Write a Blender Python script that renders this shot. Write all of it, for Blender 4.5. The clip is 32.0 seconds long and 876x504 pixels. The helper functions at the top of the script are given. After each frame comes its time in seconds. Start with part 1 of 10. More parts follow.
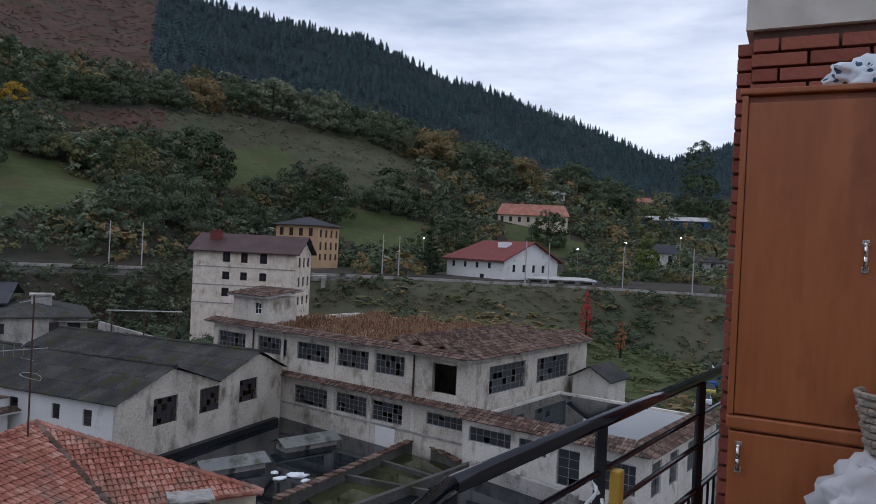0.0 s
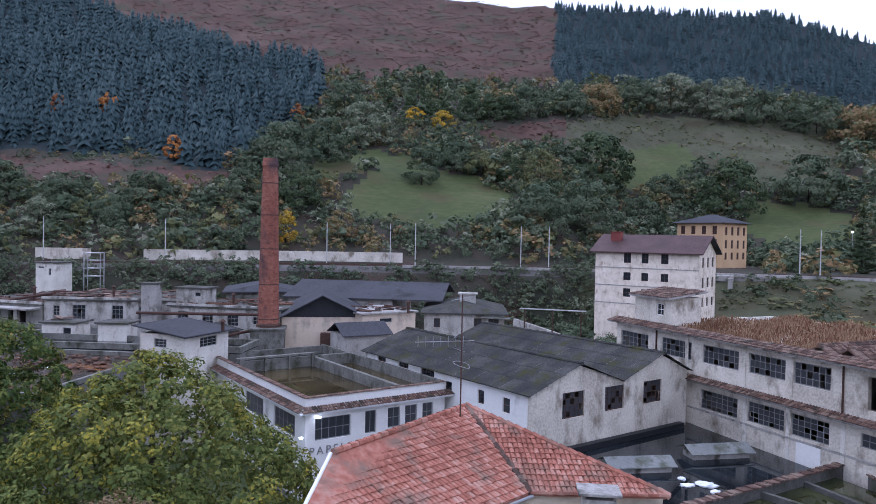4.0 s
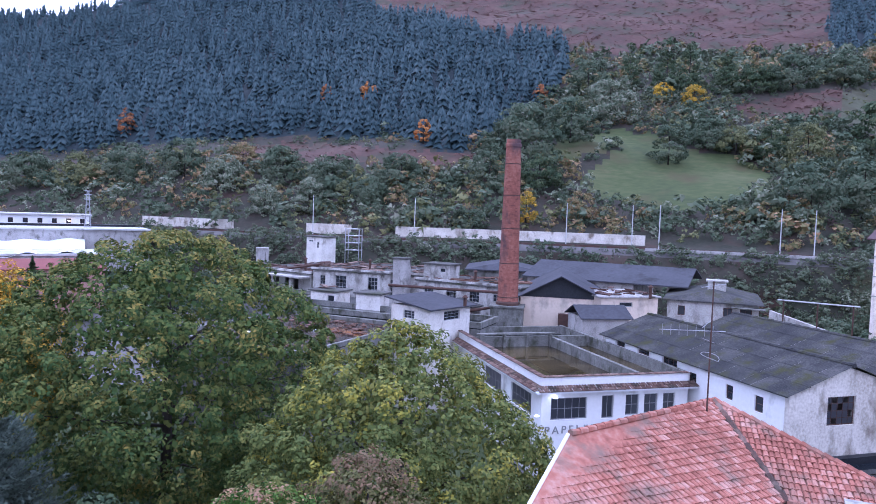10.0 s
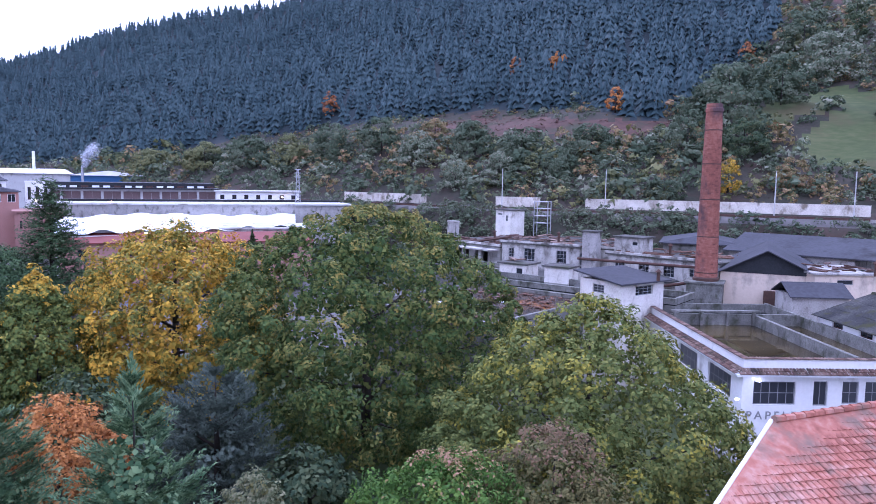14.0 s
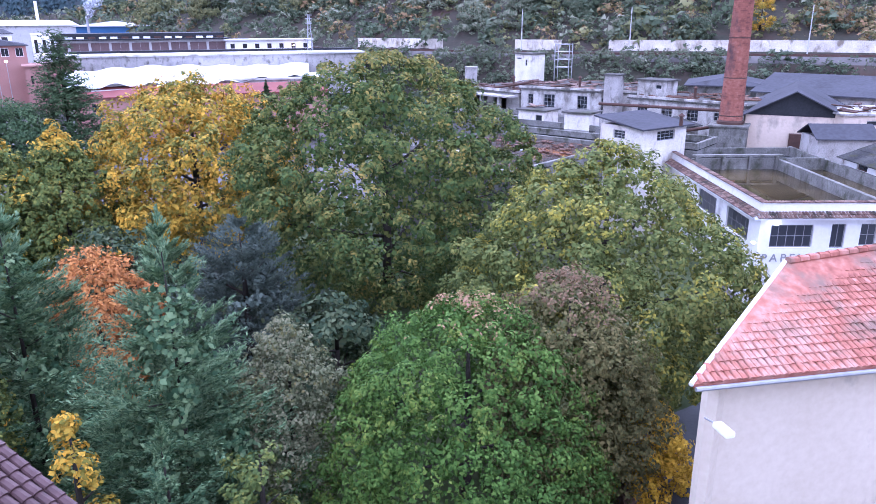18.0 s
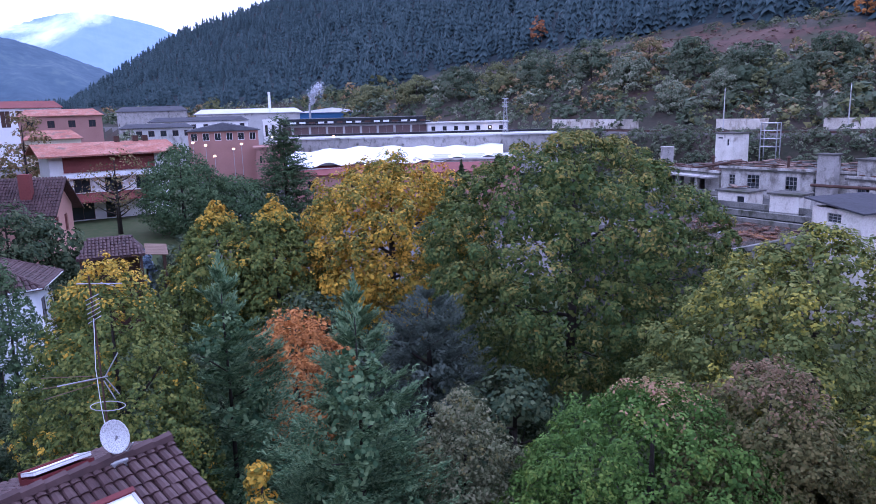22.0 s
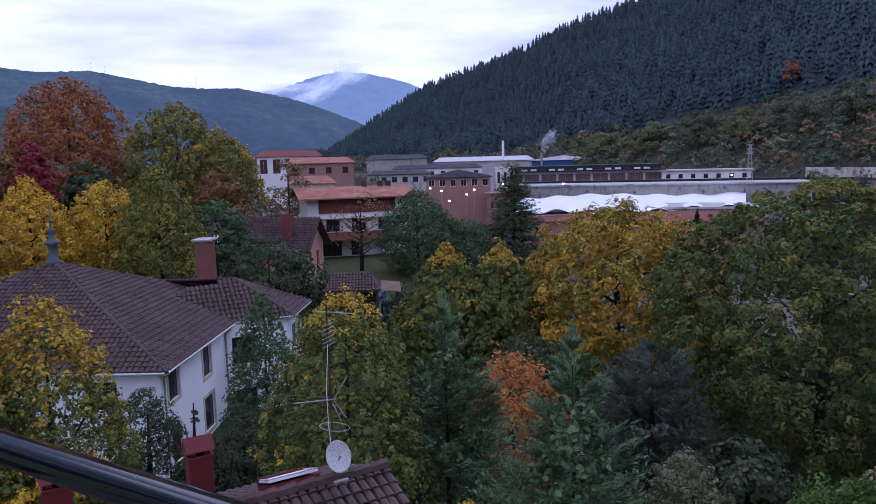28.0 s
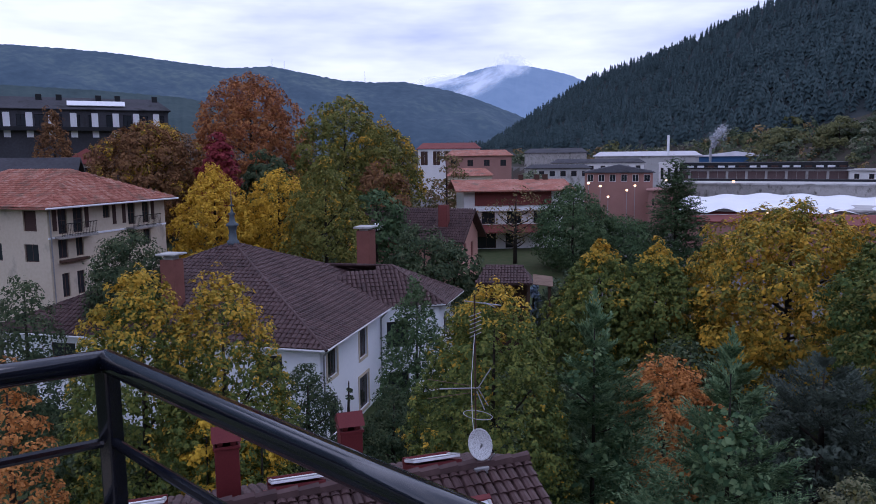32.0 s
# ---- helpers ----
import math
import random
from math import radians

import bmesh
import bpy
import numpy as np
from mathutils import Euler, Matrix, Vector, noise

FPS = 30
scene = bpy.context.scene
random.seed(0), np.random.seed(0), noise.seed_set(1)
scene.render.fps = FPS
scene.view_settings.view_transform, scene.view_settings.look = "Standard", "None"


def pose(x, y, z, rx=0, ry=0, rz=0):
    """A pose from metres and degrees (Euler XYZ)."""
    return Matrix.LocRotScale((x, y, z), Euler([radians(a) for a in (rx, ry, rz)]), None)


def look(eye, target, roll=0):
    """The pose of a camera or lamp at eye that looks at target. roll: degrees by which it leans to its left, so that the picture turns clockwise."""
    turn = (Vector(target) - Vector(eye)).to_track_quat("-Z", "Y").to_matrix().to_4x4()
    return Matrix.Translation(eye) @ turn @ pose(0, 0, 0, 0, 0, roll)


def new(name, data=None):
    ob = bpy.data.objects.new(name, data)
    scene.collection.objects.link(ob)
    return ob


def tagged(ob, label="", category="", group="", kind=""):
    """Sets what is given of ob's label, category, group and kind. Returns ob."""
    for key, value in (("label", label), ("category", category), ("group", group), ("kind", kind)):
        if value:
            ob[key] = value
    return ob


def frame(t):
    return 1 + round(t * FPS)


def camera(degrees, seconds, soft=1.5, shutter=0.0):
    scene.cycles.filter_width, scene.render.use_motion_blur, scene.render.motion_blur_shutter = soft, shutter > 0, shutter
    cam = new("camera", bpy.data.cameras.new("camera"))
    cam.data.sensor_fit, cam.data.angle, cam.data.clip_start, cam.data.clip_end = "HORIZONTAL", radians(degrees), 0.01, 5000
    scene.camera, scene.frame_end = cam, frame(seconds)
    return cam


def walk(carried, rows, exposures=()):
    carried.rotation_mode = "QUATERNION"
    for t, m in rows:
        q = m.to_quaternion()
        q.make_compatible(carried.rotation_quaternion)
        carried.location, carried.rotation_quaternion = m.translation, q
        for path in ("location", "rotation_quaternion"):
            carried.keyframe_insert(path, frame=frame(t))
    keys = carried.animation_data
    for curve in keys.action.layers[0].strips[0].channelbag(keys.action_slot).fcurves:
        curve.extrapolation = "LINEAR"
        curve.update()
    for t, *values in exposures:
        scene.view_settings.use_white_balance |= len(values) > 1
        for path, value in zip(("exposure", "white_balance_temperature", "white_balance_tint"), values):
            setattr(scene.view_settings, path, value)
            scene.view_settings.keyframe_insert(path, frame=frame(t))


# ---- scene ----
EYE = 19.0
cam = camera(62.78, 32.0, soft=0.9)
# seconds, x, y, rise, yaw, pitch, lean
ROWS = [
    (0.0, -0.008, -0.001, 0.0740, 0.02, -0.17, -2.83),
    (0.5, -0.030, -0.020, 0.0840, 0.35, 0.64, -3.46),
    (1.0, -0.026, -0.028, 0.0810, 5.20, 0.70, -3.91),
    (1.5, -0.032, -0.057, 0.0690, 10.72, 0.42, -3.54),
    (2.0, -0.023, -0.086, 0.0700, 17.87, -0.20, -2.77),
    (2.5, -0.003, -0.095, 0.0780, 23.42, -0.56, -1.80),
    (3.0, 0.003, -0.093, 0.0870, 26.46, -0.73, -1.41),
    (3.5, -0.000, -0.090, 0.0840, 29.09, -0.99, -1.16),
    (5.5, -0.010, -0.099, 0.1000, 34.83, -1.85, -1.63),
    (6.0, -0.016, -0.097, 0.1090, 36.08, -2.12, -1.73),
    (6.5, -0.024, -0.105, 0.1040, 38.61, -2.24, -1.73),
    (7.0, -0.061, -0.118, 0.0950, 41.27, -2.41, -1.75),
    (7.5, -0.089, -0.124, 0.0890, 44.24, -2.54, -1.65),
    (8.0, -0.104, -0.128, 0.0800, 45.90, -2.66, -1.77),
    (8.5, -0.120, -0.125, 0.0770, 46.90, -2.72, -1.85),
    (9.0, -0.134, -0.120, 0.0800, 47.96, -2.92, -1.90),
    (9.5, -0.146, -0.112, 0.0810, 49.25, -3.04, -1.83),
    (10.0, -0.169, -0.113, 0.0630, 50.10, -3.25, -1.95),
    (10.5, -0.192, -0.108, 0.0670, 51.05, -3.58, -1.82),
    (11.0, -0.178, -0.098, 0.0610, 54.12, -3.81, -1.44),
    (11.5, -0.159, -0.077, 0.0640, 57.39, -3.98, -1.09),
    (12.0, -0.152, -0.073, 0.0500, 59.05, -4.06, -0.90),
    (12.5, -0.120, -0.064, 0.0370, 61.43, -4.05, -0.80),
    (13.0, -0.094, -0.063, 0.0300, 63.61, -4.05, -0.87),
    (13.5, -0.082, -0.067, 0.0330, 64.58, -4.39, -0.96),
    (14.0, -0.090, -0.072, 0.0560, 65.07, -5.77, -0.89),
    (14.5, -0.104, -0.078, 0.0730, 65.17, -8.46, -0.89),
    (15.0, -0.115, -0.083, 0.0820, 65.05, -11.01, -0.90),
    (15.5, -0.104, -0.079, 0.0840, 64.99, -13.68, -0.72),
    (17.5, -0.028, -0.034, 0.0515, 65.32, -18.33, 0.17),
    (18.0, -0.018, -0.052, 0.0150, 66.35, -17.71, 0.35),
    (18.5, -0.012, -0.074, -0.0067, 69.60, -16.90, 1.06),
    (19.0, -0.020, -0.056, -0.0373, 71.57, -16.20, 1.32),
    (19.5, 0.004, -0.054, -0.0310, 73.27, -15.59, 1.41),
    (20.0, 0.030, -0.030, -0.0293, 74.58, -15.02, 1.38),
    (20.5, 0.054, 0.002, -0.0237, 77.35, -14.22, 1.60),
    (21.0, 0.062, 0.017, -0.0330, 79.40, -12.95, 1.47),
    (21.5, 0.080, 0.004, -0.0165, 80.34, -12.29, 1.36),
    (22.0, 0.101, 0.023, -0.0060, 81.37, -11.31, 1.38),
    (22.5, 0.118, 0.065, -0.0090, 82.00, -10.45, 1.14),
    (23.0, 0.123, 0.081, -0.0160, 82.81, -9.91, 1.02),
    (23.5, 0.137, 0.116, -0.0360, 83.71, -9.45, 0.94),
    (24.0, 0.144, 0.127, -0.0320, 84.56, -9.00, 0.96),
    (24.5, 0.132, 0.135, -0.0400, 87.34, -8.57, 1.11),
    (25.0, 0.106, 0.131, -0.0490, 90.46, -8.18, 1.19),
    (25.5, 0.088, 0.142, -0.0630, 91.90, -7.62, 0.87),
    (27.5, 0.067, 0.160, -0.0900, 97.89, -7.07, 1.20),
    (28.0, 0.051, 0.174, -0.0816, 99.48, -7.14, 1.48),
    (28.5, 0.048, 0.193, -0.0812, 100.98, -7.18, 1.71),
    (29.0, 0.053, 0.203, -0.0868, 102.45, -7.11, 1.60),
    (29.5, 0.056, 0.189, -0.0884, 103.01, -7.25, 1.14),
    (30.0, 0.067, 0.201, -0.0800, 103.80, -7.28, 0.85),
    (30.5, 0.087, 0.234, -0.0698, 106.28, -7.22, 0.58),
    (31.0, 0.112, 0.262, -0.0737, 107.51, -7.25, 0.40),
    (31.5, 0.135, 0.291, -0.0770, 110.06, -7.33, 0.46),
    (32.0, 0.145, 0.300, -0.0740, 111.97, -7.46, 0.57),
]
EXPOSURES = [(0.0, 0.05, 5900, 14), (1.0, 0.2, 5900, 14), (2.0, 0.84, 5680, 20), (3.0, 0.62, 5580, 28), (5.5, 1.74, 5030, 13), (7.0, 1.72, 4950, 14), (8.0, 1.38, 4950, 21), (9.0, 1.22, 4930, 32), (10.0, 1.64, 4930, 32), (11.0, 1.72, 4830, 36), (11.8, 1.42, 4780, 39), (13.0, 0.2, 5150, 38), (14.0, 1.66, 4980, 36), (15.5, 2.25, 4810, 36), (17.5, 2.22, 5000, 35), (19.5, 2.22, 4920, 41), (21.5, 1.5, 4850, 39), (23.5, 0.86, 5010, 44), (25.0, 0.5, 5100, 40), (25.7, 0.36, 5200, 36), (28.0, 0.32, 5240, 35), (32.0, 0.2, 5360, 30)]
walk(cam, [(t, pose(x, y, EYE + up, 90 + pitch, lean, yaw)) for t, x, y, up, yaw, pitch, lean in ROWS], EXPOSURES)

# ---- light: an overcast evening sky ----
world = bpy.data.worlds.new("overcast_sky")
scene.world = world
world.use_nodes = True
wn, wl = world.node_tree.nodes, world.node_tree.links
wn.clear()
w_out = wn.new("ShaderNodeOutputWorld")
w_bg = wn.new("ShaderNodeBackground")
w_sky = wn.new("ShaderNodeTexSky")
w_sky.sky_type, w_sky.sun_disc = "NISHITA", False
w_sky.sun_elevation, w_sky.sun_rotation = radians(35), radians(120)
w_sky.air_density, w_sky.dust_density = 1.0, 2.0
w_co = wn.new("ShaderNodeTexCoord")
w_map = wn.new("ShaderNodeMapping")
w_map.inputs["Scale"].default_value = (1.2, 1.2, 5.5)
w_noise = wn.new("ShaderNodeTexNoise")
w_noise.inputs["Scale"].default_value, w_noise.inputs["Detail"].default_value, w_noise.inputs["Roughness"].default_value = 1.9, 5.0, 0.55
w_ramp = wn.new("ShaderNodeValToRGB")
w_ramp.color_ramp.elements[0].position, w_ramp.color_ramp.elements[0].color = 0.36, (0.46, 0.52, 0.62, 1)
w_ramp.color_ramp.elements[1].position, w_ramp.color_ramp.elements[1].color = 0.62, (0.93, 0.96, 1.02, 1)
w_dim = wn.new("ShaderNodeVectorMath")
w_dim.operation = "SCALE"
w_dim.inputs["Scale"].default_value = 0.1
w_mix = wn.new("ShaderNodeMix")
w_mix.data_type = "RGBA"
w_mix.inputs["Factor"].default_value = 0.93
wl.new(w_co.outputs["Generated"], w_map.inputs["Vector"])
wl.new(w_map.outputs["Vector"], w_noise.inputs["Vector"])
wl.new(w_noise.outputs["Fac"], w_ramp.inputs["Fac"])
wl.new(w_sky.outputs["Color"], w_dim.inputs[0])
wl.new(w_dim.outputs["Vector"], w_mix.inputs["A"])
wl.new(w_ramp.outputs["Color"], w_mix.inputs["B"])
wl.new(w_mix.outputs["Result"], w_bg.inputs["Color"])
wl.new(w_bg.outputs["Background"], w_out.inputs["Surface"])
w_bg.inputs["Strength"].default_value = 1.0
sun = new("sun", bpy.data.lights.new("sun", "SUN"))
sun.data.energy, sun.data.angle, sun.data.color = 0.5, radians(25), (1.0, 0.95, 0.9)
sun.matrix_world = look((0, 0, 60), (60, -20, 0))

# ---- materials ----
def srgb(h):
    return tuple(((c / 12.92) if c <= 0.04045 else ((c + 0.055) / 1.055) ** 2.4) for c in (int(h[i:i + 2], 16) / 255 for i in (0, 2, 4)))


def surface(name, colours, scale=1.0, rough=0.8, bump=0.3, fine=14.0, metal=0.0, stain=None, stain_amount=0.0, island=0.0, stretch=(1, 1, 1), spec=0.18, rand=0.0):
    """A surface from two or three base colours, mixed by noise at two scales, with stains and fine relief."""
    m = bpy.data.materials.new(name)
    m.use_nodes = True
    n, l = m.node_tree.nodes, m.node_tree.links
    b = n["Principled BSDF"]
    co = n.new("ShaderNodeTexCoord")
    mp = n.new("ShaderNodeMapping")
    mp.inputs["Scale"].default_value = stretch
    l.new(co.outputs["Object"], mp.inputs["Vector"])
    big = n.new("ShaderNodeTexNoise")
    big.inputs["Scale"].default_value, big.inputs["Detail"].default_value = scale, 6.0
    l.new(mp.outputs["Vector"], big.inputs["Vector"])
    small = n.new("ShaderNodeTexNoise")
    small.inputs["Scale"].default_value, small.inputs["Detail"].default_value = scale * fine, 4.0
    l.new(mp.outputs["Vector"], small.inputs["Vector"])
    mixf = n.new("ShaderNodeMath")
    mixf.operation = "MULTIPLY_ADD"
    mixf.inputs[1].default_value = 0.45
    l.new(small.outputs["Fac"], mixf.inputs[0])
    half = n.new("ShaderNodeMath")
    half.operation = "MULTIPLY"
    half.inputs[1].default_value = 0.55
    l.new(big.outputs["Fac"], half.inputs[0])
    l.new(half.outputs[0], mixf.inputs[2])
    fac = mixf.outputs[0]
    for amount, node, out in ((island, "ShaderNodeNewGeometry", "Random Per Island"), (rand, "ShaderNodeObjectInfo", "Random")):
        if amount:
            src = n.new(node)
            cen = n.new("ShaderNodeMath")
            cen.operation = "MULTIPLY_ADD"
            cen.inputs[1].default_value, cen.inputs[2].default_value = amount, -amount / 2
            l.new(src.outputs[out], cen.inputs[0])
            add = n.new("ShaderNodeMath")
            l.new(fac, add.inputs[0])
            l.new(cen.outputs[0], add.inputs[1])
            fac = add.outputs[0]
    ramp = n.new("ShaderNodeValToRGB")
    ramp.color_ramp.elements[0].position, ramp.color_ramp.elements[1].position = 0.32, 0.68
    ramp.color_ramp.elements[0].color, ramp.color_ramp.elements[1].color = (*colours[0], 1), (*colours[-1], 1)
    if len(colours) == 3:
        e = ramp.color_ramp.elements.new(0.5)
        e.color = (*colours[1], 1)
    l.new(fac, ramp.inputs["Fac"])
    colour = ramp.outputs["Color"]
    if stain:
        sn = n.new("ShaderNodeTexNoise")
        sn.inputs["Scale"].default_value, sn.inputs["Detail"].default_value, sn.inputs["Roughness"].default_value = scale * 1.5, 7.0, 0.6
        sm = n.new("ShaderNodeMapping")
        sm.inputs["Scale"].default_value = (1, 1, 0.62)
        l.new(co.outputs["Object"], sm.inputs["Vector"])
        l.new(sm.outputs["Vector"], sn.inputs["Vector"])
        sr = n.new("ShaderNodeMapRange")
        sr.inputs["From Min"].default_value, sr.inputs["From Max"].default_value = 0.62 - 0.2 * stain_amount, 0.72 - 0.08 * stain_amount
        l.new(sn.outputs["Fac"], sr.inputs["Value"])
        mx = n.new("ShaderNodeMix")
        mx.data_type = "RGBA"
        l.new(sr.outputs["Result"], mx.inputs["Factor"])
        l.new(colour, mx.inputs["A"])
        mx.inputs["B"].default_value = (*stain, 1)
        colour = mx.outputs["Result"]
    l.new(colour, b.inputs["Base Color"])
    b.inputs["Roughness"].default_value, b.inputs["Metallic"].default_value = rough, metal
    b.inputs["Specular IOR Level"].default_value = spec
    if bump:
        bp = n.new("ShaderNodeBump")
        bp.inputs["Strength"].default_value, bp.inputs["Distance"].default_value = bump, 0.03
        l.new(small.outputs["Fac"], bp.inputs["Height"])
        l.new(bp.outputs["Normal"], b.inputs["Normal"])
    return m


LEAF_GAIN = 2.2


def leaf(name, colours, spread=0.4, scale=0.3):
    m = surface(name, [tuple(c * LEAF_GAIN for c in k) for k in colours], scale=scale, rough=0.7, bump=0, fine=6, island=spread, spec=0.1)
    n, l = m.node_tree.nodes, m.node_tree.links
    b, out = n["Principled BSDF"], n["Material Output"]
    tr = n.new("ShaderNodeBsdfTranslucent")
    mx = n.new("ShaderNodeMixShader")
    mx.inputs["Fac"].default_value = 0.2
    l.new(b.inputs["Base Color"].links[0].from_socket, tr.inputs["Color"])
    l.new(b.outputs["BSDF"], mx.inputs[1])
    l.new(tr.outputs["BSDF"], mx.inputs[2])
    l.new(mx.outputs["Shader"], out.inputs["Surface"])
    return m


def glow(name, colour, strength):
    m = bpy.data.materials.new(name)
    m.use_nodes = True
    b = m.node_tree.nodes["Principled BSDF"]
    b.inputs["Base Color"].default_value = (*colour, 1)
    b.inputs["Emission Color"].default_value = (*colour, 1)
    b.inputs["Emission Strength"].default_value = strength
    return m


PLASTER = surface("weathered_white_plaster", [(0.44, 0.40, 0.345), (0.62, 0.58, 0.52), (0.72, 0.69, 0.64)], 0.45, 0.85, 0.2, stain=(0.22, 0.19, 0.15), stain_amount=0.35)
PLASTER_OLD = surface("stained_cream_plaster", [(0.34, 0.30, 0.245), (0.56, 0.51, 0.435), (0.71, 0.66, 0.585)], 0.42, 0.9, 0.3, stain=(0.2, 0.165, 0.125), stain_amount=0.5)
PLASTER_WHITE = surface("white_house_render", [(0.66, 0.645, 0.62), (0.77, 0.755, 0.73)], 0.3, 0.8, 0.08, stain=(0.42, 0.40, 0.37), stain_amount=0.2)
CREAM = surface("cream_render", [(0.49, 0.415, 0.31), (0.59, 0.515, 0.40)], 0.3, 0.85, 0.1, stain=(0.32, 0.28, 0.23), stain_amount=0.2)
VILLA_WHITE = surface("bluish_white_villa_render", [(0.78, 0.80, 0.83), (0.86, 0.87, 0.89)], 0.3, 0.75, 0.06, stain=(0.55, 0.56, 0.58), stain_amount=0.1)
DECK_WET = surface("wet_rusty_roof_deck", [(0.028, 0.022, 0.018), (0.05, 0.034, 0.025), (0.09, 0.055, 0.035)], 0.22, 0.22, 0.15, stain=(0.26, 0.095, 0.025), stain_amount=0.5, spec=0.45)
ROOF_FELT = surface("dirty_grey_roof_felt", [(0.05, 0.048, 0.046), (0.09, 0.086, 0.08), (0.14, 0.13, 0.12)], 0.3, 0.95, 0.3, stain=(0.045, 0.05, 0.028), stain_amount=0.5, spec=0.1)
PLASTER_RUIN = surface("sooty_ruined_plaster", [(0.22, 0.205, 0.185), (0.40, 0.38, 0.345), (0.56, 0.535, 0.50)], 0.55, 0.92, 0.4, stain=(0.11, 0.10, 0.085), stain_amount=0.7)
PEACH = surface("peach_render", [(0.50, 0.40, 0.31), (0.60, 0.50, 0.40)], 0.3, 0.85, 0.15, stain=(0.28, 0.24, 0.2), stain_amount=0.3)
PINK = surface("pink_render", [(0.50, 0.27, 0.21), (0.58, 0.33, 0.27)], 0.3, 0.85, 0.1)
YELLOW = surface("ochre_render", [(0.48, 0.31, 0.17), (0.58, 0.40, 0.24)], 0.3, 0.85, 0.1)
STONE = surface("whitewashed_rubble_stone", [(0.46, 0.37, 0.29), (0.72, 0.62, 0.52), (0.82, 0.73, 0.64)], 0.9, 0.9, 0.6, stain=(0.44, 0.34, 0.25), stain_amount=0.4)
CONCRETE = surface("weathered_concrete", [(0.20, 0.19, 0.17), (0.34, 0.32, 0.30), (0.42, 0.40, 0.37)], 0.6, 0.9, 0.3, stain=(0.08, 0.075, 0.06), stain_amount=0.45)
CONCRETE_DARK = surface("blackened_wet_concrete", [(0.085, 0.083, 0.075), (0.15, 0.145, 0.13), (0.24, 0.235, 0.215)], 0.7, 0.85, 0.4, stain=(0.045, 0.048, 0.03), stain_amount=0.6)
CONCRETE_PALE = surface("pale_concrete_wall", [(0.36, 0.35, 0.335), (0.50, 0.49, 0.475)], 0.3, 0.9, 0.2, stain=(0.2, 0.19, 0.17), stain_amount=0.4)
BRICK = surface("red_brick_stack", [(0.15, 0.058, 0.045), (0.26, 0.10, 0.07), (0.33, 0.15, 0.11)], 0.35, 0.9, 0.4, fine=9, island=0.2, stain=(0.09, 0.055, 0.055), stain_amount=0.6)
BRICK_NEAR = surface("red_facing_brick", [(0.25, 0.082, 0.058), (0.33, 0.115, 0.08)], 3, 0.85, 0.2, rand=0.5)
BRICK_PINK = surface("dull_pink_brick", [(0.29, 0.155, 0.13), (0.36, 0.20, 0.17)], 0.4, 0.88, 0.1)
MORTAR = surface("dull_red_brown_mortar", [(0.11, 0.07, 0.06), (0.17, 0.11, 0.095)], 6, 0.95, 0.2)
FIBRE = surface("mossy_dark_fibre_cement", [(0.030, 0.030, 0.031), (0.055, 0.054, 0.052), (0.10, 0.095, 0.088)], 0.5, 0.92, 0.5, stain=(0.055, 0.055, 0.026), stain_amount=0.55, spec=0.1, rand=0.1)
SLATE = surface("dark_grey_roof_sheet", [(0.045, 0.045, 0.05), (0.075, 0.075, 0.085)], 0.2, 0.95, 0.3, stain=(0.03, 0.03, 0.03), stain_amount=0.3, spec=0.12)
TILE_OR = surface("weathered_terracotta_tile", [(0.22, 0.085, 0.060), (0.34, 0.135, 0.095), (0.43, 0.245, 0.19)], 0.5, 0.9, 0.4, fine=8, island=0.24, stain=(0.19, 0.125, 0.095), stain_amount=0.5, spec=0.1)
TILE_BR = surface("dark_brown_concrete_tile", [(0.042, 0.023, 0.022), (0.066, 0.035, 0.033), (0.09, 0.052, 0.049)], 0.5, 0.6, 0.25, fine=8, island=0.2, spec=0.25)
TILE_OLD = surface("old_mossy_tile", [(0.075, 0.045, 0.036), (0.135, 0.08, 0.06), (0.20, 0.14, 0.11)], 0.9, 0.9, 0.5, fine=7, island=0.5, stain=(0.045, 0.04, 0.03), stain_amount=0.5)
TILE_RED = surface("dark_red_roof_tile", [(0.15, 0.042, 0.038), (0.21, 0.062, 0.052)], 0.5, 0.8, 0.4, fine=12)
WOODEN = surface("varnished_orange_wood", [(0.27, 0.077, 0.022), (0.335, 0.10, 0.03), (0.375, 0.122, 0.04)], 1.1, 0.4, 0.05, fine=5, stretch=(6, 6, 0.8), spec=0.45, stain=(0.19, 0.05, 0.016), stain_amount=0.3)
WOOD_DARK = surface("dark_brown_wood", [(0.05, 0.028, 0.02), (0.085, 0.05, 0.035)], 2, 0.7, 0.2, stretch=(1, 1, 0.3))
IRON = surface("glossy_black_painted_iron", [(0.005, 0.006, 0.011), (0.008, 0.010, 0.017)], 6, 0.11, 0.01, spec=0.5)
STEEL = surface("galvanised_steel", [(0.28, 0.28, 0.29), (0.40, 0.40, 0.41)], 3, 0.45, 0.05, metal=0.7)
RUST = surface("rusted_dark_metal", [(0.05, 0.03, 0.025), (0.10, 0.055, 0.04)], 2, 0.8, 0.3)
REDPAINT = surface("dark_red_painted_metal", [(0.105, 0.018, 0.02), (0.145, 0.028, 0.029)], 2, 0.5, 0.05)
WHITE = surface("white_painted_metal", [(0.70, 0.71, 0.72), (0.80, 0.80, 0.81)], 2, 0.5, 0.03)
FRAME = surface("pale_grey_steel_window_frame", [(0.20, 0.20, 0.20), (0.32, 0.32, 0.31)], 3, 0.8, 0.1)
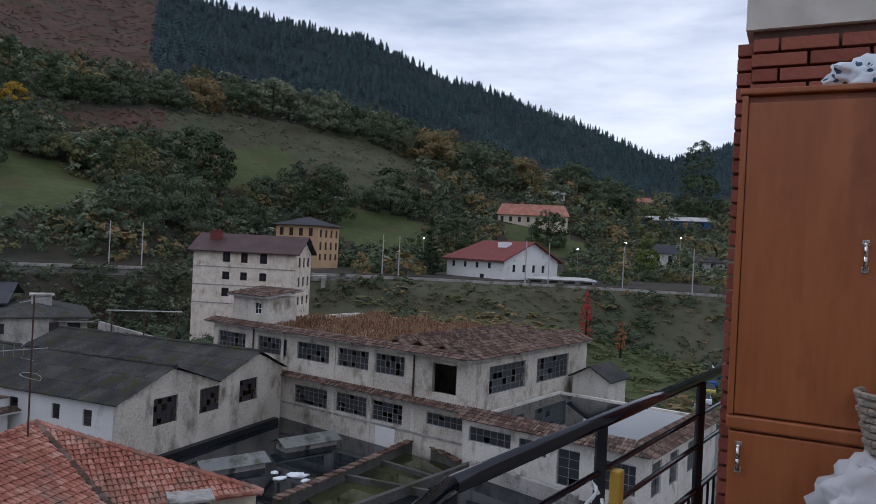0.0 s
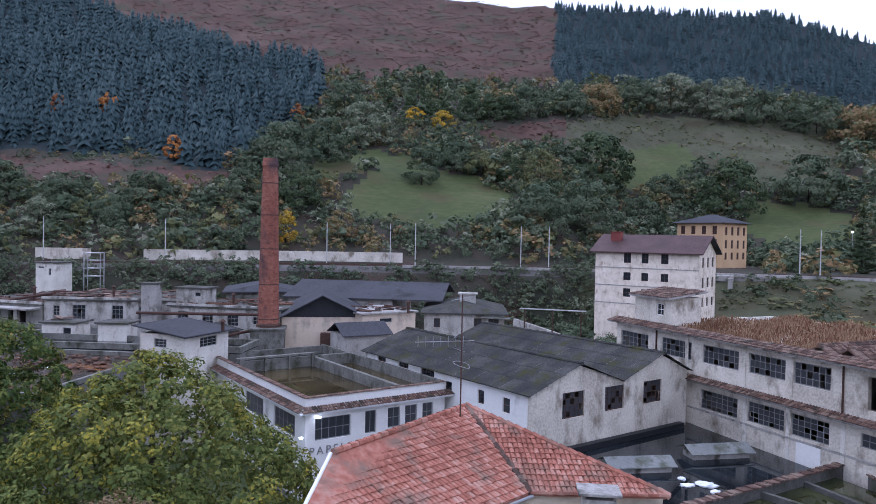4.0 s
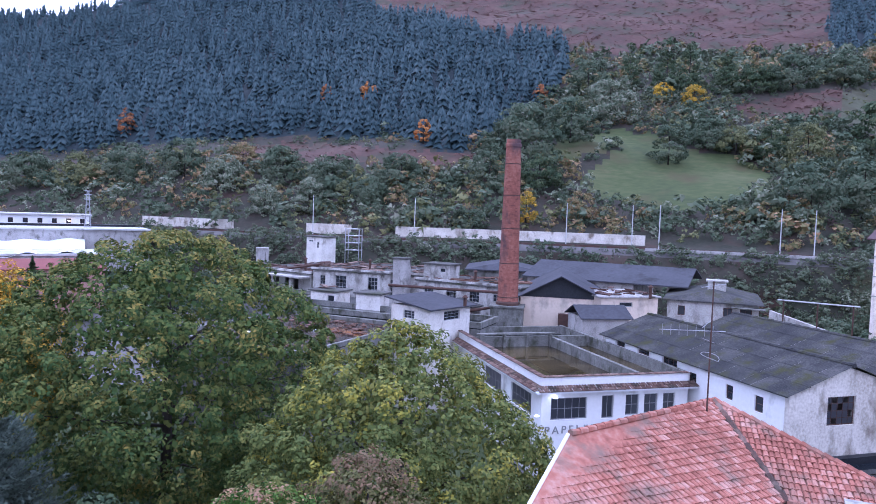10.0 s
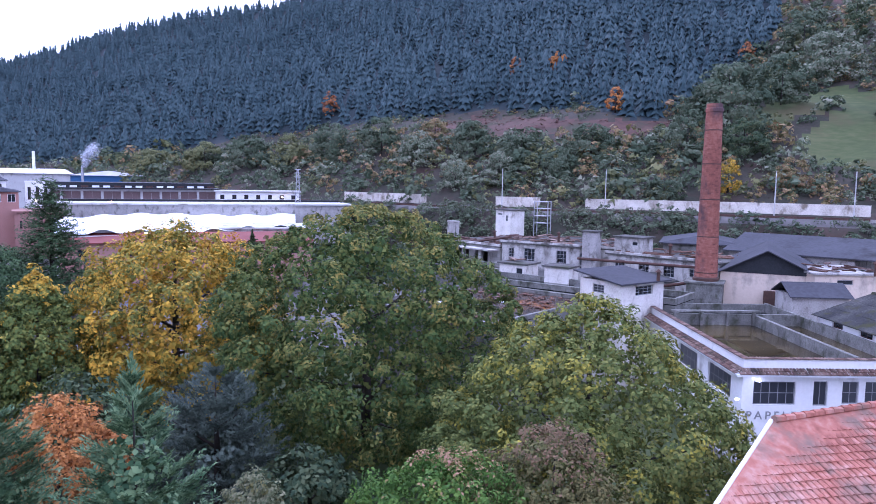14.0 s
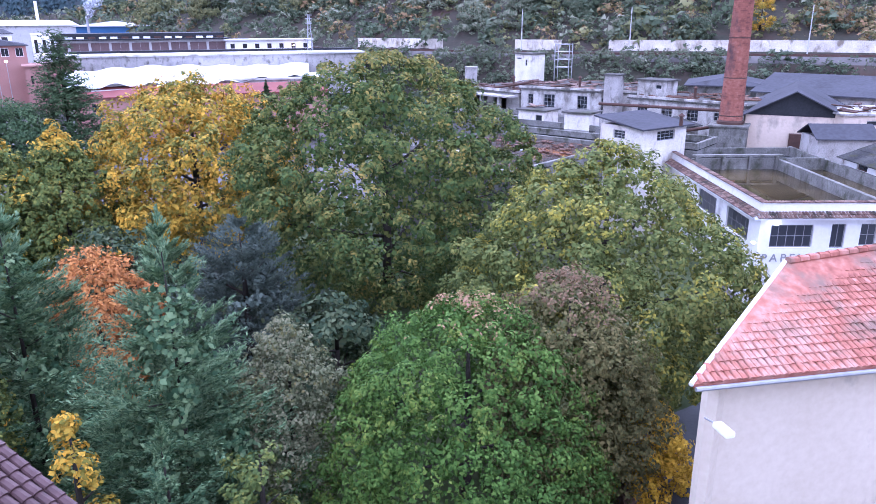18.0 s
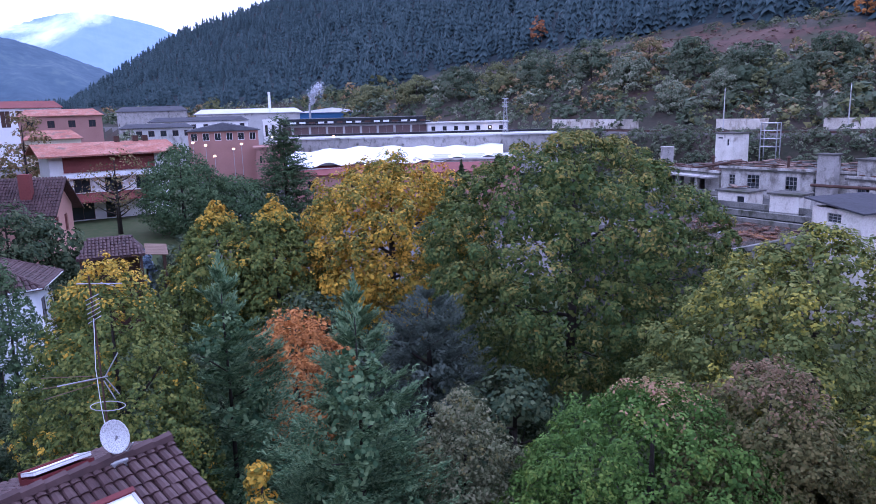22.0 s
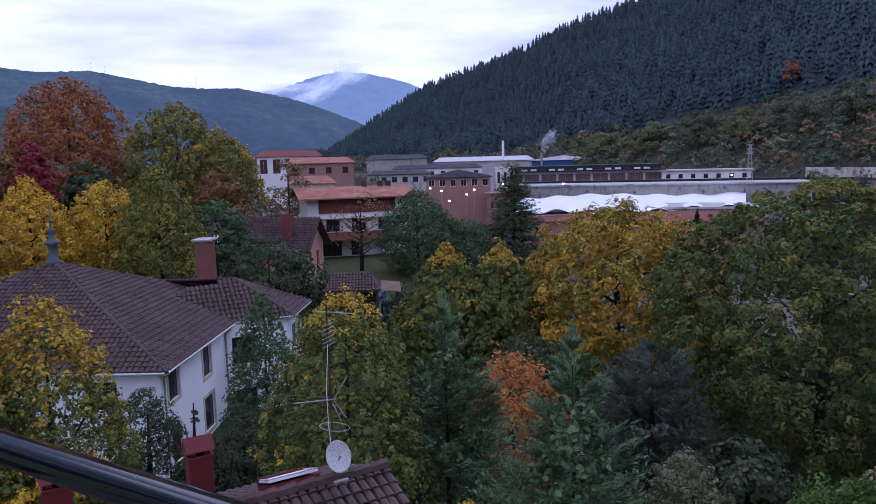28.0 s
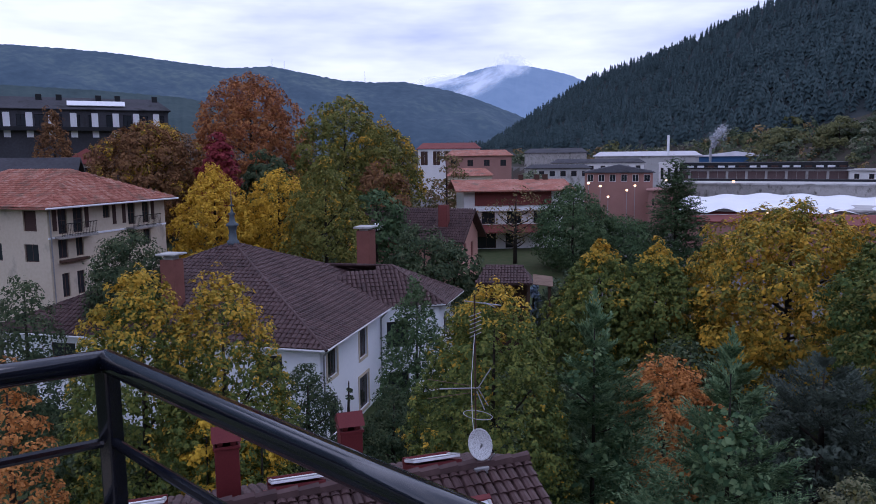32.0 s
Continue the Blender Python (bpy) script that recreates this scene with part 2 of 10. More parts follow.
FRAME_BR = surface("brown_window_frame", [(0.06, 0.035, 0.028), (0.10, 0.055, 0.042)], 3, 0.6, 0.1)
ASPHALT = surface("wet_grey_asphalt", [(0.045, 0.047, 0.05), (0.075, 0.077, 0.08)], 0.4, 0.45, 0.1, fine=30)
BITUMEN = surface("black_bitumen", [(0.012, 0.013, 0.015), (0.03, 0.031, 0.034)], 0.5, 0.5, 0.15)
RUBBLE = surface("rusty_rubble_roof", [(0.05, 0.028, 0.02), (0.10, 0.05, 0.032), (0.20, 0.12, 0.085)], 0.3, 0.8, 0.6)
GRASS = surface("rough_grass", [(0.032, 0.045, 0.016), (0.05, 0.068, 0.024), (0.075, 0.075, 0.035)], 0.05, 0.95, 0.5, fine=25)
MEADOW = surface("hill_meadow", [(0.040, 0.053, 0.020), (0.062, 0.078, 0.027), (0.094, 0.098, 0.042)], 0.045, 0.95, 0.6, fine=9, stain=(0.075, 0.066, 0.03), stain_amount=0.45, stretch=(1, 1, 3.2))
ROUGH = surface("rough_hill_pasture", [(0.045, 0.052, 0.028), (0.072, 0.074, 0.042), (0.095, 0.085, 0.058)], 0.06, 0.95, 0.8, fine=9, stain=(0.055, 0.048, 0.026), stain_amount=0.6)
FERN = surface("dry_red_bracken", [(0.042, 0.030, 0.022), (0.078, 0.041, 0.032), (0.105, 0.066, 0.05)], 0.05, 0.95, 0.9, fine=11, stain=(0.045, 0.045, 0.026), stain_amount=0.65)
SCRUB = surface("scrub_floor", [(0.022, 0.026, 0.016), (0.038, 0.036, 0.025), (0.06, 0.044, 0.036)], 0.08, 0.95, 0.9, fine=16, stain=(0.05, 0.03, 0.022), stain_amount=0.5)
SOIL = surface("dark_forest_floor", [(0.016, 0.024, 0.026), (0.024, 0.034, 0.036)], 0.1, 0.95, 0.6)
BALLAST = surface("railway_ballast", [(0.07, 0.065, 0.06), (0.11, 0.10, 0.095)], 0.5, 0.95, 0.6)
TOWN_GROUND = surface("town_paving", [(0.09, 0.085, 0.08), (0.14, 0.13, 0.12)], 0.1, 0.9, 0.3)
DRYREED = surface("dry_reddish_reeds", [(0.17, 0.085, 0.05), (0.26, 0.14, 0.085), (0.30, 0.20, 0.12)], 0.2, 0.95, 0, island=0.8)
L_BEECH = leaf("beech_leaves", [(0.021, 0.037, 0.011), (0.037, 0.055, 0.014), (0.066, 0.072, 0.018)], 0.5)
L_BEECH_TIP = leaf("bronzing_beech_tips", [(0.048, 0.058, 0.016), (0.08, 0.08, 0.02), (0.135, 0.105, 0.025)])
L_LIME = leaf("lime_leaves", [(0.036, 0.048, 0.013), (0.058, 0.071, 0.019), (0.10, 0.10, 0.026)], 0.38)
L_OAK = leaf("yellowing_oak_leaves", [(0.076, 0.071, 0.012), (0.177, 0.120, 0.015), (0.305, 0.177, 0.019)], 0.35)
L_YELLOW = leaf("bright_yellow_leaves", [(0.18, 0.115, 0.012), (0.27, 0.175, 0.016), (0.34, 0.225, 0.024)])
L_HORN = leaf("hornbeam_leaves", [(0.034, 0.050, 0.014), (0.055, 0.071, 0.018), (0.094, 0.098, 0.022)], 0.4)
L_HORN_TIP = leaf("yellow_hornbeam_tips", [(0.12, 0.10, 0.016), (0.20, 0.14, 0.018), (0.28, 0.17, 0.02)])
L_ORANGE = leaf("orange_beech_leaves", [(0.13, 0.055, 0.018), (0.21, 0.09, 0.026), (0.27, 0.125, 0.036)])
L_RUST = leaf("rust_red_leaves", [(0.09, 0.035, 0.018), (0.155, 0.062, 0.024), (0.20, 0.095, 0.035)])
L_RED = leaf("dark_red_leaves", [(0.075, 0.012, 0.016), (0.13, 0.022, 0.026)])
L_MAROON = leaf("brownish_shrub_leaves", [(0.055, 0.055, 0.022), (0.10, 0.078, 0.036), (0.14, 0.088, 0.048)])
L_GREEN = leaf("fresh_green_leaves", [(0.020, 0.041, 0.008), (0.034, 0.066, 0.012), (0.056, 0.090, 0.018)])
L_DARK = leaf("dark_evergreen_leaves", [(0.016, 0.027, 0.014), (0.029, 0.042, 0.020), (0.046, 0.056, 0.027)])
L_LIME_TIP = leaf("yellow_lime_leaves", [(0.075, 0.08, 0.015), (0.11, 0.105, 0.018), (0.165, 0.14, 0.022)])
L_OAK_GREEN = leaf("olive_oak_leaves", [(0.05, 0.056, 0.014), (0.085, 0.086, 0.018), (0.13, 0.11, 0.022)])
L_GREEN_PALE = leaf("yellow_green_leaves", [(0.036, 0.060, 0.010), (0.054, 0.083, 0.014), (0.084, 0.106, 0.020)])
L_SMOKE = leaf("olive_brown_shrub_leaves", [(0.036, 0.040, 0.015), (0.060, 0.058, 0.021), (0.086, 0.074, 0.029)])
L_SMOKE_TOP = leaf("reddish_shrub_leaves", [(0.056, 0.044, 0.023), (0.084, 0.058, 0.031), (0.105, 0.066, 0.039)])
L_GREY_NEAR = leaf("pale_grey_green_leaves", [(0.04, 0.047, 0.022), (0.068, 0.074, 0.038), (0.11, 0.108, 0.06)])
L_CYP_TIP = leaf("pale_cypress_tips", [(0.045, 0.085, 0.042), (0.075, 0.12, 0.06), (0.11, 0.15, 0.078)])
L_SPRUCE = leaf("dark_green_spruce", [(0.02, 0.036, 0.016), (0.034, 0.056, 0.024), (0.052, 0.076, 0.034)])
L_PLANE = leaf("dull_olive_leaves", [(0.05, 0.057, 0.014), (0.082, 0.085, 0.02), (0.12, 0.108, 0.026)])
L_RUST_DARK = leaf("dull_red_brown_leaves", [(0.06, 0.032, 0.016), (0.10, 0.05, 0.022), (0.13, 0.072, 0.03)])
L_CYP = leaf("blue_green_cypress", [(0.022, 0.046, 0.021), (0.048, 0.080, 0.037), (0.088, 0.125, 0.058)], 0.5)
L_BLUE = leaf("grey_blue_pine", [(0.024, 0.033, 0.025), (0.040, 0.051, 0.039), (0.058, 0.071, 0.054)])
L_GREY = leaf("grey_green_shrub", [(0.04, 0.052, 0.03), (0.075, 0.088, 0.055), (0.12, 0.12, 0.085)])
L_PINE = leaf("hill_pines", [(0.016, 0.027, 0.029), (0.022, 0.036, 0.038), (0.029, 0.044, 0.045)], 0.3, scale=0.02)
L_SCRUB = leaf("hill_scrub", [(0.027, 0.039, 0.023), (0.041, 0.054, 0.031), (0.058, 0.064, 0.040)], 0.3, scale=0.02)
L_OLIVE = leaf("olive_hill_bushes", [(0.042, 0.048, 0.022), (0.064, 0.068, 0.030), (0.092, 0.088, 0.038)], 0.35, scale=0.02)
BARK = surface("dark_brown_bark", [(0.025, 0.021, 0.017), (0.05, 0.042, 0.034)], 3, 0.95, 0.6, stretch=(1, 1, 0.3))


def glass(name, tint, rough=0.08):
    m = bpy.data.materials.new(name)
    m.use_nodes = True
    b = m.node_tree.nodes["Principled BSDF"]
    b.inputs["Base Color"].default_value = (*tint, 1)
    b.inputs["Roughness"].default_value = rough
    b.inputs["Specular IOR Level"].default_value = 0.6
    return m


PANE = glass("dirty_window_glass", (0.02, 0.024, 0.03), 0.15)
PANE_DUSTY = glass("dusty_window_glass", (0.03, 0.033, 0.04), 0.28)
SHUTTER = surface("brown_roller_shutter", [(0.045, 0.025, 0.022), (0.07, 0.04, 0.034)], 4, 0.7, 0.1, stretch=(0.2, 0.2, 8))


def water(name, tint):
    m = bpy.data.materials.new(name)
    m.use_nodes = True
    n, l = m.node_tree.nodes, m.node_tree.links
    b = n["Principled BSDF"]
    nz = n.new("ShaderNodeTexNoise")
    nz.inputs["Scale"].default_value, nz.inputs["Detail"].default_value = 0.35, 5
    rp = n.new("ShaderNodeValToRGB")
    rp.color_ramp.elements[0].position, rp.color_ramp.elements[1].position = 0.4, 0.62
    rp.color_ramp.elements[0].color, rp.color_ramp.elements[1].color = (*tint, 1), (*[c * 2.2 for c in tint], 1)
    co = n.new("ShaderNodeTexCoord")
    l.new(co.outputs["Object"], nz.inputs["Vector"])
    l.new(nz.outputs["Fac"], rp.inputs["Fac"])
    l.new(rp.outputs["Color"], b.inputs["Base Color"])
    b.inputs["Roughness"].default_value = 0.025
    b.inputs["IOR"].default_value = 1.33
    rip = n.new("ShaderNodeTexNoise")
    rip.inputs["Scale"].default_value = 2.5
    l.new(co.outputs["Object"], rip.inputs["Vector"])
    bp = n.new("ShaderNodeBump")
    bp.inputs["Strength"].default_value, bp.inputs["Distance"].default_value = 0.015, 0.02
    l.new(rip.outputs["Fac"], bp.inputs["Height"])
    l.new(bp.outputs["Normal"], b.inputs["Normal"])
    return m


WATER_DARK = water("black_rain_water", (0.008, 0.010, 0.012))
WATER_BROWN = water("brown_rain_water", (0.035, 0.026, 0.012))
WATER_GREEN = water("green_tank_water", (0.022, 0.024, 0.010))


# ---- mesh helpers ----
def mesh_of(name, verts, faces, mat=None, mats=None, index=None):
    me = bpy.data.meshes.new(name)
    me.from_pydata([tuple(v) for v in verts], [], [tuple(f) for f in faces])
    for m in (mats or ([mat] if mat else [])):
        me.materials.append(m)
    if index is not None:
        me.polygons.foreach_set("material_index", np.asarray(index, dtype=np.int32))
    me.update()
    return me


class Soup:
    """Vertices and faces gathered for one mesh."""

    def __init__(self):
        self.v, self.f = [], []

    def add(self, verts, faces):
        o = len(self.v)
        self.v.extend(verts)
        self.f.extend([tuple(i + o for i in f) for f in faces])
        return self

    def box(self, x0, x1, y0, y1, z0, z1):
        v = [(x, y, z) for z in (z0, z1) for y in (y0, y1) for x in (x0, x1)]
        return self.add(v, [(0, 2, 3, 1), (4, 5, 7, 6), (0, 1, 5, 4), (2, 6, 7, 3), (0, 4, 6, 2), (1, 3, 7, 5)])

    def bevel_box(self, x0, x1, y0, y1, z0, z1, b=0.01):
        bm = bmesh.new()
        bmesh.ops.create_cube(bm, size=1)
        for v in bm.verts:
            v.co = Vector(((x0 + x1) / 2 + v.co.x * (x1 - x0), (y0 + y1) / 2 + v.co.y * (y1 - y0), (z0 + z1) / 2 + v.co.z * (z1 - z0)))
        bmesh.ops.bevel(bm, geom=list(bm.edges), offset=b, segments=2, affect="EDGES", profile=0.6)
        self.add([tuple(v.co) for v in bm.verts], [[v.index for v in f.verts] for f in bm.faces] if not bm.verts.index_update() else [])
        bm.free()
        return self

    def prism(self, poly, z0, z1):
        n = len(poly)
        v = [(x, y, z0) for x, y in poly] + [(x, y, z1) for x, y in poly]
        return self.add(v, [tuple(range(n - 1, -1, -1)), tuple(range(n, 2 * n))] + [(i, (i + 1) % n, n + (i + 1) % n, n + i) for i in range(n)])

    def slab(self, pts, thick):
        """A flat polygon in space with a thickness downwards."""
        n = len(pts)
        v = [tuple(p) for p in pts] + [(p[0], p[1], p[2] - thick) for p in pts]
        return self.add(v, [tuple(range(n)), tuple(range(2 * n - 1, n - 1, -1))] + [((i + 1) % n, i, n + i, n + (i + 1) % n) for i in range(n)])

    def tube(self, a, b, r0, r1=None, seg=8, caps=True):
        a, b = Vector(a), Vector(b)
        r1 = r0 if r1 is None else r1
        d = (b - a).normalized()
        s = d.orthogonal().normalized()
        t = d.cross(s)
        v = []
        for p, r in ((a, r0), (b, r1)):
            for i in range(seg):
                an = 2 * math.pi * i / seg
                v.append(tuple(p + (s * math.cos(an) + t * math.sin(an)) * r))
        f = [(i, (i + 1) % seg, seg + (i + 1) % seg, seg + i) for i in range(seg)]
        if caps:
            f += [tuple(range(seg - 1, -1, -1)), tuple(range(seg, 2 * seg))]
        return self.add(v, f)

    def path(self, pts, r, seg=8):
        for a, b in zip(pts[:-1], pts[1:]):
            self.tube(a, b, r, r, seg)
        return self

    def lathe(self, prof, seg=16, at=(0, 0, 0)):
        v, f = [], []
        for r, z in prof:
            for i in range(seg):
                an = 2 * math.pi * i / seg
                v.append((at[0] + r * math.cos(an), at[1] + r * math.sin(an), at[2] + z))
        for j in range(len(prof) - 1):
            for i in range(seg):
                f.append((j * seg + i, j * seg + (i + 1) % seg, (j + 1) * seg + (i + 1) % seg, (j + 1) * seg + i))
        f += [tuple(range(seg - 1, -1, -1)), tuple(range((len(prof) - 1) * seg, len(prof) * seg))]
        return self.add(v, f)

    def mesh(self, name, mat):
        return mesh_of(name, self.v, self.f, mat)


def part(name, soup, mat, parent, label="", smooth=False):
    ob = new(name, soup.mesh(name, mat) if isinstance(soup, Soup) else soup)
    if smooth:
        ob.data.shade_smooth()
    ob.parent = parent
    if label:
        ob["label"] = label
    return ob


def thing(name, label, category, at=(0, 0, 0), turn=0.0, group="", kind=""):
    ob = new(name)
    ob.matrix_world = pose(*at, 0, 0, turn)
    return tagged(ob, label, category, group, kind)


def solo(name, soup, mat, label, category="", group="", kind="", smooth=False):
    ob = new(name, soup.mesh(name, mat) if isinstance(soup, Soup) else soup)
    if smooth:
        ob.data.shade_smooth()
    return tagged(ob, label, category, group, kind)


def wall_with(soup, a, b, z0, z1, thick, holes):
    """A wall from a to b, its outer face on the line, thickness to the left of the way, with openings (s0, s1, z0, z1) through it."""
    ax, ay = a
    dx, dy = b[0] - ax, b[1] - ay
    ln = math.hypot(dx, dy)
    dx, dy = dx / ln, dy / ln
    nx, ny = -dy, dx
    zs = sorted({z0, z1, *[h[2] for h in holes], *[h[3] for h in holes]})
    for za, zb in zip(zs[:-1], zs[1:]):
        zm = (za + zb) / 2
        cuts = sorted([(h[0], h[1]) for h in holes if h[2] < zm < h[3]])
        s = 0.0
        for c0, c1 in cuts + [(ln, ln)]:
            if c0 - s > 1e-4:
                p = [(ax + dx * q + nx * w, ay + dy * q + ny * w) for q, w in ((s, 0), (c0, 0), (c0, thick), (s, thick))]
                soup.prism(p, za, zb)
            s = max(s, c1)


def window(parent, a, b, hole, cols, rows, frame_mat, pane_mat, depth=0.12, bar=0.05, broken=0.0, rng=None, label="", name="window"):
    """A framed window with glazing bars and panes, set back in the opening."""
    dx, dy = b[0] - a[0], b[1] - a[1]
    ln = math.hypot(dx, dy)
    dx, dy = dx / ln, dy / ln
    nx, ny = -dy, dx
    s0, s1, z0, z1 = hole

    def bar_box(so, q0, q1, za, zb, w0, w1):
        so.prism([(a[0] + dx * q + nx * w, a[1] + dy * q + ny * w) for q, w in ((q0, w0), (q1, w0), (q1, w1), (q0, w1))], za, zb)
    fr, glass_ = Soup(), []
    w0, w1 = depth, depth + bar * 0.9
    for i in range(cols + 1):
        q = s0 + (s1 - s0) * i / cols
        k = bar * (1.5 if i in (0, cols) else 0.8)
        q = min(max(q, s0 + k / 2), s1 - k / 2)
        bar_box(fr, q - k / 2, q + k / 2, z0, z1, w0, w1)
    for j in range(rows + 1):
        z = z0 + (z1 - z0) * j / rows
        k = bar * (1.5 if j in (0, rows) else 0.8)
        z = min(max(z, z0 + k / 2), z1 - k / 2)
        bar_box(fr, s0, s1, z - k / 2, z + k / 2, w0 + 0.004, w1 - 0.004)
    for i in range(cols):
        for j in range(rows):
            if rng and rng.random() < broken:
                continue
            gl = Soup()
            glass_.append(gl)
            bar_box(gl, s0 + (s1 - s0) * i / cols, s0 + (s1 - s0) * (i + 1) / cols, z0 + (z1 - z0) * j / rows, z0 + (z1 - z0) * (j + 1) / rows, w0 + bar * 0.35, w0 + bar * 0.5)
    w = part(name, fr, frame_mat, parent, label)
    for gl in glass_:
        part("pane", gl, pane_mat, w)
    return w


def building(name, label, category, at, turn, size, z1, wall_mat, wins, z0=-0.3, thick=0.3, frame_mat=FRAME_BR, pane_mat=PANE, broken=0.0, seed=1, sides="SENW", closed=True):
    """A rectangular house: local x along size[0], y along size[1], first corner at the origin. wins: side -> [(s0, s1, za, zb, cols, rows)]."""
    t = thing(name, label, category, (*at, 0), turn)
    L, D = size
    rng = random.Random(seed)
    ends = {"S": ((0, 0), (L, 0)), "E": ((L, 0), (L, D)), "N": ((L, D), (0, D)), "W": ((0, D), (0, 0))}
    for k in sides:
        a, b = ends[k]
        so = Soup()
        if k in "EW":
            u = Vector((b[0] - a[0], b[1] - a[1])).normalized() * (thick - 0.003)
            a2, b2 = (a[0] + u.x, a[1] + u.y), (b[0] - u.x, b[1] - u.y)
            off = thick - 0.003
        else:
            a2, b2, off = a, b, 0.0
        ws = wins.get(k, [])
        wall_with(so, a2, b2, z0, z1, thick, [(w[0] - off, w[1] - off, w[2], w[3]) for w in ws])
        part("wall", so, wall_mat, t)
        for w in ws:
            if not w[4]:
                continue
            window(t, a, b, w[:4], w[4], w[5], w[6] if len(w) > 6 else frame_mat, w[7] if len(w) > 7 else pane_mat, broken=broken, rng=rng)
    if closed:
        part("floor", Soup().box(thick, L - thick, thick, D - thick, z0, z0 + 0.1), CONCRETE, t)
    return t


def tiles_on(corners, poly, mat, parent, width=0.22, length=0.38, name="tiles", seed=3, lift=0.05, kind="stuff", split=0, near=None):
    """Barrel tiles on a sloping plane. corners: eave start, eave end, a point up the slope. poly: outline in plan inside which tiles lie."""
    rng = np.random.default_rng(seed)
    o, e, u = (Vector(c) for c in corners)
    ex = (e - o).normalized()
    nrm = ex.cross(u - o).normalized()
    if nrm.z < 0:
        nrm = -nrm
    up = nrm.cross(ex).normalized()
    if up.z < 0:
        up = -up
    P = [Vector((p[0], p[1], 0)) for p in poly]

    def inside(x, y):
        c = False
        j = len(P) - 1
        for i in range(len(P)):
            if (P[i].y > y) != (P[j].y > y) and x < (P[j].x - P[i].x) * (y - P[i].y) / (P[j].y - P[i].y) + P[i].x:
                c = not c
            j = i
        return c
    ss = [(Vector((p.x, p.y, o.z)) - o).dot(ex) for p in P]
    hs = []
    for p in P:
        zz = o.z - (nrm.x * (p.x - o.x) + nrm.y * (p.y - o.y)) / nrm.z
        hs.append((Vector((p.x, p.y, zz)) - o).dot(up))
    so = Soup()
    made = []
    s = min(ss)
    while s < max(ss):
        h = min(hs)
        while h < max(hs):
            c = o + ex * (s + width / 2) + up * (h + length / 2)
            if inside(c.x, c.y):
                jx, jz, tw = rng.normal(0, 0.012), abs(rng.normal(0, 0.008)), rng.normal(0, 0.015)
                r0, r1 = width * 0.5, width * 0.43
                v = []
                for (hh, r, lf) in ((h - 0.03, r0, lift + 0.03), (h + length, r1, lift)):
                    for k in range(5):
                        an = math.pi * k / 4
                        q = o + ex * (s + width / 2 + jx + tw * (hh - h) - math.cos(an) * r) + up * hh + nrm * (lf + jz - 0.045 + math.sin(an) * r * 0.62)
                        v.append(tuple(q))
                f = [(k, k + 1, k + 6, k + 5) for k in range(4)] + [(4, 3, 2, 1, 0)]
                made.append((v, f))
            h += length
        s += width
    made.sort(key=lambda m: (m[0][0][0] - near[0]) ** 2 + (m[0][0][1] - near[1]) ** 2) if near else None
    for v, f in made[:split]:
        part("tile", mesh_of("tile", v, f, mat), mat, parent)
    for v, f in made[split:]:
        so.add(v, f)
    ob = part(name, so, mat, parent)
    if kind:
        ob["kind"] = kind
    return ob


# ---- the lie of the land: bearings run anticlockwise from the y axis ----
def table(rows):
    xs, ys = [r[0] for r in rows], [r[1] for r in rows]
    return lambda a: float(np.interp(a, xs, ys))


rail_at = table([(-180, 300), (-90, 190), (-60, 152), (50, 150), (58, 154), (66, 168), (74, 192), (82, 225), (90, 290), (100, 380), (110, 520), (180, 520)])
crest_at = table([(-180, 900), (-60, 650), (-17, 760), (0, 560), (20, 540), (50, 580), (70, 640), (85, 720), (95, 800), (104, 950), (112, 1200), (180, 1200)])
crest_up = table([(-180, 3), (-60, 8.6), (-30, 8.9), (-22, 8.7), (-19.7, 8.1), (-17.3, 7.5), (-11, 10.1), (-3, 12.7), (0, 13.3), (3, 14.6), (7, 16.0), (12, 16.5), (16, 17.0), (23, 17.6), (40, 19), (55, 19), (70, 15.8), (74.4, 13.6), (78, 12.5), (84, 11.3), (90, 9.5), (92.5, 8.3), (95, 7.4), (100, 5.8), (104.6, 3.1), (108, 0.9), (118, 0.6), (180, 0.8)])


def smooth(x, a, b):
    t = min(max((x - a) / (b - a), 0.0), 1.0)
    return t * t * (3 - 2 * t)


def land(x, y):
    r = math.hypot(x, y)
    az = math.degrees(math.atan2(-x, y)) if r > 0 else 0.0
    low = 5.5 * smooth(az, 84, 104) * smooth(r, 55, 95) * (1 - smooth(az, 150, 175)) + 2.5 * smooth(az, 112, 130) * smooth(r, 42, 60) * (1 - smooth(az, 150, 175))
    if -22 < az < 30:
        low += 7 * smooth(r, 66, 120) * smooth(az, -30, -4) * (1 - smooth(az, 6, 16))
    rr, rc = rail_at(az), crest_at(az)
    if r < rr - 24:
        return low
    if r < rr - 5:
        return low + (12.8 - low) * smooth(r, rr - 24, rr - 5)
    if r < rr + 7:
        return 12.8
    zc = 19 + rc * math.tan(radians(crest_up(az)))
    s = (r - rr - 7) / (rc - rr - 7)
    flat = 0.15 * (1 - smooth(az, 13, 23)) if az > -70 else 0.0
    s = max(0.0, (s - flat) / (1 - flat))
    if s <= 1:
        wave = noise.noise(Vector((x, y, 0)) * 0.012) * 9 * min(s * 6, 1) * (1 - s) + noise.noise(Vector((x, y, 5)) * 0.04) * 2 * min(s * 6, 1)
        return 12.8 + (zc - 12.8) * (0.72 * s + 0.28 * s * s) + wave
    return max(zc - (r - rc) * 0.22, 14)


def at(az, r, z=None):
    a = radians(az)
    x, y = -math.sin(a) * r, math.cos(a) * r
    return (x, y, land(x, y) if z is None else z)


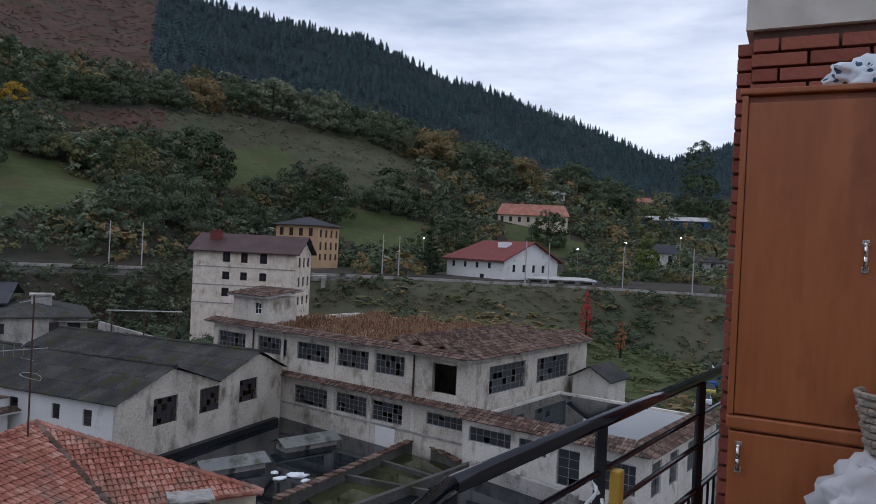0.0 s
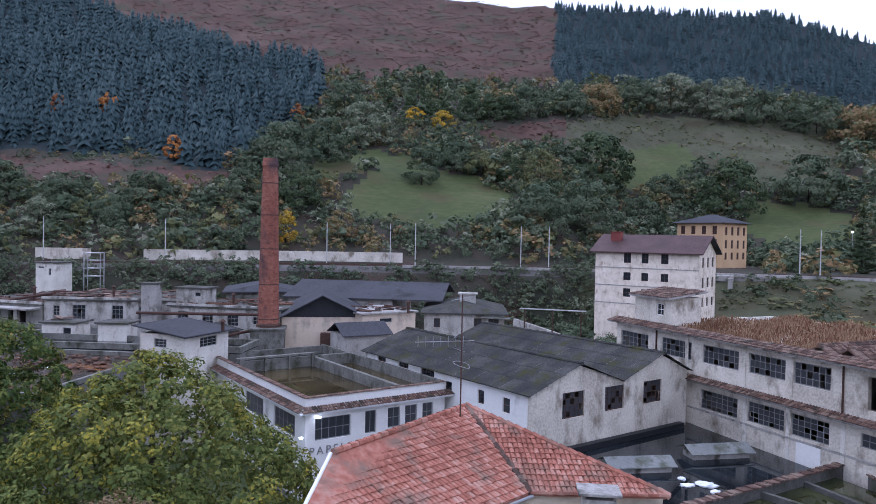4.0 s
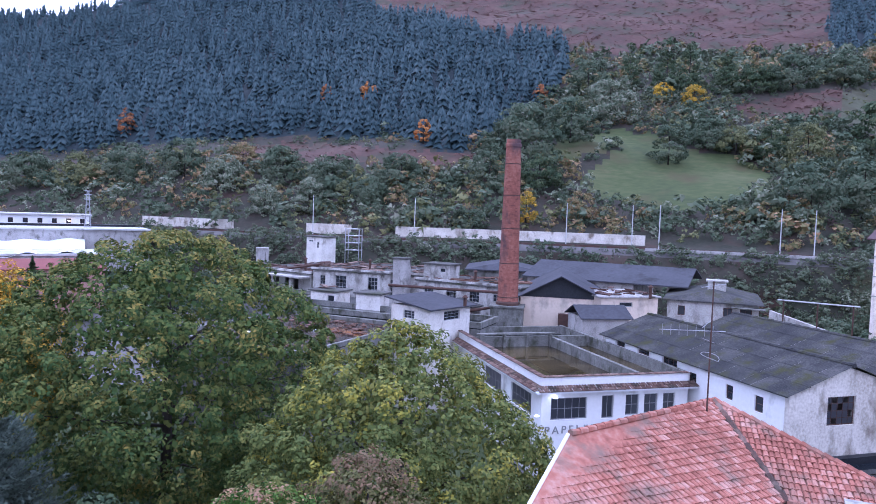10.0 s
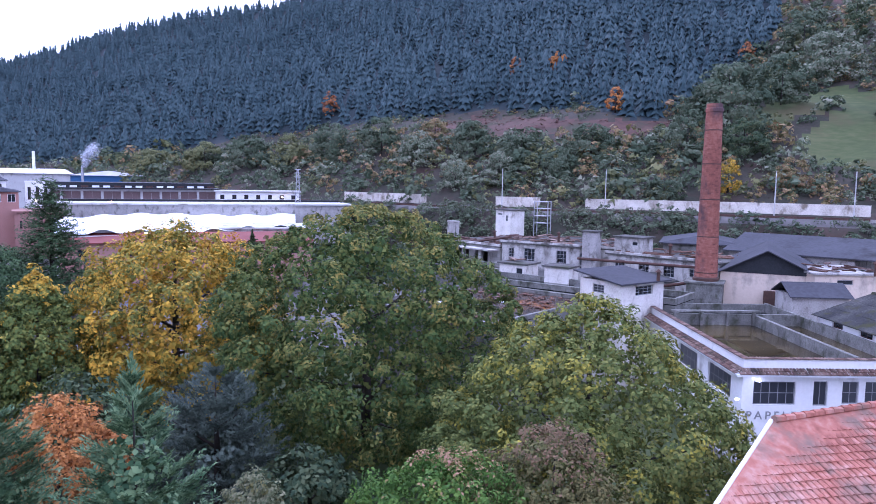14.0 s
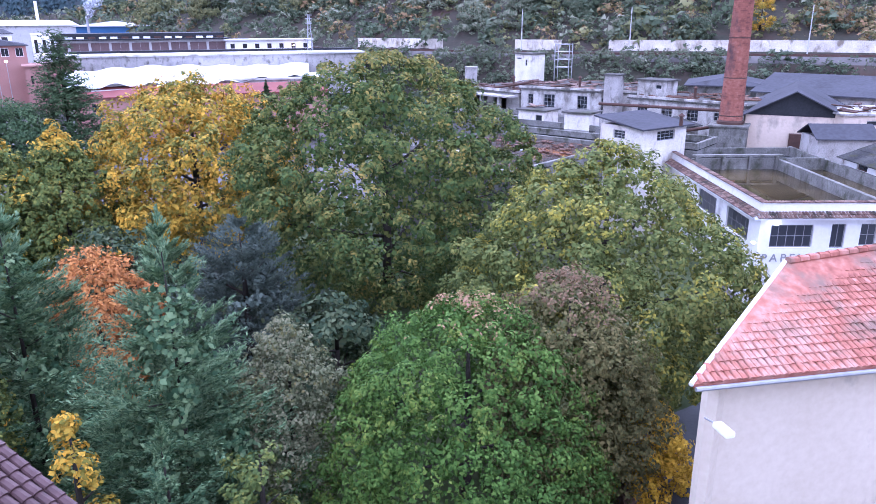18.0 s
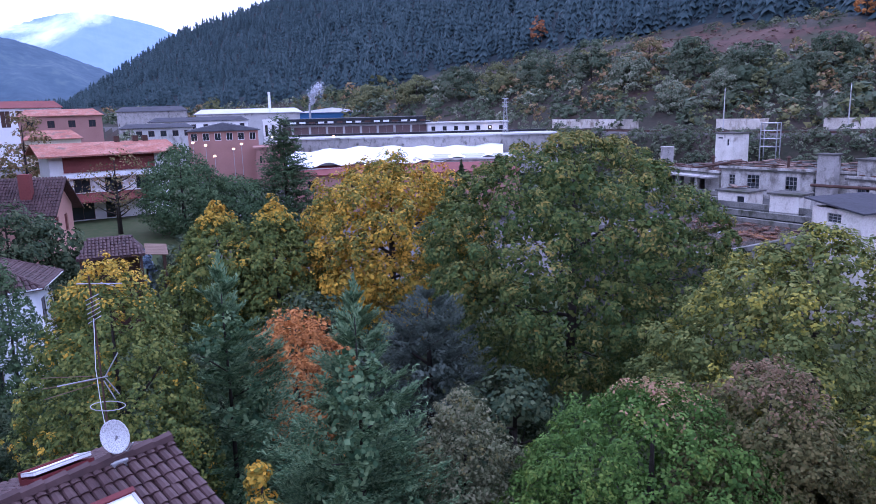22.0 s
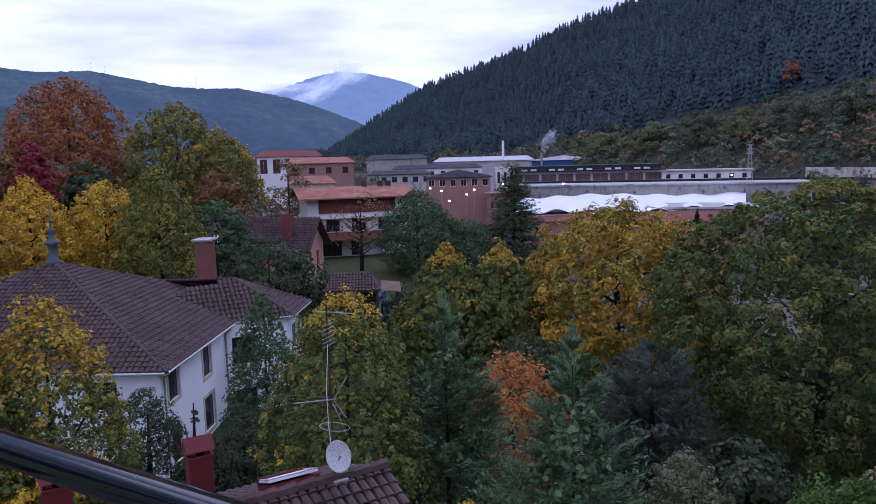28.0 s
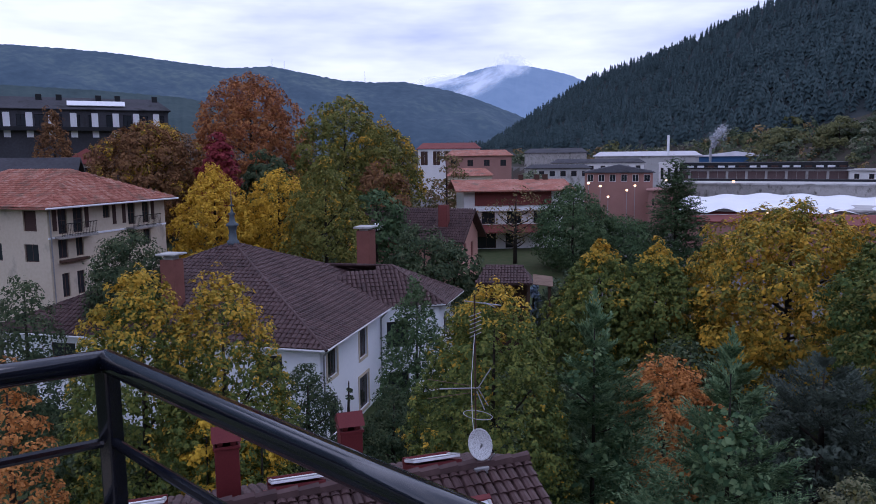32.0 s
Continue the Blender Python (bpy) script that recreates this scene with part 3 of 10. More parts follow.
def rise(az, r):
    x, y, z = at(az, r)
    return math.degrees(math.atan2(z - EYE, r))


pine_floor_r = table([(-40, 4.4), (-20, 4.2), (-15.6, 4.9), (-10, 6.0), (-4.7, 7.7), (1, 9.4), (5.1, 10.4), (10.9, 11.2), (16.6, 11.7), (22.4, 12.1)])
pine_floor_l = table([(40.2, 10.8), (42, 9.0), (44.4, 8.0), (46.1, 5.6), (48.6, 4.8), (52.8, 5.4), (58.7, 5.5), (64.1, 5.2), (67.5, 4.6), (76, 3.8), (86, 1.4), (96, 0.5), (112, 0.2)])
fern_floor = table([(22, 12.0), (30, 12.0), (34, 12.4), (40, 12.6), (44.6, 13.5), (51, 14.5), (56, 15.3), (60, 16.6), (63, 19.5)])


def in_poly(x, y, poly):
    c, j = False, len(poly) - 1
    for i in range(len(poly)):
        if (poly[i][1] > y) != (poly[j][1] > y) and x < (poly[j][0] - poly[i][0]) * (y - poly[i][1]) / (poly[j][1] - poly[i][1]) + poly[i][0]:
            c = not c
        j = i
    return c


MEADOWS = [[(39.4, 2.3), (37.3, 4.5), (34.2, 6.6), (32.6, 5.9), (31.1, 5.2), (27.4, 4.6), (24.9, 2.9), (24.7, 2.0), (27.4, 1.1), (32.3, 0.7), (37.2, 1.5)],
           [(8.5, 1.0), (7.5, 3.2), (4, 2.8), (0.5, 1.7), (1.5, 0.0), (6, -0.5)],
           [(17.6, 4.6), (16.4, 6.9), (13, 7.4), (11.2, 6.0), (12.6, 4.4), (15.2, 3.6)],
           [(-5.5, 1.0), (-5, 2.4), (-10, 2.0), (-12, 0.4), (-9, -0.4)],
           [(43.6, 5.2), (36, 6.8), (34, 6.0), (41.5, 4.0)]]
ROUGH_SLOPES = [[(24.2, 7.0), (22.2, 9.0), (16.5, 9.6), (10.9, 9.1), (5.1, 8.6), (1.0, 7.6), (2.4, 4.4), (7.1, 4.0), (10.7, 5.6), (16.0, 4.4), (20.5, 6.9)]]
FERN_PATCHES = [[(30.0, 7.9), (25.1, 8.9), (21.5, 9.4), (21.2, 7.4), (25.1, 6.9)], [(67, 3.9), (62.4, 4.9), (56.8, 4.9), (50.7, 4.7), (46.2, 4.6), (46.2, 3.9), (51, 3.6), (57, 3.5), (63, 3.2)]]


def cover(az, el):
    """What grows at a bearing and a height angle on the slopes."""
    wob = noise.noise(Vector((az * 0.25, el * 0.4, 3))) * 1.2
    az += noise.noise(Vector((az * 1.1, el * 1.6, 8))) * 0.5
    el += noise.noise(Vector((az * 1.3, el * 1.9, 14))) * 0.28
    if any(in_poly(az, el, m) for m in MEADOWS):
        return "meadow"
    if any(in_poly(az, el, m) for m in FERN_PATCHES):
        return "fern_patch"
    if any(in_poly(az, el, m) for m in ROUGH_SLOPES):
        return "rough"
    if az < 22.4 + wob * 0.4 and el > pine_floor_r(az) + wob * 0.5:
        return "pine"
    if az >= 22.4 + wob * 0.4 and az < 62.5 and el > fern_floor(az) + wob * 0.4:
        return "fern"
    if 40.2 < az < 112 and el > pine_floor_l(az) + wob * 0.4:
        return "pine"
    if 50 < az < 84 and el > 3.2 + wob * 0.3 - max(0, az - 70) * 0.15 and el < 5.6:
        return "scrub_thin"
    return "scrub"


# ---- ground: one sheet to the horizon ----
azs = list(np.arange(-44, -26, 1.0)) + list(np.arange(-26, 70, 0.27)) + list(np.arange(70, 146.01, 0.5)) + list(np.arange(150, 316, 6.0))
rads = [0.5, 12, 24, 36, 48, 60, 70, 80, 90, 100, 110, 118] + list(np.arange(124, 470, 3.6)) + list(np.arange(472, 1000, 8.0)) + [1050, 1150, 1300, 1600, 2000, 2600, 3400, 4400]
gv, gf, gi = [], [], []
for r in rads:
    for a in azs:
        gv.append(at(a, r))
na = len(azs)
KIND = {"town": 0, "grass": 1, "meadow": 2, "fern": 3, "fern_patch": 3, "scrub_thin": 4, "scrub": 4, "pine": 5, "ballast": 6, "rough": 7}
for j in range(len(rads) - 1):
    for i in range(na):
        k = (i + 1) % na
        gf.append((j * na + i, j * na + k, (j + 1) * na + k, (j + 1) * na + i))
        a, r = azs[i] + 0.13, (rads[j] + rads[j + 1]) / 2
        rr = rail_at(a)
        if r < rr - 24:
            c = "meadow" if a < 12 and r > 68 else ("grass" if (44 < a < 112 and 18 < r < 78) or (a > 100 and r < 200) else "town")
        elif r < rr - 7:
            c = "rough" if a < 20 else "scrub"
        elif r < rr + 7:
            c = "ballast"
        else:
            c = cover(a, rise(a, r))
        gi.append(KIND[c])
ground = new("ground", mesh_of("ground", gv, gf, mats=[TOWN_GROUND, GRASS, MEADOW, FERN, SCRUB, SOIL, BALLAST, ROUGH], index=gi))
ground.data.shade_smooth()
tagged(ground, "valley floor, grassy slopes and bracken hillside", "ground", kind="structure")


# ---- foliage ----
def leaf_cloud(pts, normals, size, rng, aspect=0.6, droop=0.0, fold=0.35):
    """Bent leaf clumps (two triangles each, folded) at many points, as arrays of vertices and faces."""
    n = len(pts)
    d = rng.normal(size=(n, 3))
    d = d * 0.33 + normals
    d[:, 2] += 0.25
    d /= np.linalg.norm(d, axis=1)[:, None] + 1e-9
    s = np.cross(d, rng.normal(size=(n, 3)))
    s /= np.linalg.norm(s, axis=1)[:, None] + 1e-9
    t = np.cross(d, s)
    sz = size * rng.uniform(0.6, 1.35, n)[:, None]
    p0 = pts - s * sz * 0.5
    p2 = pts + s * sz * 0.5
    p1 = pts + t * sz * aspect * 0.5 + d * sz * fold * 0.3
    p3 = pts - t * sz * aspect * 0.5 + d * sz * fold * 0.3
    v = np.stack([p0, p1, p2, p3], 1).reshape(-1, 3)
    return v


def quads_mesh(name, v, mat):
    me = bpy.data.meshes.new(name)
    n = len(v) // 4
    me.vertices.add(4 * n)
    me.vertices.foreach_set("co", np.ascontiguousarray(v, dtype=np.float32).ravel())
    me.loops.add(4 * n)
    me.loops.foreach_set("vertex_index", np.arange(4 * n, dtype=np.int32))
    me.polygons.add(n)
    me.polygons.foreach_set("loop_start", np.arange(0, 4 * n, 4, dtype=np.int32))
    me.polygons.foreach_set("loop_total", np.full(n, 4, dtype=np.int32))
    me.materials.append(mat)
    me.update(calc_edges=True)
    return me


SHAPES = {
    "round": lambda h: np.sqrt(np.clip(1 - (2 * h - 1.0) ** 2, 0, 1)) * (1.0 - 0.15 * h),
    "egg": lambda h: np.clip(np.sin(np.pi * np.clip(h, 0, 1) ** 0.75), 0, 1) ** 0.7,
    "column": lambda h: np.clip(np.sin(np.pi * np.clip(h * 0.97 + 0.02, 0, 1) ** 0.85), 0, 1) ** 0.5,
    "cone": lambda h: np.clip(1.0 - h, 0, 1) ** 0.85 * np.clip(h * 7 + 0.35, 0, 1),
    "dome": lambda h: np.sqrt(np.clip(1 - h ** 2.0, 0, 1)) * np.clip(h * 5 + 0.75, 0, 1),
}


def crown_points(shape, height, radius, lumps, per, lump_r, seed, flat=0.6, inner=0.25, ragged=0.16, spray=0.0, lift=0.15):
    """Leaf places and their facing: rounded puffs on the crown's outline, or, with spray, long flat twigs that reach outwards."""
    rng = np.random.default_rng(seed)
    h = rng.uniform(0.0, 1.0, lumps * 4)
    prof = SHAPES[shape](h)
    keep = rng.uniform(0, 1, len(h)) < prof + 0.1
    h, prof = h[keep][:lumps], prof[keep][:lumps]
    n = len(h)
    an = rng.uniform(0, 2 * np.pi, n)
    bulge = 1 + ragged * (np.sin(an * 3 + seed + h * 7) * 0.6 + np.sin(an * 5 + h * 13 + seed * 2) * 0.5) + rng.normal(0, ragged * 0.4, n)
    depth = np.where(rng.uniform(0, 1, n) < inner, rng.uniform(0.4, 0.8, n), rng.uniform(0.85, 1.02, n))
    rr = prof * radius * bulge * depth
    c = np.stack([np.cos(an) * rr, np.sin(an) * rr, h * height], 1)
    out = np.stack([np.cos(an), np.sin(an), (h - 0.3) * 1.2], 1)
    out /= np.linalg.norm(out, axis=1)[:, None]
    cc, o = np.repeat(c, per, 0), np.repeat(out, per, 0)
    m = n * per
    if spray:
        flatout = o * np.array([1, 1, 0.25])
        ax = flatout + np.array([0, 0, lift]) + np.repeat(rng.normal(0, 0.22, (n, 3)), per, 0)
        ax /= np.linalg.norm(ax, axis=1)[:, None]
        side = np.cross(ax, np.array([0, 0, 1.0]))
        side /= np.linalg.norm(side, axis=1)[:, None] + 1e-9
        up = np.cross(side, ax)
        u = rng.uniform(-0.7, 1.0, m)
        w = rng.uniform(-1, 1, m) * (0.42 * (1.05 - np.abs(u)) + 0.06)
        ln = spray * np.repeat(rng.uniform(0.7, 1.3, n), per)
        pts = cc + ax * (u * ln)[:, None] + side * (w * ln)[:, None] + up * (rng.normal(0, 0.06, m) * ln - np.abs(w) * ln * 0.25)[:, None]
        return pts, up * 0.9 + o * 0.35, rng
    off = rng.normal(size=(m, 3))
    off /= np.linalg.norm(off, axis=1)[:, None]
    off *= (rng.uniform(0.25, 1, m) ** 0.5)[:, None]
    off = np.where((off * o).sum(1)[:, None] < -0.35, -off, off)
    pts = cc + off * lump_r * np.array([1, 1, flat]) * np.repeat(rng.uniform(0.7, 1.2, n), per)[:, None]
    return pts, off * 0.9 + o * 0.4, rng


def fronds(pts, axis, up, size, rng, aspect=0.35):
    """Leaf clumps whose long side follows the twig."""
    n = len(pts)
    a = axis / (np.linalg.norm(axis, axis=1)[:, None] + 1e-9)
    u = up + rng.normal(0, 0.3, (n, 3))
    s = np.cross(a, u)
    s /= np.linalg.norm(s, axis=1)[:, None] + 1e-9
    d = np.cross(s, a)
    sz = size * rng.uniform(0.65, 1.35, n)[:, None]
    return np.stack([pts - a * sz * 0.5, pts + s * sz * aspect * 0.5 + d * sz * 0.06, pts + a * sz * 0.5, pts - s * sz * aspect * 0.5 + d * sz * 0.06], 1).reshape(-1, 3)


def plume_crown(shape, height, radius, branches, plumes, per, plume, seed, up=0.5, fan=0.55, width=0.32, droop=0.0, ragged=0.14):
    """Leaf places on long plumes carried by branches that grow out of the trunk: place, axis, upward side, and how near the tip."""
    rng = np.random.default_rng(seed)
    h = rng.uniform(0.0, 1.0, branches * 5)
    prof = SHAPES[shape](h)
    keep = rng.uniform(0, 1, len(h)) < prof + 0.08
    h, prof = h[keep][:branches], prof[keep][:branches]
    h[:6], prof[:6] = np.linspace(0.9, 1.0, 6), SHAPES[shape](np.linspace(0.9, 1.0, 6))
    n = len(h)
    an = np.arange(n) * 2.39996 + rng.normal(0, 0.3, n)
    ln = prof * radius * (1 + ragged * np.sin(an * 3 + h * 9 + seed)) * rng.uniform(0.78, 1.1, n)
    N = n * plumes
    H, A, L = np.repeat(h, plumes), np.repeat(an, plumes), np.repeat(ln, plumes)
    u = rng.uniform(0.08, 1.0, N) ** 0.6
    u[::plumes] = 1.0
    out = np.stack([np.cos(A), np.sin(A), np.zeros(N)], 1)
    base = out * (L * u)[:, None]
    base[:, 2] = H * height - (1 - u) * L * up * 0.8 - plume * 0.2
    yaw = A + rng.normal(0, fan, N) * np.where(u > 0.98, 0.3, 1.0)
    steep = up + 0.9 * np.clip(H - 0.55, 0, 1) ** 1.5 * 2.2 + rng.normal(0, 0.16, N)
    d = np.stack([np.cos(yaw), np.sin(yaw), steep], 1)
    d /= np.linalg.norm(d, axis=1)[:, None]
    pl = plume * rng.uniform(0.6, 1.25, N) * (0.6 + 0.4 * u)
    if shape == "cone":
        pl *= 0.42 + 0.58 * np.clip(1.25 * (1 - H), 0, 1)
    else:
        pl[: 6 * plumes] *= 0.75
    D, B, P, U = np.repeat(d, per, 0), np.repeat(base, per, 0), np.repeat(pl, per), np.repeat(u, per)
    m = N * per
    side = np.cross(D, np.array([0, 0, 1.0]))
    side /= np.linalg.norm(side, axis=1)[:, None] + 1e-9
    top = np.cross(side, D)
    v = rng.uniform(0, 1, m)
    w = rng.uniform(-1, 1, m) * (width * (1 - v) ** 0.7 * (0.35 + v) * 1.6 + 0.03)
    pts = B + D * (v * P)[:, None] + side * (w * P)[:, None] + top * ((rng.normal(0, 0.05, m) - np.abs(w) * 0.3) * P)[:, None]
    pts[:, 2] -= droop * (v * P) ** 2 / plume
    axis = D * 0.85 + side * (np.sign(w) * 0.65)[:, None] + rng.normal(0, 0.15, (m, 3))
    return pts, axis, top + D * 0.15, U * (0.35 + 0.65 * v), rng


def heart(t, shape, height, c0, radius, mat, seed, fill=0.56, lumps=90, per=34, size=0.4):
    """The dense inside of a crown, so that the ground does not show through it."""
    pts, out, rng_ = crown_points(shape, height * (0.6 + 0.36 * fill), radius * fill, lumps, per, radius * 0.13, seed + 7, 0.8, inner=0.35)
    pts[:, 2] += c0 + height * 0.03
    part("inner_crown", quads_mesh("inner_crown", leaf_cloud(pts, out, min(radius * 0.05, size), rng_, 0.75), mat), None, t)


def plumed_tree(name, label, category, az, r, top, radius, shape, mat, branches, plumes, per, plume, leaf_size, aspect=0.35, seed=1, group="", up=0.5, fan=0.55, width=0.32, droop=0.0, tip_mat=None, tip=0.82, trunk_r=0.3, base=0.0, z=None):
    """A tree built of branches with plumes; the outer leaves may have a colour of their own."""
    x, y, z0 = at(az, r)
    t = thing(name, label, category, (x, y, z0 if z is None else z), 0, group)
    hh = top - t.location.z
    c0 = hh * base
    pts, axis, upv, near_tip, rng = plume_crown(shape, hh - c0 - plume * 0.55, radius - plume * 0.55, branches, plumes, per, plume, seed, up, fan, width, droop)
    pts[:, 2] += c0
    if shape == "cone":
        q = rng.uniform(0, 1, 260)
        an = rng.uniform(0, 6.283, 260)
        rr_ = (1 - q) * radius * 0.16 * rng.uniform(0.2, 1, 260)
        lead = np.stack([np.cos(an) * rr_, np.sin(an) * rr_, hh * (0.86 + 0.14 * q)], 1)
        pts = np.concatenate([pts, lead])
        axis = np.concatenate([axis, np.stack([np.cos(an) * 0.5, np.sin(an) * 0.5, np.ones(260)], 1)])
        upv = np.concatenate([upv, np.tile([[0.3, 0.2, 1.0]], (260, 1))])
        near_tip = np.concatenate([near_tip, np.ones(260)])
    cut = near_tip + rng.normal(0, 0.07, len(pts)) + 0.25 * (pts[:, 2] / hh - 0.6) > tip if tip_mat else np.zeros(len(pts), bool)
    v = fronds(pts, axis, upv, leaf_size, rng, aspect).reshape(-1, 4, 3)
    part("crown", quads_mesh("crown", v[~cut].reshape(-1, 3), mat), None, t)
    if cut.any():
        part("outer_crown", quads_mesh("outer_crown", v[cut].reshape(-1, 3), tip_mat), None, t, "paler outer leaves")
    heart(t, shape, hh - c0, c0, radius, mat, seed, size=leaf_size * 1.3, per=50)
    so = Soup()
    so.tube((0, 0, -0.4), (0.05, 0.05, hh * 0.5), trunk_r, trunk_r * 0.55, 9)
    so.tube((0.05, 0.05, hh * 0.5), (0.0, 0.0, hh * 0.88), trunk_r * 0.55, 0.02, 7)
    part("trunk", so, BARK, t, smooth=True)
    for i in range(9):
        an = 2.4 * i
        q = 0.12 + 0.08 * i
        ln = (radius - plume * 0.5) * float(SHAPES[shape](np.array([q]))[0]) * 0.8
        part("limb", Soup().tube((0, 0, c0 + q * (hh - c0) - ln * up * 0.8), (math.cos(an) * ln, math.sin(an) * ln, c0 + q * (hh - c0)), trunk_r * 0.3, 0.02, 6), BARK, t, smooth=True)
    return t


def bough_crown(shape, height, radius, boughs, subs, per, bough_r, seed, flat=0.8, ragged=0.1, rise_=0.35):
    """Leaf places on rounded boughs that stand out from the crown with shaded gaps between them: place, facing, bough number and height in the crown."""
    rng = np.random.default_rng(seed)
    h = (np.arange(boughs) + rng.uniform(0.1, 0.9, boughs)) / boughs
    grid = np.linspace(0, 1, 400)
    w = np.cumsum(SHAPES[shape](grid) + 0.12)
    h = np.interp(h, (w - w[0]) / (w[-1] - w[0]), grid)
    an = np.arange(boughs) * 2.39996 + rng.normal(0, 0.25, boughs)
    prof = SHAPES[shape](h)
    rr = np.maximum(prof * radius * (1 + ragged * np.sin(an * 3 + seed + h * 7) + rng.normal(0, ragged * 0.5, boughs)) - bough_r * 0.7, 0) * np.where(rng.uniform(0, 1, boughs) < 0.12, 0.65, 1)
    c = np.stack([np.cos(an) * rr, np.sin(an) * rr, h * (height - bough_r * flat * 1.2) + bough_r * 0.15], 1)
    o = np.stack([np.cos(an) * prof, np.sin(an) * prof, (h - 0.3) * 1.3], 1)
    o /= np.linalg.norm(o, axis=1)[:, None] + 1e-9
    br = bough_r * rng.uniform(0.7, 1.25, boughs)
    n = boughs * subs
    C, O, B = np.repeat(c, subs, 0), np.repeat(o, subs, 0), np.repeat(br, subs)
    d = rng.normal(size=(n, 3))
    d /= np.linalg.norm(d, axis=1)[:, None]
    d = d + O * 0.6 + np.array([0, 0, rise_])
    d /= np.linalg.norm(d, axis=1)[:, None] + 1e-9
    S = C + d * (B * rng.uniform(0.55, 1.05, n))[:, None] * np.array([1, 1, flat])
    m = n * per
    off = rng.normal(size=(m, 3))
    off /= np.linalg.norm(off, axis=1)[:, None]
    D = np.repeat(d, per, 0)
    off = np.where((off * D).sum(1)[:, None] < -0.2, -off, off)
    pts = np.repeat(S, per, 0) + off * (np.repeat(B, per) * 0.36 * rng.uniform(0.3, 1.0, m) ** 0.5)[:, None]
    return pts, off * 0.55 + D * 0.6, np.repeat(np.arange(boughs), subs * per), pts[:, 2] / height, rng


def bough_tree(name, label, category, az, r, top, radius, shape, mat, leaves, bough_r, leaf_size, seed=1, base=0.03, aspect=0.6, group="", alt_mat=None, alt=0.0, alt_label="", top_mat=None, top_from=0.9, top_label="reddish young leaves", trunk_r=0.3, limbs=7, twigs=0, **kw):
    """A broad-leaved tree; some boughs, or the crown's top, may have a colour of their own."""
    x, y, z0 = at(az, r)
    t = thing(name, label, category, (x, y, z0), 0, group)
    hh = top - z0
    c0 = hh * base
    area = float(np.mean(SHAPES[shape](np.linspace(0, 1, 50)))) * radius * 2 * math.pi * (hh - c0) + radius * radius
    boughs, subs = int(2.1 * area / (math.pi * bough_r * bough_r)), 6
    per = max(6, int(leaves / (boughs * subs)))
    pts, nrm, who, up_, rng = bough_crown(shape, hh - c0, radius, boughs, subs, per, bough_r, seed, **kw)
    pts[:, 2] += c0
    v = leaf_cloud(pts, nrm, leaf_size, rng, aspect).reshape(-1, 4, 3)
    turned = np.isin(who, np.nonzero(rng.uniform(0, 1, boughs) < alt)[0]) & (rng.uniform(0, 1, len(who)) < 0.6) if alt_mat else np.zeros(len(who), bool)
    crest = (up_ + rng.normal(0, 0.03, len(up_)) > top_from) if top_mat else np.zeros(len(who), bool)
    turned &= ~crest
    part("crown", quads_mesh("crown", v[~turned & ~crest].reshape(-1, 3), mat), None, t)
    if turned.any():
        part("turning_bough", quads_mesh("turning_bough", v[turned].reshape(-1, 3), alt_mat), None, t, alt_label)
    if crest.any():
        part("crown_top", quads_mesh("crown_top", v[crest].reshape(-1, 3), top_mat), None, t, top_label)
    heart(t, shape, hh - c0, c0, radius, mat, seed, 0.8, 340, 30, leaf_size * 1.25)
    so = Soup()
    so.tube((0, 0, -0.4), (0.1, 0.05, hh * 0.5), trunk_r, trunk_r * 0.6, 9)
    so.tube((0.1, 0.05, hh * 0.5), (0.0, 0.1, hh * 0.88), trunk_r * 0.6, 0.03, 7)
    part("trunk", so, BARK, t, smooth=True)
    for i in range(limbs):
        an = 2.4 * i
        q = 0.2 + 0.6 * i / limbs
        ln = radius * 0.75 * float(SHAPES[shape](np.array([q]))[0])
        part("limb", Soup().tube((0.05, 0.03, hh * q * 0.75), (math.cos(an) * ln, math.sin(an) * ln, c0 + q * (hh - c0)), trunk_r * 0.3, 0.03, 6), BARK, t, smooth=True)
    if twigs:
        so = Soup()
        for i in range(twigs):
            p = Vector(pts[int(rng.integers(len(pts)))])
            if p.z > hh * 0.75:
                so.tube(p - Vector((0, 0, 0.4)), p + Vector((rng.normal(0, 0.2), rng.normal(0, 0.2), rng.uniform(0.4, 0.9))), 0.025, 0.008, 4)
        part("twig", so, BARK, t)["kind"] = "stuff"
    return t


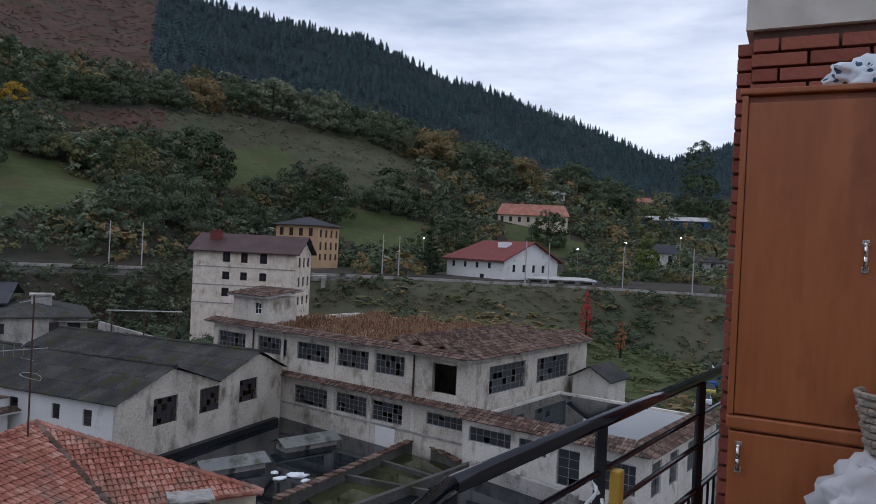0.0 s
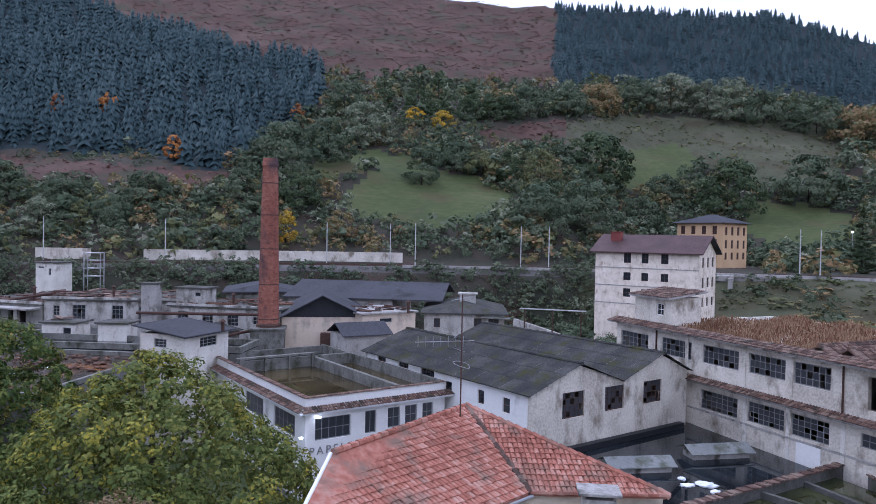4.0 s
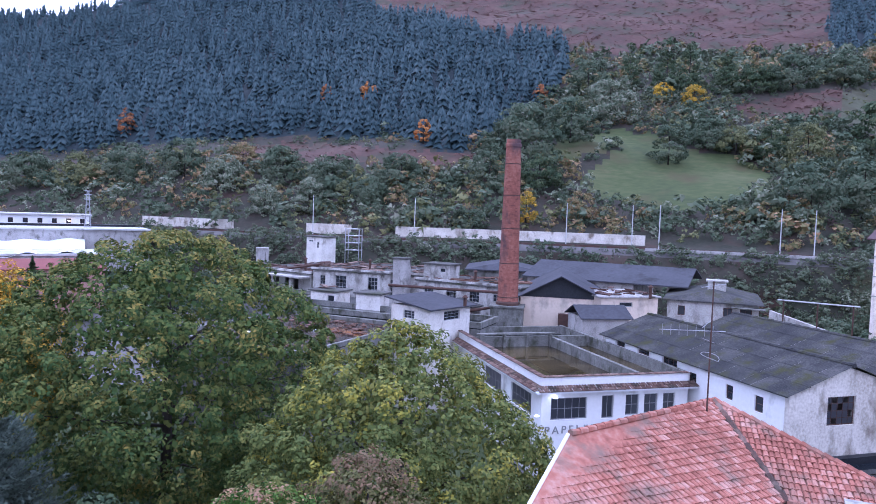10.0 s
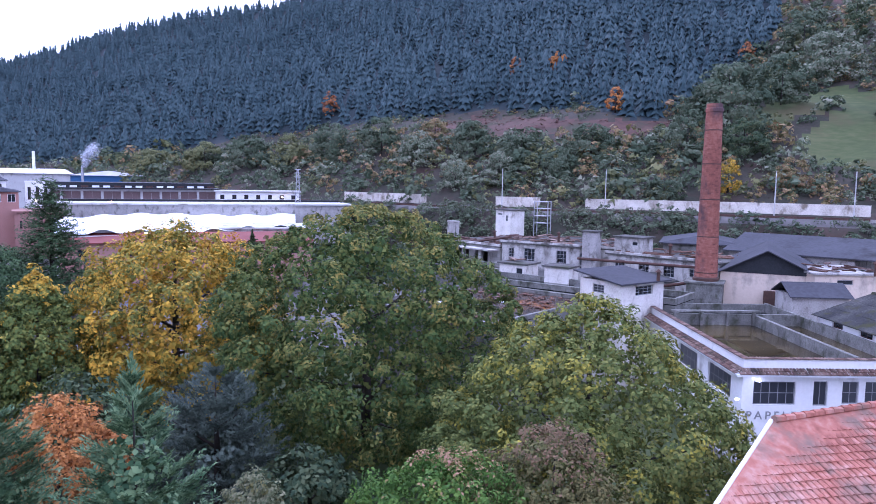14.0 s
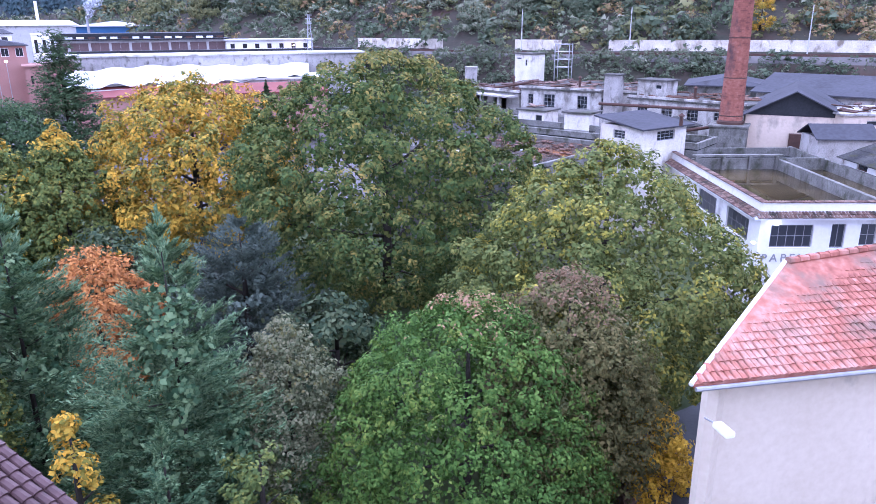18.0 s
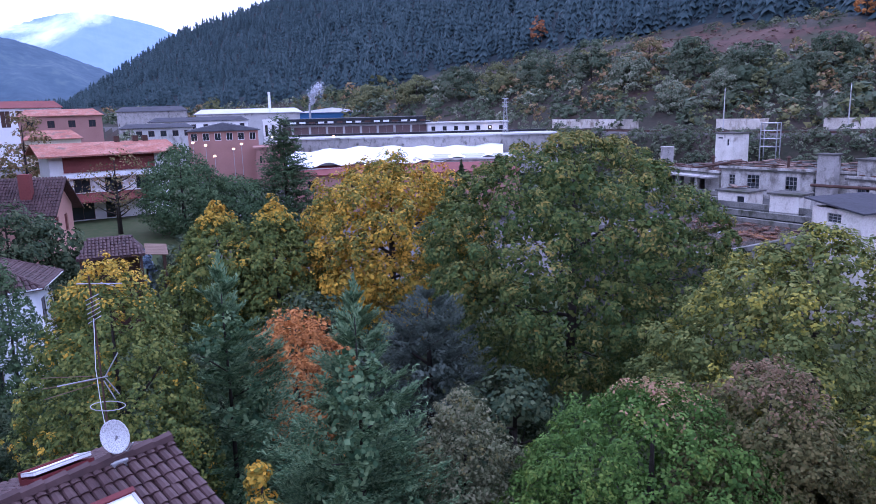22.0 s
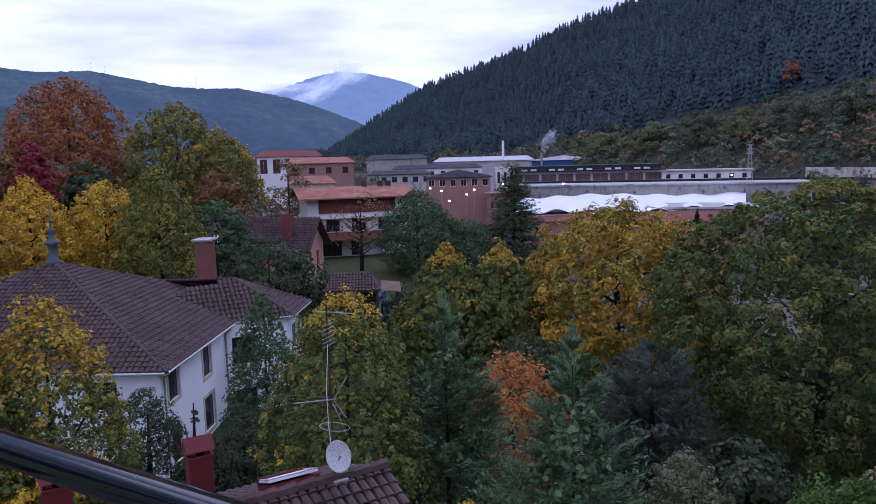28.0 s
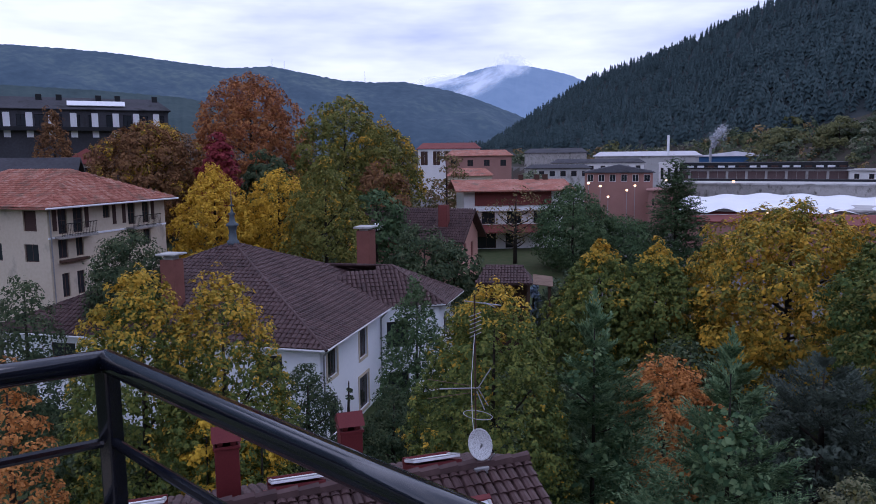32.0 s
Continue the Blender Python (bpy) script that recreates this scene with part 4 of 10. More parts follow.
def tree(name, label, category, az, r, top, radius, shape, mat, leaves=9000, leaf_size=0.34, base=0.12, seed=1, group="", lump=0.95, trunk_r=0.22, z=None, droop=0.0, aspect=0.6, flat=0.6, ragged=0.16, limbs=7, spray=0.0, per=36, lift=0.15):
    """A tree on the ground at a bearing and range, with its top at the height top."""
    x, y, z0 = at(az, r)
    if z is not None:
        z0 = z
    t = thing(name, label, category, (x, y, z0), 0, group)
    hh = top - z0
    c0 = hh * base
    lumps = max(24, int(leaves / per))
    pts, out, rng = crown_points(shape, hh - c0 - lump * 0.3, radius - lump * 0.3, lumps, leaves // lumps, lump, seed, flat, ragged=ragged, spray=spray, lift=lift)
    pts[:, 2] += c0
    part("crown", quads_mesh("crown", leaf_cloud(pts, out, leaf_size, rng, aspect, droop), mat), None, t)
    if leaves > 9000:
        heart(t, shape, hh - c0, c0, radius, mat, seed)
    so = Soup()
    mid = hh * 0.55
    so.tube((0, 0, -0.4), (0.1, 0.05, mid), trunk_r, trunk_r * 0.55, 9)
    so.tube((0.1, 0.05, mid), (0.0, 0.1, hh * 0.9), trunk_r * 0.55, 0.03, 7)
    part("trunk", so, BARK, t, smooth=True)
    rg = random.Random(seed)
    lb = Soup()
    for i in range(limbs):
        an = 2.4 * i + rg.uniform(-0.3, 0.3)
        zb = hh * (0.18 + 0.5 * i / limbs)
        tip = radius * rg.uniform(0.55, 0.8) * float(SHAPES[shape](np.array([min(max((zb + 1 - c0) / (hh - c0), 0.05), 0.9)]))[0])
        e = Vector((math.cos(an) * tip, math.sin(an) * tip, zb + tip * 0.55))
        m = Vector((math.cos(an) * tip * 0.5, math.sin(an) * tip * 0.5, zb + tip * 0.2))
        lb.tube((0.05, 0.03, zb), m, trunk_r * 0.35, trunk_r * 0.22, 6)
        lb.tube(m, e, trunk_r * 0.22, 0.02, 6)
        if r < 70:
            part("limb", lb, BARK, t, smooth=True)
            lb = Soup()
    if lb.v:
        ob = part("branchwork", lb, BARK, t, smooth=True)
        ob["kind"] = "stuff"
    return t


# ---- woods on the slopes ----
def pine_template(seed):
    """A small conifer of drooping, ragged tiers round a leader."""
    rg = random.Random(seed)
    v, f = [], []
    tiers = 4
    for k in range(tiers):
        q = k / tiers
        z1 = min(1.0, 0.42 + 0.2 * k)
        rad = 0.2 * (1 - q) ** 0.8 + 0.02
        o = len(v)
        seg = 9
        v.append((rg.uniform(-0.012, 0.012), rg.uniform(-0.012, 0.012), z1))
        for i in range(seg):
            an = 2 * math.pi * (i + rg.uniform(-0.2, 0.2)) / seg + k * 0.7
            long_ = rg.uniform(0.8, 1.3) if i % 2 else rg.uniform(0.4, 0.65)
            v.append((math.cos(an) * rad * long_, math.sin(an) * rad * long_, z1 - 0.3 + 0.09 * q - (0.06 if i % 2 else -0.03) + rg.uniform(-0.03, 0.03)))
        f += [(o, o + 1 + i, o + 1 + (i + 1) % seg) for i in range(seg)]
    return np.array(v), np.array(f)


def plant(name, label, spots, temps, mat, seed):
    """Many small trees as one mesh: spots of x, y, z, height, width."""
    rng = np.random.default_rng(seed)
    V, F, o = [], [], 0
    for x, y, z, h, w in spots:
        tv, tf = temps[rng.integers(len(temps))]
        a = rng.uniform(0, 6.28)
        c, s = math.cos(a), math.sin(a)
        q = np.stack([(tv[:, 0] * c - tv[:, 1] * s) * w + x, (tv[:, 0] * s + tv[:, 1] * c) * w + y, tv[:, 2] * h + z], 1)
        V.append(q)
        F.append(tf + o)
        o += len(tv)
    V, F = np.concatenate(V), np.concatenate(F)
    k = F.shape[1]
    me = bpy.data.meshes.new(name)
    me.vertices.add(len(V))
    me.vertices.foreach_set("co", V.astype(np.float32).ravel())
    me.loops.add(F.size)
    me.loops.foreach_set("vertex_index", F.astype(np.int32).ravel())
    me.polygons.add(len(F))
    me.polygons.foreach_set("loop_start", np.arange(0, F.size, k, dtype=np.int32))
    me.polygons.foreach_set("loop_total", np.full(len(F), k, dtype=np.int32))
    me.materials.append(mat)
    me.update(calc_edges=True)
    return tagged(new(name, me), label, "woodland", kind="stuff")


def sprigs(pts, normals, size, rng, aspect=0.8):
    """Three-cornered leaf clumps at many points."""
    n = len(pts)
    d = normals + rng.normal(size=(n, 3)) * 0.4
    d[:, 2] += 0.25
    d /= np.linalg.norm(d, axis=1)[:, None] + 1e-9
    s = np.cross(d, rng.normal(size=(n, 3)))
    s /= np.linalg.norm(s, axis=1)[:, None] + 1e-9
    t = np.cross(d, s)
    sz = size * rng.uniform(0.6, 1.35, n)[:, None]
    v = np.stack([pts + s * sz * 0.6, pts - s * sz * 0.35 + t * sz * aspect * 0.55, pts - s * sz * 0.35 - t * sz * aspect * 0.55], 1).reshape(-1, 3)
    return v, np.arange(len(v)).reshape(-1, 3)


def bush_template(seed, n=132, size=0.14, shape="dome", wide=0.46, lumps=12):
    pts, out, rg = crown_points(shape, 0.85, wide, lumps, n // lumps, 0.17, seed, 0.85, inner=0.1, ragged=0.25)
    return sprigs(pts, out, size, rg)


HOUSE_VIEWS = ((-13, 2, 206), (6.5, 15.5, 205), (-22, -14.5, 216), (-10.4, -4.4, 300))
rng = random.Random(11)
pines, ferns, tussocks = [], [], []
scrubs = {"green": [], "grey": [], "olive": [], "brown": []}
for _ in range(80000):
    az = rng.uniform(-40, 112)
    rr, rc = rail_at(az), crest_at(az)
    r = rr + 10 + (rc + 25 - rr) * rng.random() ** 0.8
    x, y, z = at(az, r)
    el = math.degrees(math.atan2(z - EYE, r))
    c = cover(az, el)
    if any(a0 < az < a1 and r < rm for a0, a1, rm in HOUSE_VIEWS):
        continue
    if c == "pine":
        if len(pines) < 16000:
            h = rng.uniform(7, 12.5) * (0.72 if az < 24 else 0.95)
            pines.append((x, y, z - 1.2, h, h * rng.uniform(1.0, 1.4)))
    elif c in ("scrub", "scrub_thin"):
        patch = noise.noise(Vector((x, y, 9)) * 0.02)
        if rng.random() < (0.34 + 0.2 * patch if c == "scrub" else 0.45) and r < 560:
            h = (rng.uniform(2.5, 6.0) if c == "scrub" else rng.uniform(0.8, 2.6)) * (1.5 if rng.random() < 0.3 else 1)
            k = rng.choices(("green", "grey", "olive", "brown"), (5.4, 1.7, 1.5, 1.5))[0]
            scrubs[k].append((x, y, z - 0.5, h, h * rng.uniform(0.9, 1.4)))
    elif c == "rough":
        if rng.random() < 0.3:
            h = rng.uniform(0.5, 1.3) * (2.2 if rng.random() < 0.1 else 1)
            tussocks.append((x, y, z - 0.15, h, h * rng.uniform(1.4, 2.6)))
    elif c in ("fern", "fern_patch") and rng.random() < 0.9:
        h = rng.uniform(0.5, 1.3)
        ferns.append((x, y, z - 0.2, h, h * rng.uniform(1.6, 3.0)))
plant("pine_forest", "dark blue-green pine plantation covering the hill", pines, [pine_template(k) for k in range(6)], L_PINE, 1)
TUFT = [bush_template(60 + k, 40, 0.26, lumps=8) for k in range(5)]
SPRIG = [bush_template(70 + k, 20, 0.3, lumps=5) for k in range(5)]
BUSH = [bush_template(k) for k in range(6)] + [bush_template(20 + k, 120, 0.12, "egg", 0.3) for k in range(3)]
FAR_BUSH = [bush_template(40 + k, 72, 0.19) for k in range(5)]
FINE_BUSH = [bush_template(80 + k, 240, 0.095, lumps=16) for k in range(4)] + [bush_template(90, 220, 0.085, "egg", 0.3, 16)]
BRAMBLE = [bush_template(100 + k, 110, 0.14, lumps=10) for k in range(4)]
for k, m, lab in (("green", L_SCRUB, "mixed green shrubs and young trees on the slope"), ("grey", L_GREY, "pale grey-green shrubs on the slope"), ("olive", L_OLIVE, "olive and yellowing shrubs on the slope"), ("brown", L_MAROON, "brownish autumn shrubs on the slope")):
    for far in (False, True):
        spots = [p for p in scrubs[k][:3400] if (math.hypot(p[0], p[1]) > 290) == far]
        plant("hillside_scrub", lab, spots, FAR_BUSH if far else BUSH, m, 2)
L_BRACK = leaf("bracken_tufts", [(0.05, 0.026, 0.022), (0.07, 0.036, 0.03), (0.07, 0.05, 0.035)], 0.6, scale=0.02)
plant("bracken", "dry red-brown bracken tufts on the upper slope", ferns[:4200], SPRIG, L_BRACK, 5)
plant("pasture_tussocks", "rough tussocks and low brambles on the hill pasture", tussocks, SPRIG, L_OLIVE, 6)
bank = []
for _ in range(1500):
    az = rng.uniform(-24, 84)
    r = rail_at(az) - rng.uniform(7, 32)
    if (5 < az < 22 and r < 134) or -12 < az < 2 or (az < 22 and rng.random() < 0.55):
        continue
    x, y, z = at(az, r)
    h = rng.uniform(0.8, 3.2)
    bank.append((x, y, z - 0.2, h, h * rng.uniform(1.0, 1.8)))
plant("railway_bank_brambles", "dark green brambles on the railway bank", bank, BRAMBLE, L_SCRUB, 4)


# ---- the paper mill ----
def hip_roof(parent, L, D, z, top, mat, over=0.5, inset=None, thick=0.14, label=""):
    """A hipped roof over a rectangle, ridge along the longer side."""
    x0, x1, y0, y1 = -over, L + over, -over, D + over
    if L >= D:
        i = inset if inset is not None else (y1 - y0) / 2
        r0, r1 = (x0 + i, (y0 + y1) / 2, top), (x1 - i, (y0 + y1) / 2, top)
        faces = [[(x0, y0, z), (x1, y0, z), r1, r0], [(x1, y0, z), (x1, y1, z), r1], [(x1, y1, z), (x0, y1, z), r0, r1], [(x0, y1, z), (x0, y0, z), r0]]
    else:
        i = inset if inset is not None else (x1 - x0) / 2
        r0, r1 = ((x0 + x1) / 2, y0 + i, top), ((x0 + x1) / 2, y1 - i, top)
        faces = [[(x0, y0, z), (x1, y0, z), r0], [(x1, y0, z), (x1, y1, z), r1, r0], [(x1, y1, z), (x0, y1, z), r1], [(x0, y1, z), (x0, y0, z), r0, r1]]
    for f in faces:
        part("roof", Soup().slab(f, thick), mat, parent, label)
    return faces


def ridge_tiles(parent, a, b, mat, r=0.13, step=0.38):
    a, b = Vector(a), Vector(b)
    n = max(2, int((b - a).length / step))
    so = Soup()
    for i in range(n):
        p, q = a.lerp(b, i / n), a.lerp(b, (i + 1.12) / n)
        so.tube(p + Vector((0, 0, 0.03)), q, r, r * 0.85, 7)
    ob = part("ridge_tiles", so, mat, parent)
    ob["kind"] = "stuff"


# the long two-storey mill
FA = -36.0
fac = building("mill_building", "long derelict two-storey mill with stained plaster and steel windows", "factory building", (-21.27, 69.35), FA, (29.5, 20.5), 11.1, PLASTER_OLD,
               {"S": [(0.7, 4.7, 8.85, 10.4, 7, 3), (6.5, 10.3, 8.95, 10.5, 7, 3), (11.6, 15.5, 9.0, 10.55, 7, 3), (16.5, 19.9, 9.05, 10.6, 7, 3), (20.6, 23.6, 9.05, 10.65, 6, 3), (26.3, 28.5, 8.4, 10.6, 0, 0),
                      (11.5, 15.5, 5.2, 6.8, 7, 4), (16.5, 19.9, 5.3, 6.9, 7, 4), (20.5, 23.6, 5.3, 6.9, 6, 4), (25.9, 29.2, 5.9, 6.85, 6, 2)],
                "E": [(3.0, 8.6, 8.2, 10.4, 8, 4), (10.6, 16.6, 8.2, 10.3, 8, 4)]},
               frame_mat=FRAME, pane_mat=PANE_DUSTY, broken=0.22, seed=4, thick=0.35)
part("flat_roof", Soup().box(0.35, 29.1, 0.35, 20.1, 10.75, 10.95), CONCRETE, fac)
part("eaves_board", Soup().box(-0.6, 30.1, -0.7, 0.0, 11.1, 11.2), CONCRETE, fac)
part("eaves_board", Soup().box(29.5, 30.1, 0.0, 20.6, 11.1, 11.2), CONCRETE, fac)
tiles_on([(-0.6, -0.75, 11.22), (30.1, -0.75, 11.22), (0, 1.4, 11.85)], [(-0.6, -0.75), (30.1, -0.75), (29.4, 0.35), (-0.6, 0.35)], TILE_OLD, fac, 0.24, 0.42, "eaves_tiles", 5)
tiles_on([(30.15, -0.7, 11.22), (30.15, 20.6, 11.22), (28.0, 0, 11.95)], [(30.15, -0.7), (30.15, 20.6), (27.6, 20.6), (27.6, 1.2)], TILE_OLD, fac, 0.24, 0.42, "eaves_tiles", 6)
part("cornice", Soup().box(9.6, 29.6, -0.75, 0.0, 7.35, 7.5), CONCRETE, fac)
tiles_on([(9.6, -0.85, 7.5), (29.6, -0.85, 7.5), (9.6, 0, 7.85)], [(9.6, -0.85), (29.6, -0.85), (29.6, 0.0), (9.6, 0.0)], TILE_OLD, fac, 0.24, 0.4, "cornice_tiles", 7)
for k, (x, zr) in enumerate(((26.2, 11.85), (23.9, 11.95), (21.6, 11.85))):
    part("roof_ridge", Soup().slab([(x + 1.0, 1.2, 11.35), (x + 1.0, 19.6, 11.35), (x, 19.6, zr), (x, 1.2, zr)], 0.1).slab([(x, 1.2, zr), (x, 19.6, zr), (x - 1.0, 19.6, 11.35), (x - 1.0, 1.2, 11.35)], 0.1), TILE_OLD, fac, "fallen tiled roof ridge")
    tiles_on([(x + 1.0, 1.2, 11.37), (x + 1.0, 19.6, 11.37), (x, 1.2, zr + 0.02)], [(x + 1.0, 1.2), (x + 1.0, 19.6), (x, 19.6), (x, 1.2)], TILE_OLD, fac, 0.24, 0.42, "roof_tiles", 8 + k)
    ridge_tiles(fac, (x, 1.2, zr + 0.04), (x, 19.6, zr + 0.04), TILE_OLD, 0.13, 0.42)
for x in (9.6, 15.9, 20.2, 24.3):
    part("pilaster", Soup().box(x, x + 0.35, -0.06, -0.002, 7.52, 11.08), PLASTER_OLD, fac)
for x in (16.1, 20.1, 24.5):
    part("pilaster", Soup().box(x, x + 0.3, -0.05, -0.002, 3.3, 7.3), PLASTER, fac)
part("boarded_door", Soup().box(21.0, 23.0, -0.04, -0.002, 3.4, 5.1), PLASTER_WHITE, fac, "white boarded-up doorway")
part("sill_band", Soup().box(10.0, 29.5, -0.05, -0.002, 4.95, 5.12), CONCRETE, fac)
for s in (5.9, 24.6):
    part("downpipe", Soup().tube((s, -0.09, 7.6), (s, -0.09, 11.0), 0.07), RUST, fac)
# rooftop cabin
cab = building("roof_cabin", "small plastered cabin with a tiled lean-to roof on the mill", "rooftop cabin", (-19.6, 69.6), FA, (5.0, 3.6), 13.9, PLASTER_OLD, {"S": [(3.1, 4.1, 12.2, 13.3, 2, 2)]}, z0=10.95, frame_mat=WHITE, closed=False)
part("roof", Soup().slab([(-0.4, -0.5, 13.9), (5.4, -0.5, 13.9), (5.4, 4.0, 14.5), (-0.4, 4.0, 14.5)], 0.15), CONCRETE, cab)
tiles_on([(-0.4, -0.55, 13.92), (5.4, -0.55, 13.92), (-0.4, 4.0, 14.52)], [(-0.4, -0.55), (5.4, -0.55), (5.4, 4), (-0.4, 4)], TILE_OLD, cab, 0.26, 0.45, "roof_tiles", 12)
# reeds growing on the flat roof
rg = np.random.default_rng(5)
n = 17000
fx, fy = rg.uniform(3, 28, n), rg.uniform(1.4, 20, n)
keep = (fx < 20) | (fy > 15)
fx, fy = fx[keep], fy[keep]
hgt = rg.uniform(0.25, 0.95, len(fx)) * (0.55 + 0.5 * np.sin(fx * 0.5 + fy * 0.3) ** 2)
lx, ly, ww = rg.normal(0, 0.2, len(fx)), rg.normal(0, 0.2, len(fx)), rg.uniform(0.01, 0.026, len(fx))
v = np.stack([np.stack([fx - ww, fy, 0 * fx + 10.9], 1), np.stack([fx + ww, fy, 0 * fx + 10.9], 1), np.stack([fx + lx + ww * 2, fy + ly, 10.9 + hgt], 1), np.stack([fx + lx - ww * 2, fy + ly, 10.9 + hgt * 0.93], 1)], 1).reshape(-1, 3)
reeds = tagged(new("dry_reeds", quads_mesh("dry_reeds", v, DRYREED)), "dry reddish reeds growing over the flat roof", "reeds", kind="stuff")
reeds.matrix_world = pose(-21.27, 69.35, 0, 0, 0, FA)
# the lower wing with a flooded terrace
u36 = (math.cos(radians(FA)), math.sin(radians(FA)))
v36 = (-u36[1], u36[0])


def fac_xy(x, y):
    return (-21.27 + u36[0] * x + v36[0] * y, 69.35 + u36[1] * x + v36[1] * y)


low = building("mill_wing", "single-storey mill wing with a flooded terrace roof", "factory building", fac_xy(29.9, -0.9), FA, (13.4, 15.0), 7.2, PLASTER,
               {"S": [(0.5, 3.9, 5.7, 6.75, 6, 2), (4.5, 6.6, 5.7, 6.7, 4, 2), (7.4, 9.0, 4.2, 6.6, 2, 4), (10.2, 12.7, 4.6, 6.5, 5, 3)], "E": [(0.8, 2.6, 4.4, 6.6, 4, 4), (4.2, 6.0, 4.4, 6.6, 4, 4), (8, 10, 4.4, 6.6, 4, 4)]},
               frame_mat=FRAME, pane_mat=PANE_DUSTY, broken=0.25, seed=6)
part("terrace_slab", Soup().box(0.3, 13.1, 0.3, 14.7, 6.7, 6.95), CONCRETE, low)
part("rain_water", Soup().box(0.5, 12.4, 1.2, 14.2, 6.952, 7.1), WATER_DARK, low, "still rain water mirroring the sky")
tiles_on([(-0.4, -0.6, 7.25), (13.9, -0.6, 7.25), (0, 0.8, 7.75)], [(-0.4, -0.6), (13.9, -0.6), (12.9, 0.8), (-0.4, 0.8)], TILE_OLD, low, 0.24, 0.42, "cornice_tiles", 21)
tiles_on([(13.95, -0.6, 7.25), (13.95, 15.4, 7.25), (12.5, 0, 7.8)], [(13.95, -0.6), (13.95, 15.4), (12.5, 15.4), (12.5, 0.8)], TILE_OLD, low, 0.24, 0.42, "cornice_tiles", 22)
ann = building("annex", "small white annex with a pitched roof behind the mill", "outbuilding", fac_xy(30.2, 16.2), FA, (3.4, 4.0), 8.4, PLASTER, {}, closed=False)
part("roof", Soup().slab([(-0.3, -0.4, 8.4), (1.7, -0.4, 9.5), (1.7, 4.3, 9.5), (-0.3, 4.3, 8.4)], 0.12).slab([(1.7, -0.4, 9.5), (3.8, -0.4, 8.3), (3.8, 4.3, 8.3), (1.7, 4.3, 9.5)], 0.12), FIBRE, ann)
part("gable", Soup().add([(0, 0.05, 8.38), (3.4, 0.05, 8.38), (1.7, 0.05, 9.4), (0, 0.3, 8.38), (3.4, 0.3, 8.38), (1.7, 0.3, 9.4)], [(0, 1, 2), (5, 4, 3), (0, 2, 5, 3), (1, 4, 5, 2)]), PLASTER, ann)

# the double-gabled shed
SA = 157.5 - 180
sh = thing("gabled_shed", "white double-gabled shed under mossy dark fibre-cement roofs", "factory shed", (-20.0, 45.9, 0), SA)
# local x runs along the ridges away from the gable (towards -x), y along the gable
so = Soup()
holes = [(3.1, 5.4, 6.05, 7.95, 5, 4), (7.7, 9.9, 6.05, 7.9, 5, 4), (12.3, 14.6, 6.05, 7.85, 4, 4)]
wall_with(so, (0, 0), (0, 18.0), 0, 8.3, 0.35, [h[:4] for h in holes])
for y0, y1, yp in ((0, 9.6, 4.75), (9.6, 18.0, 14.5)):
    so.add([(0, y0, 8.3), (0, y1, 8.3), (0, yp, 9.85), (-0.35, y0, 8.3), (-0.35, y1, 8.3), (-0.35, yp, 9.85)], [(0, 1, 2), (5, 4, 3), (0, 2, 5, 3), (1, 4, 5, 2)])
part("gable_wall", so, PLASTER_OLD, sh)
rgs = random.Random(9)
for h in holes:
    window(sh, (0, 0), (0, 18), h[:4], h[4], h[5], FRAME_BR, PANE_DUSTY, broken=0.2, rng=rgs)
so = Soup()
holes = [(22.5 - 20.4, 22.5 - 19.0, 7.55, 8.1, 2, 1), (22.5 - 16.9, 22.5 - 15.3, 7.55, 8.1, 2, 1), (22.5 - 13.4, 22.5 - 11.5, 7.4, 8.0, 3, 1), (22.5 - 10.0, 22.5 - 9.1, 6.5, 7.5, 1, 2), (22.5 - 5.85, 22.5 - 5.1, 6.5, 7.55, 1, 2), (22.5 - 3.0, 22.5 - 2.2, 6.4, 7.5, 1, 2)]
wall_with(so, (-22.5, 0), (-0.36, 0), 0, 8.3, 0.3, [h[:4] for h in holes])
part("wall", so, PLASTER_WHITE, sh)
for h in holes:
    window(sh, (-22.5, 0), (0, 0), h[:4], h[4], h[5], FRAME_BR, PANE, rng=rgs)
so = Soup()
wall_with(so, (-0.36, 18), (-22.5, 18), 0, 8.3, 0.3, [])
wall_with(so, (-22.5, 18), (-22.5, 0), 0, 8.3, 0.3, [])
part("wall", so, PLASTER, sh)
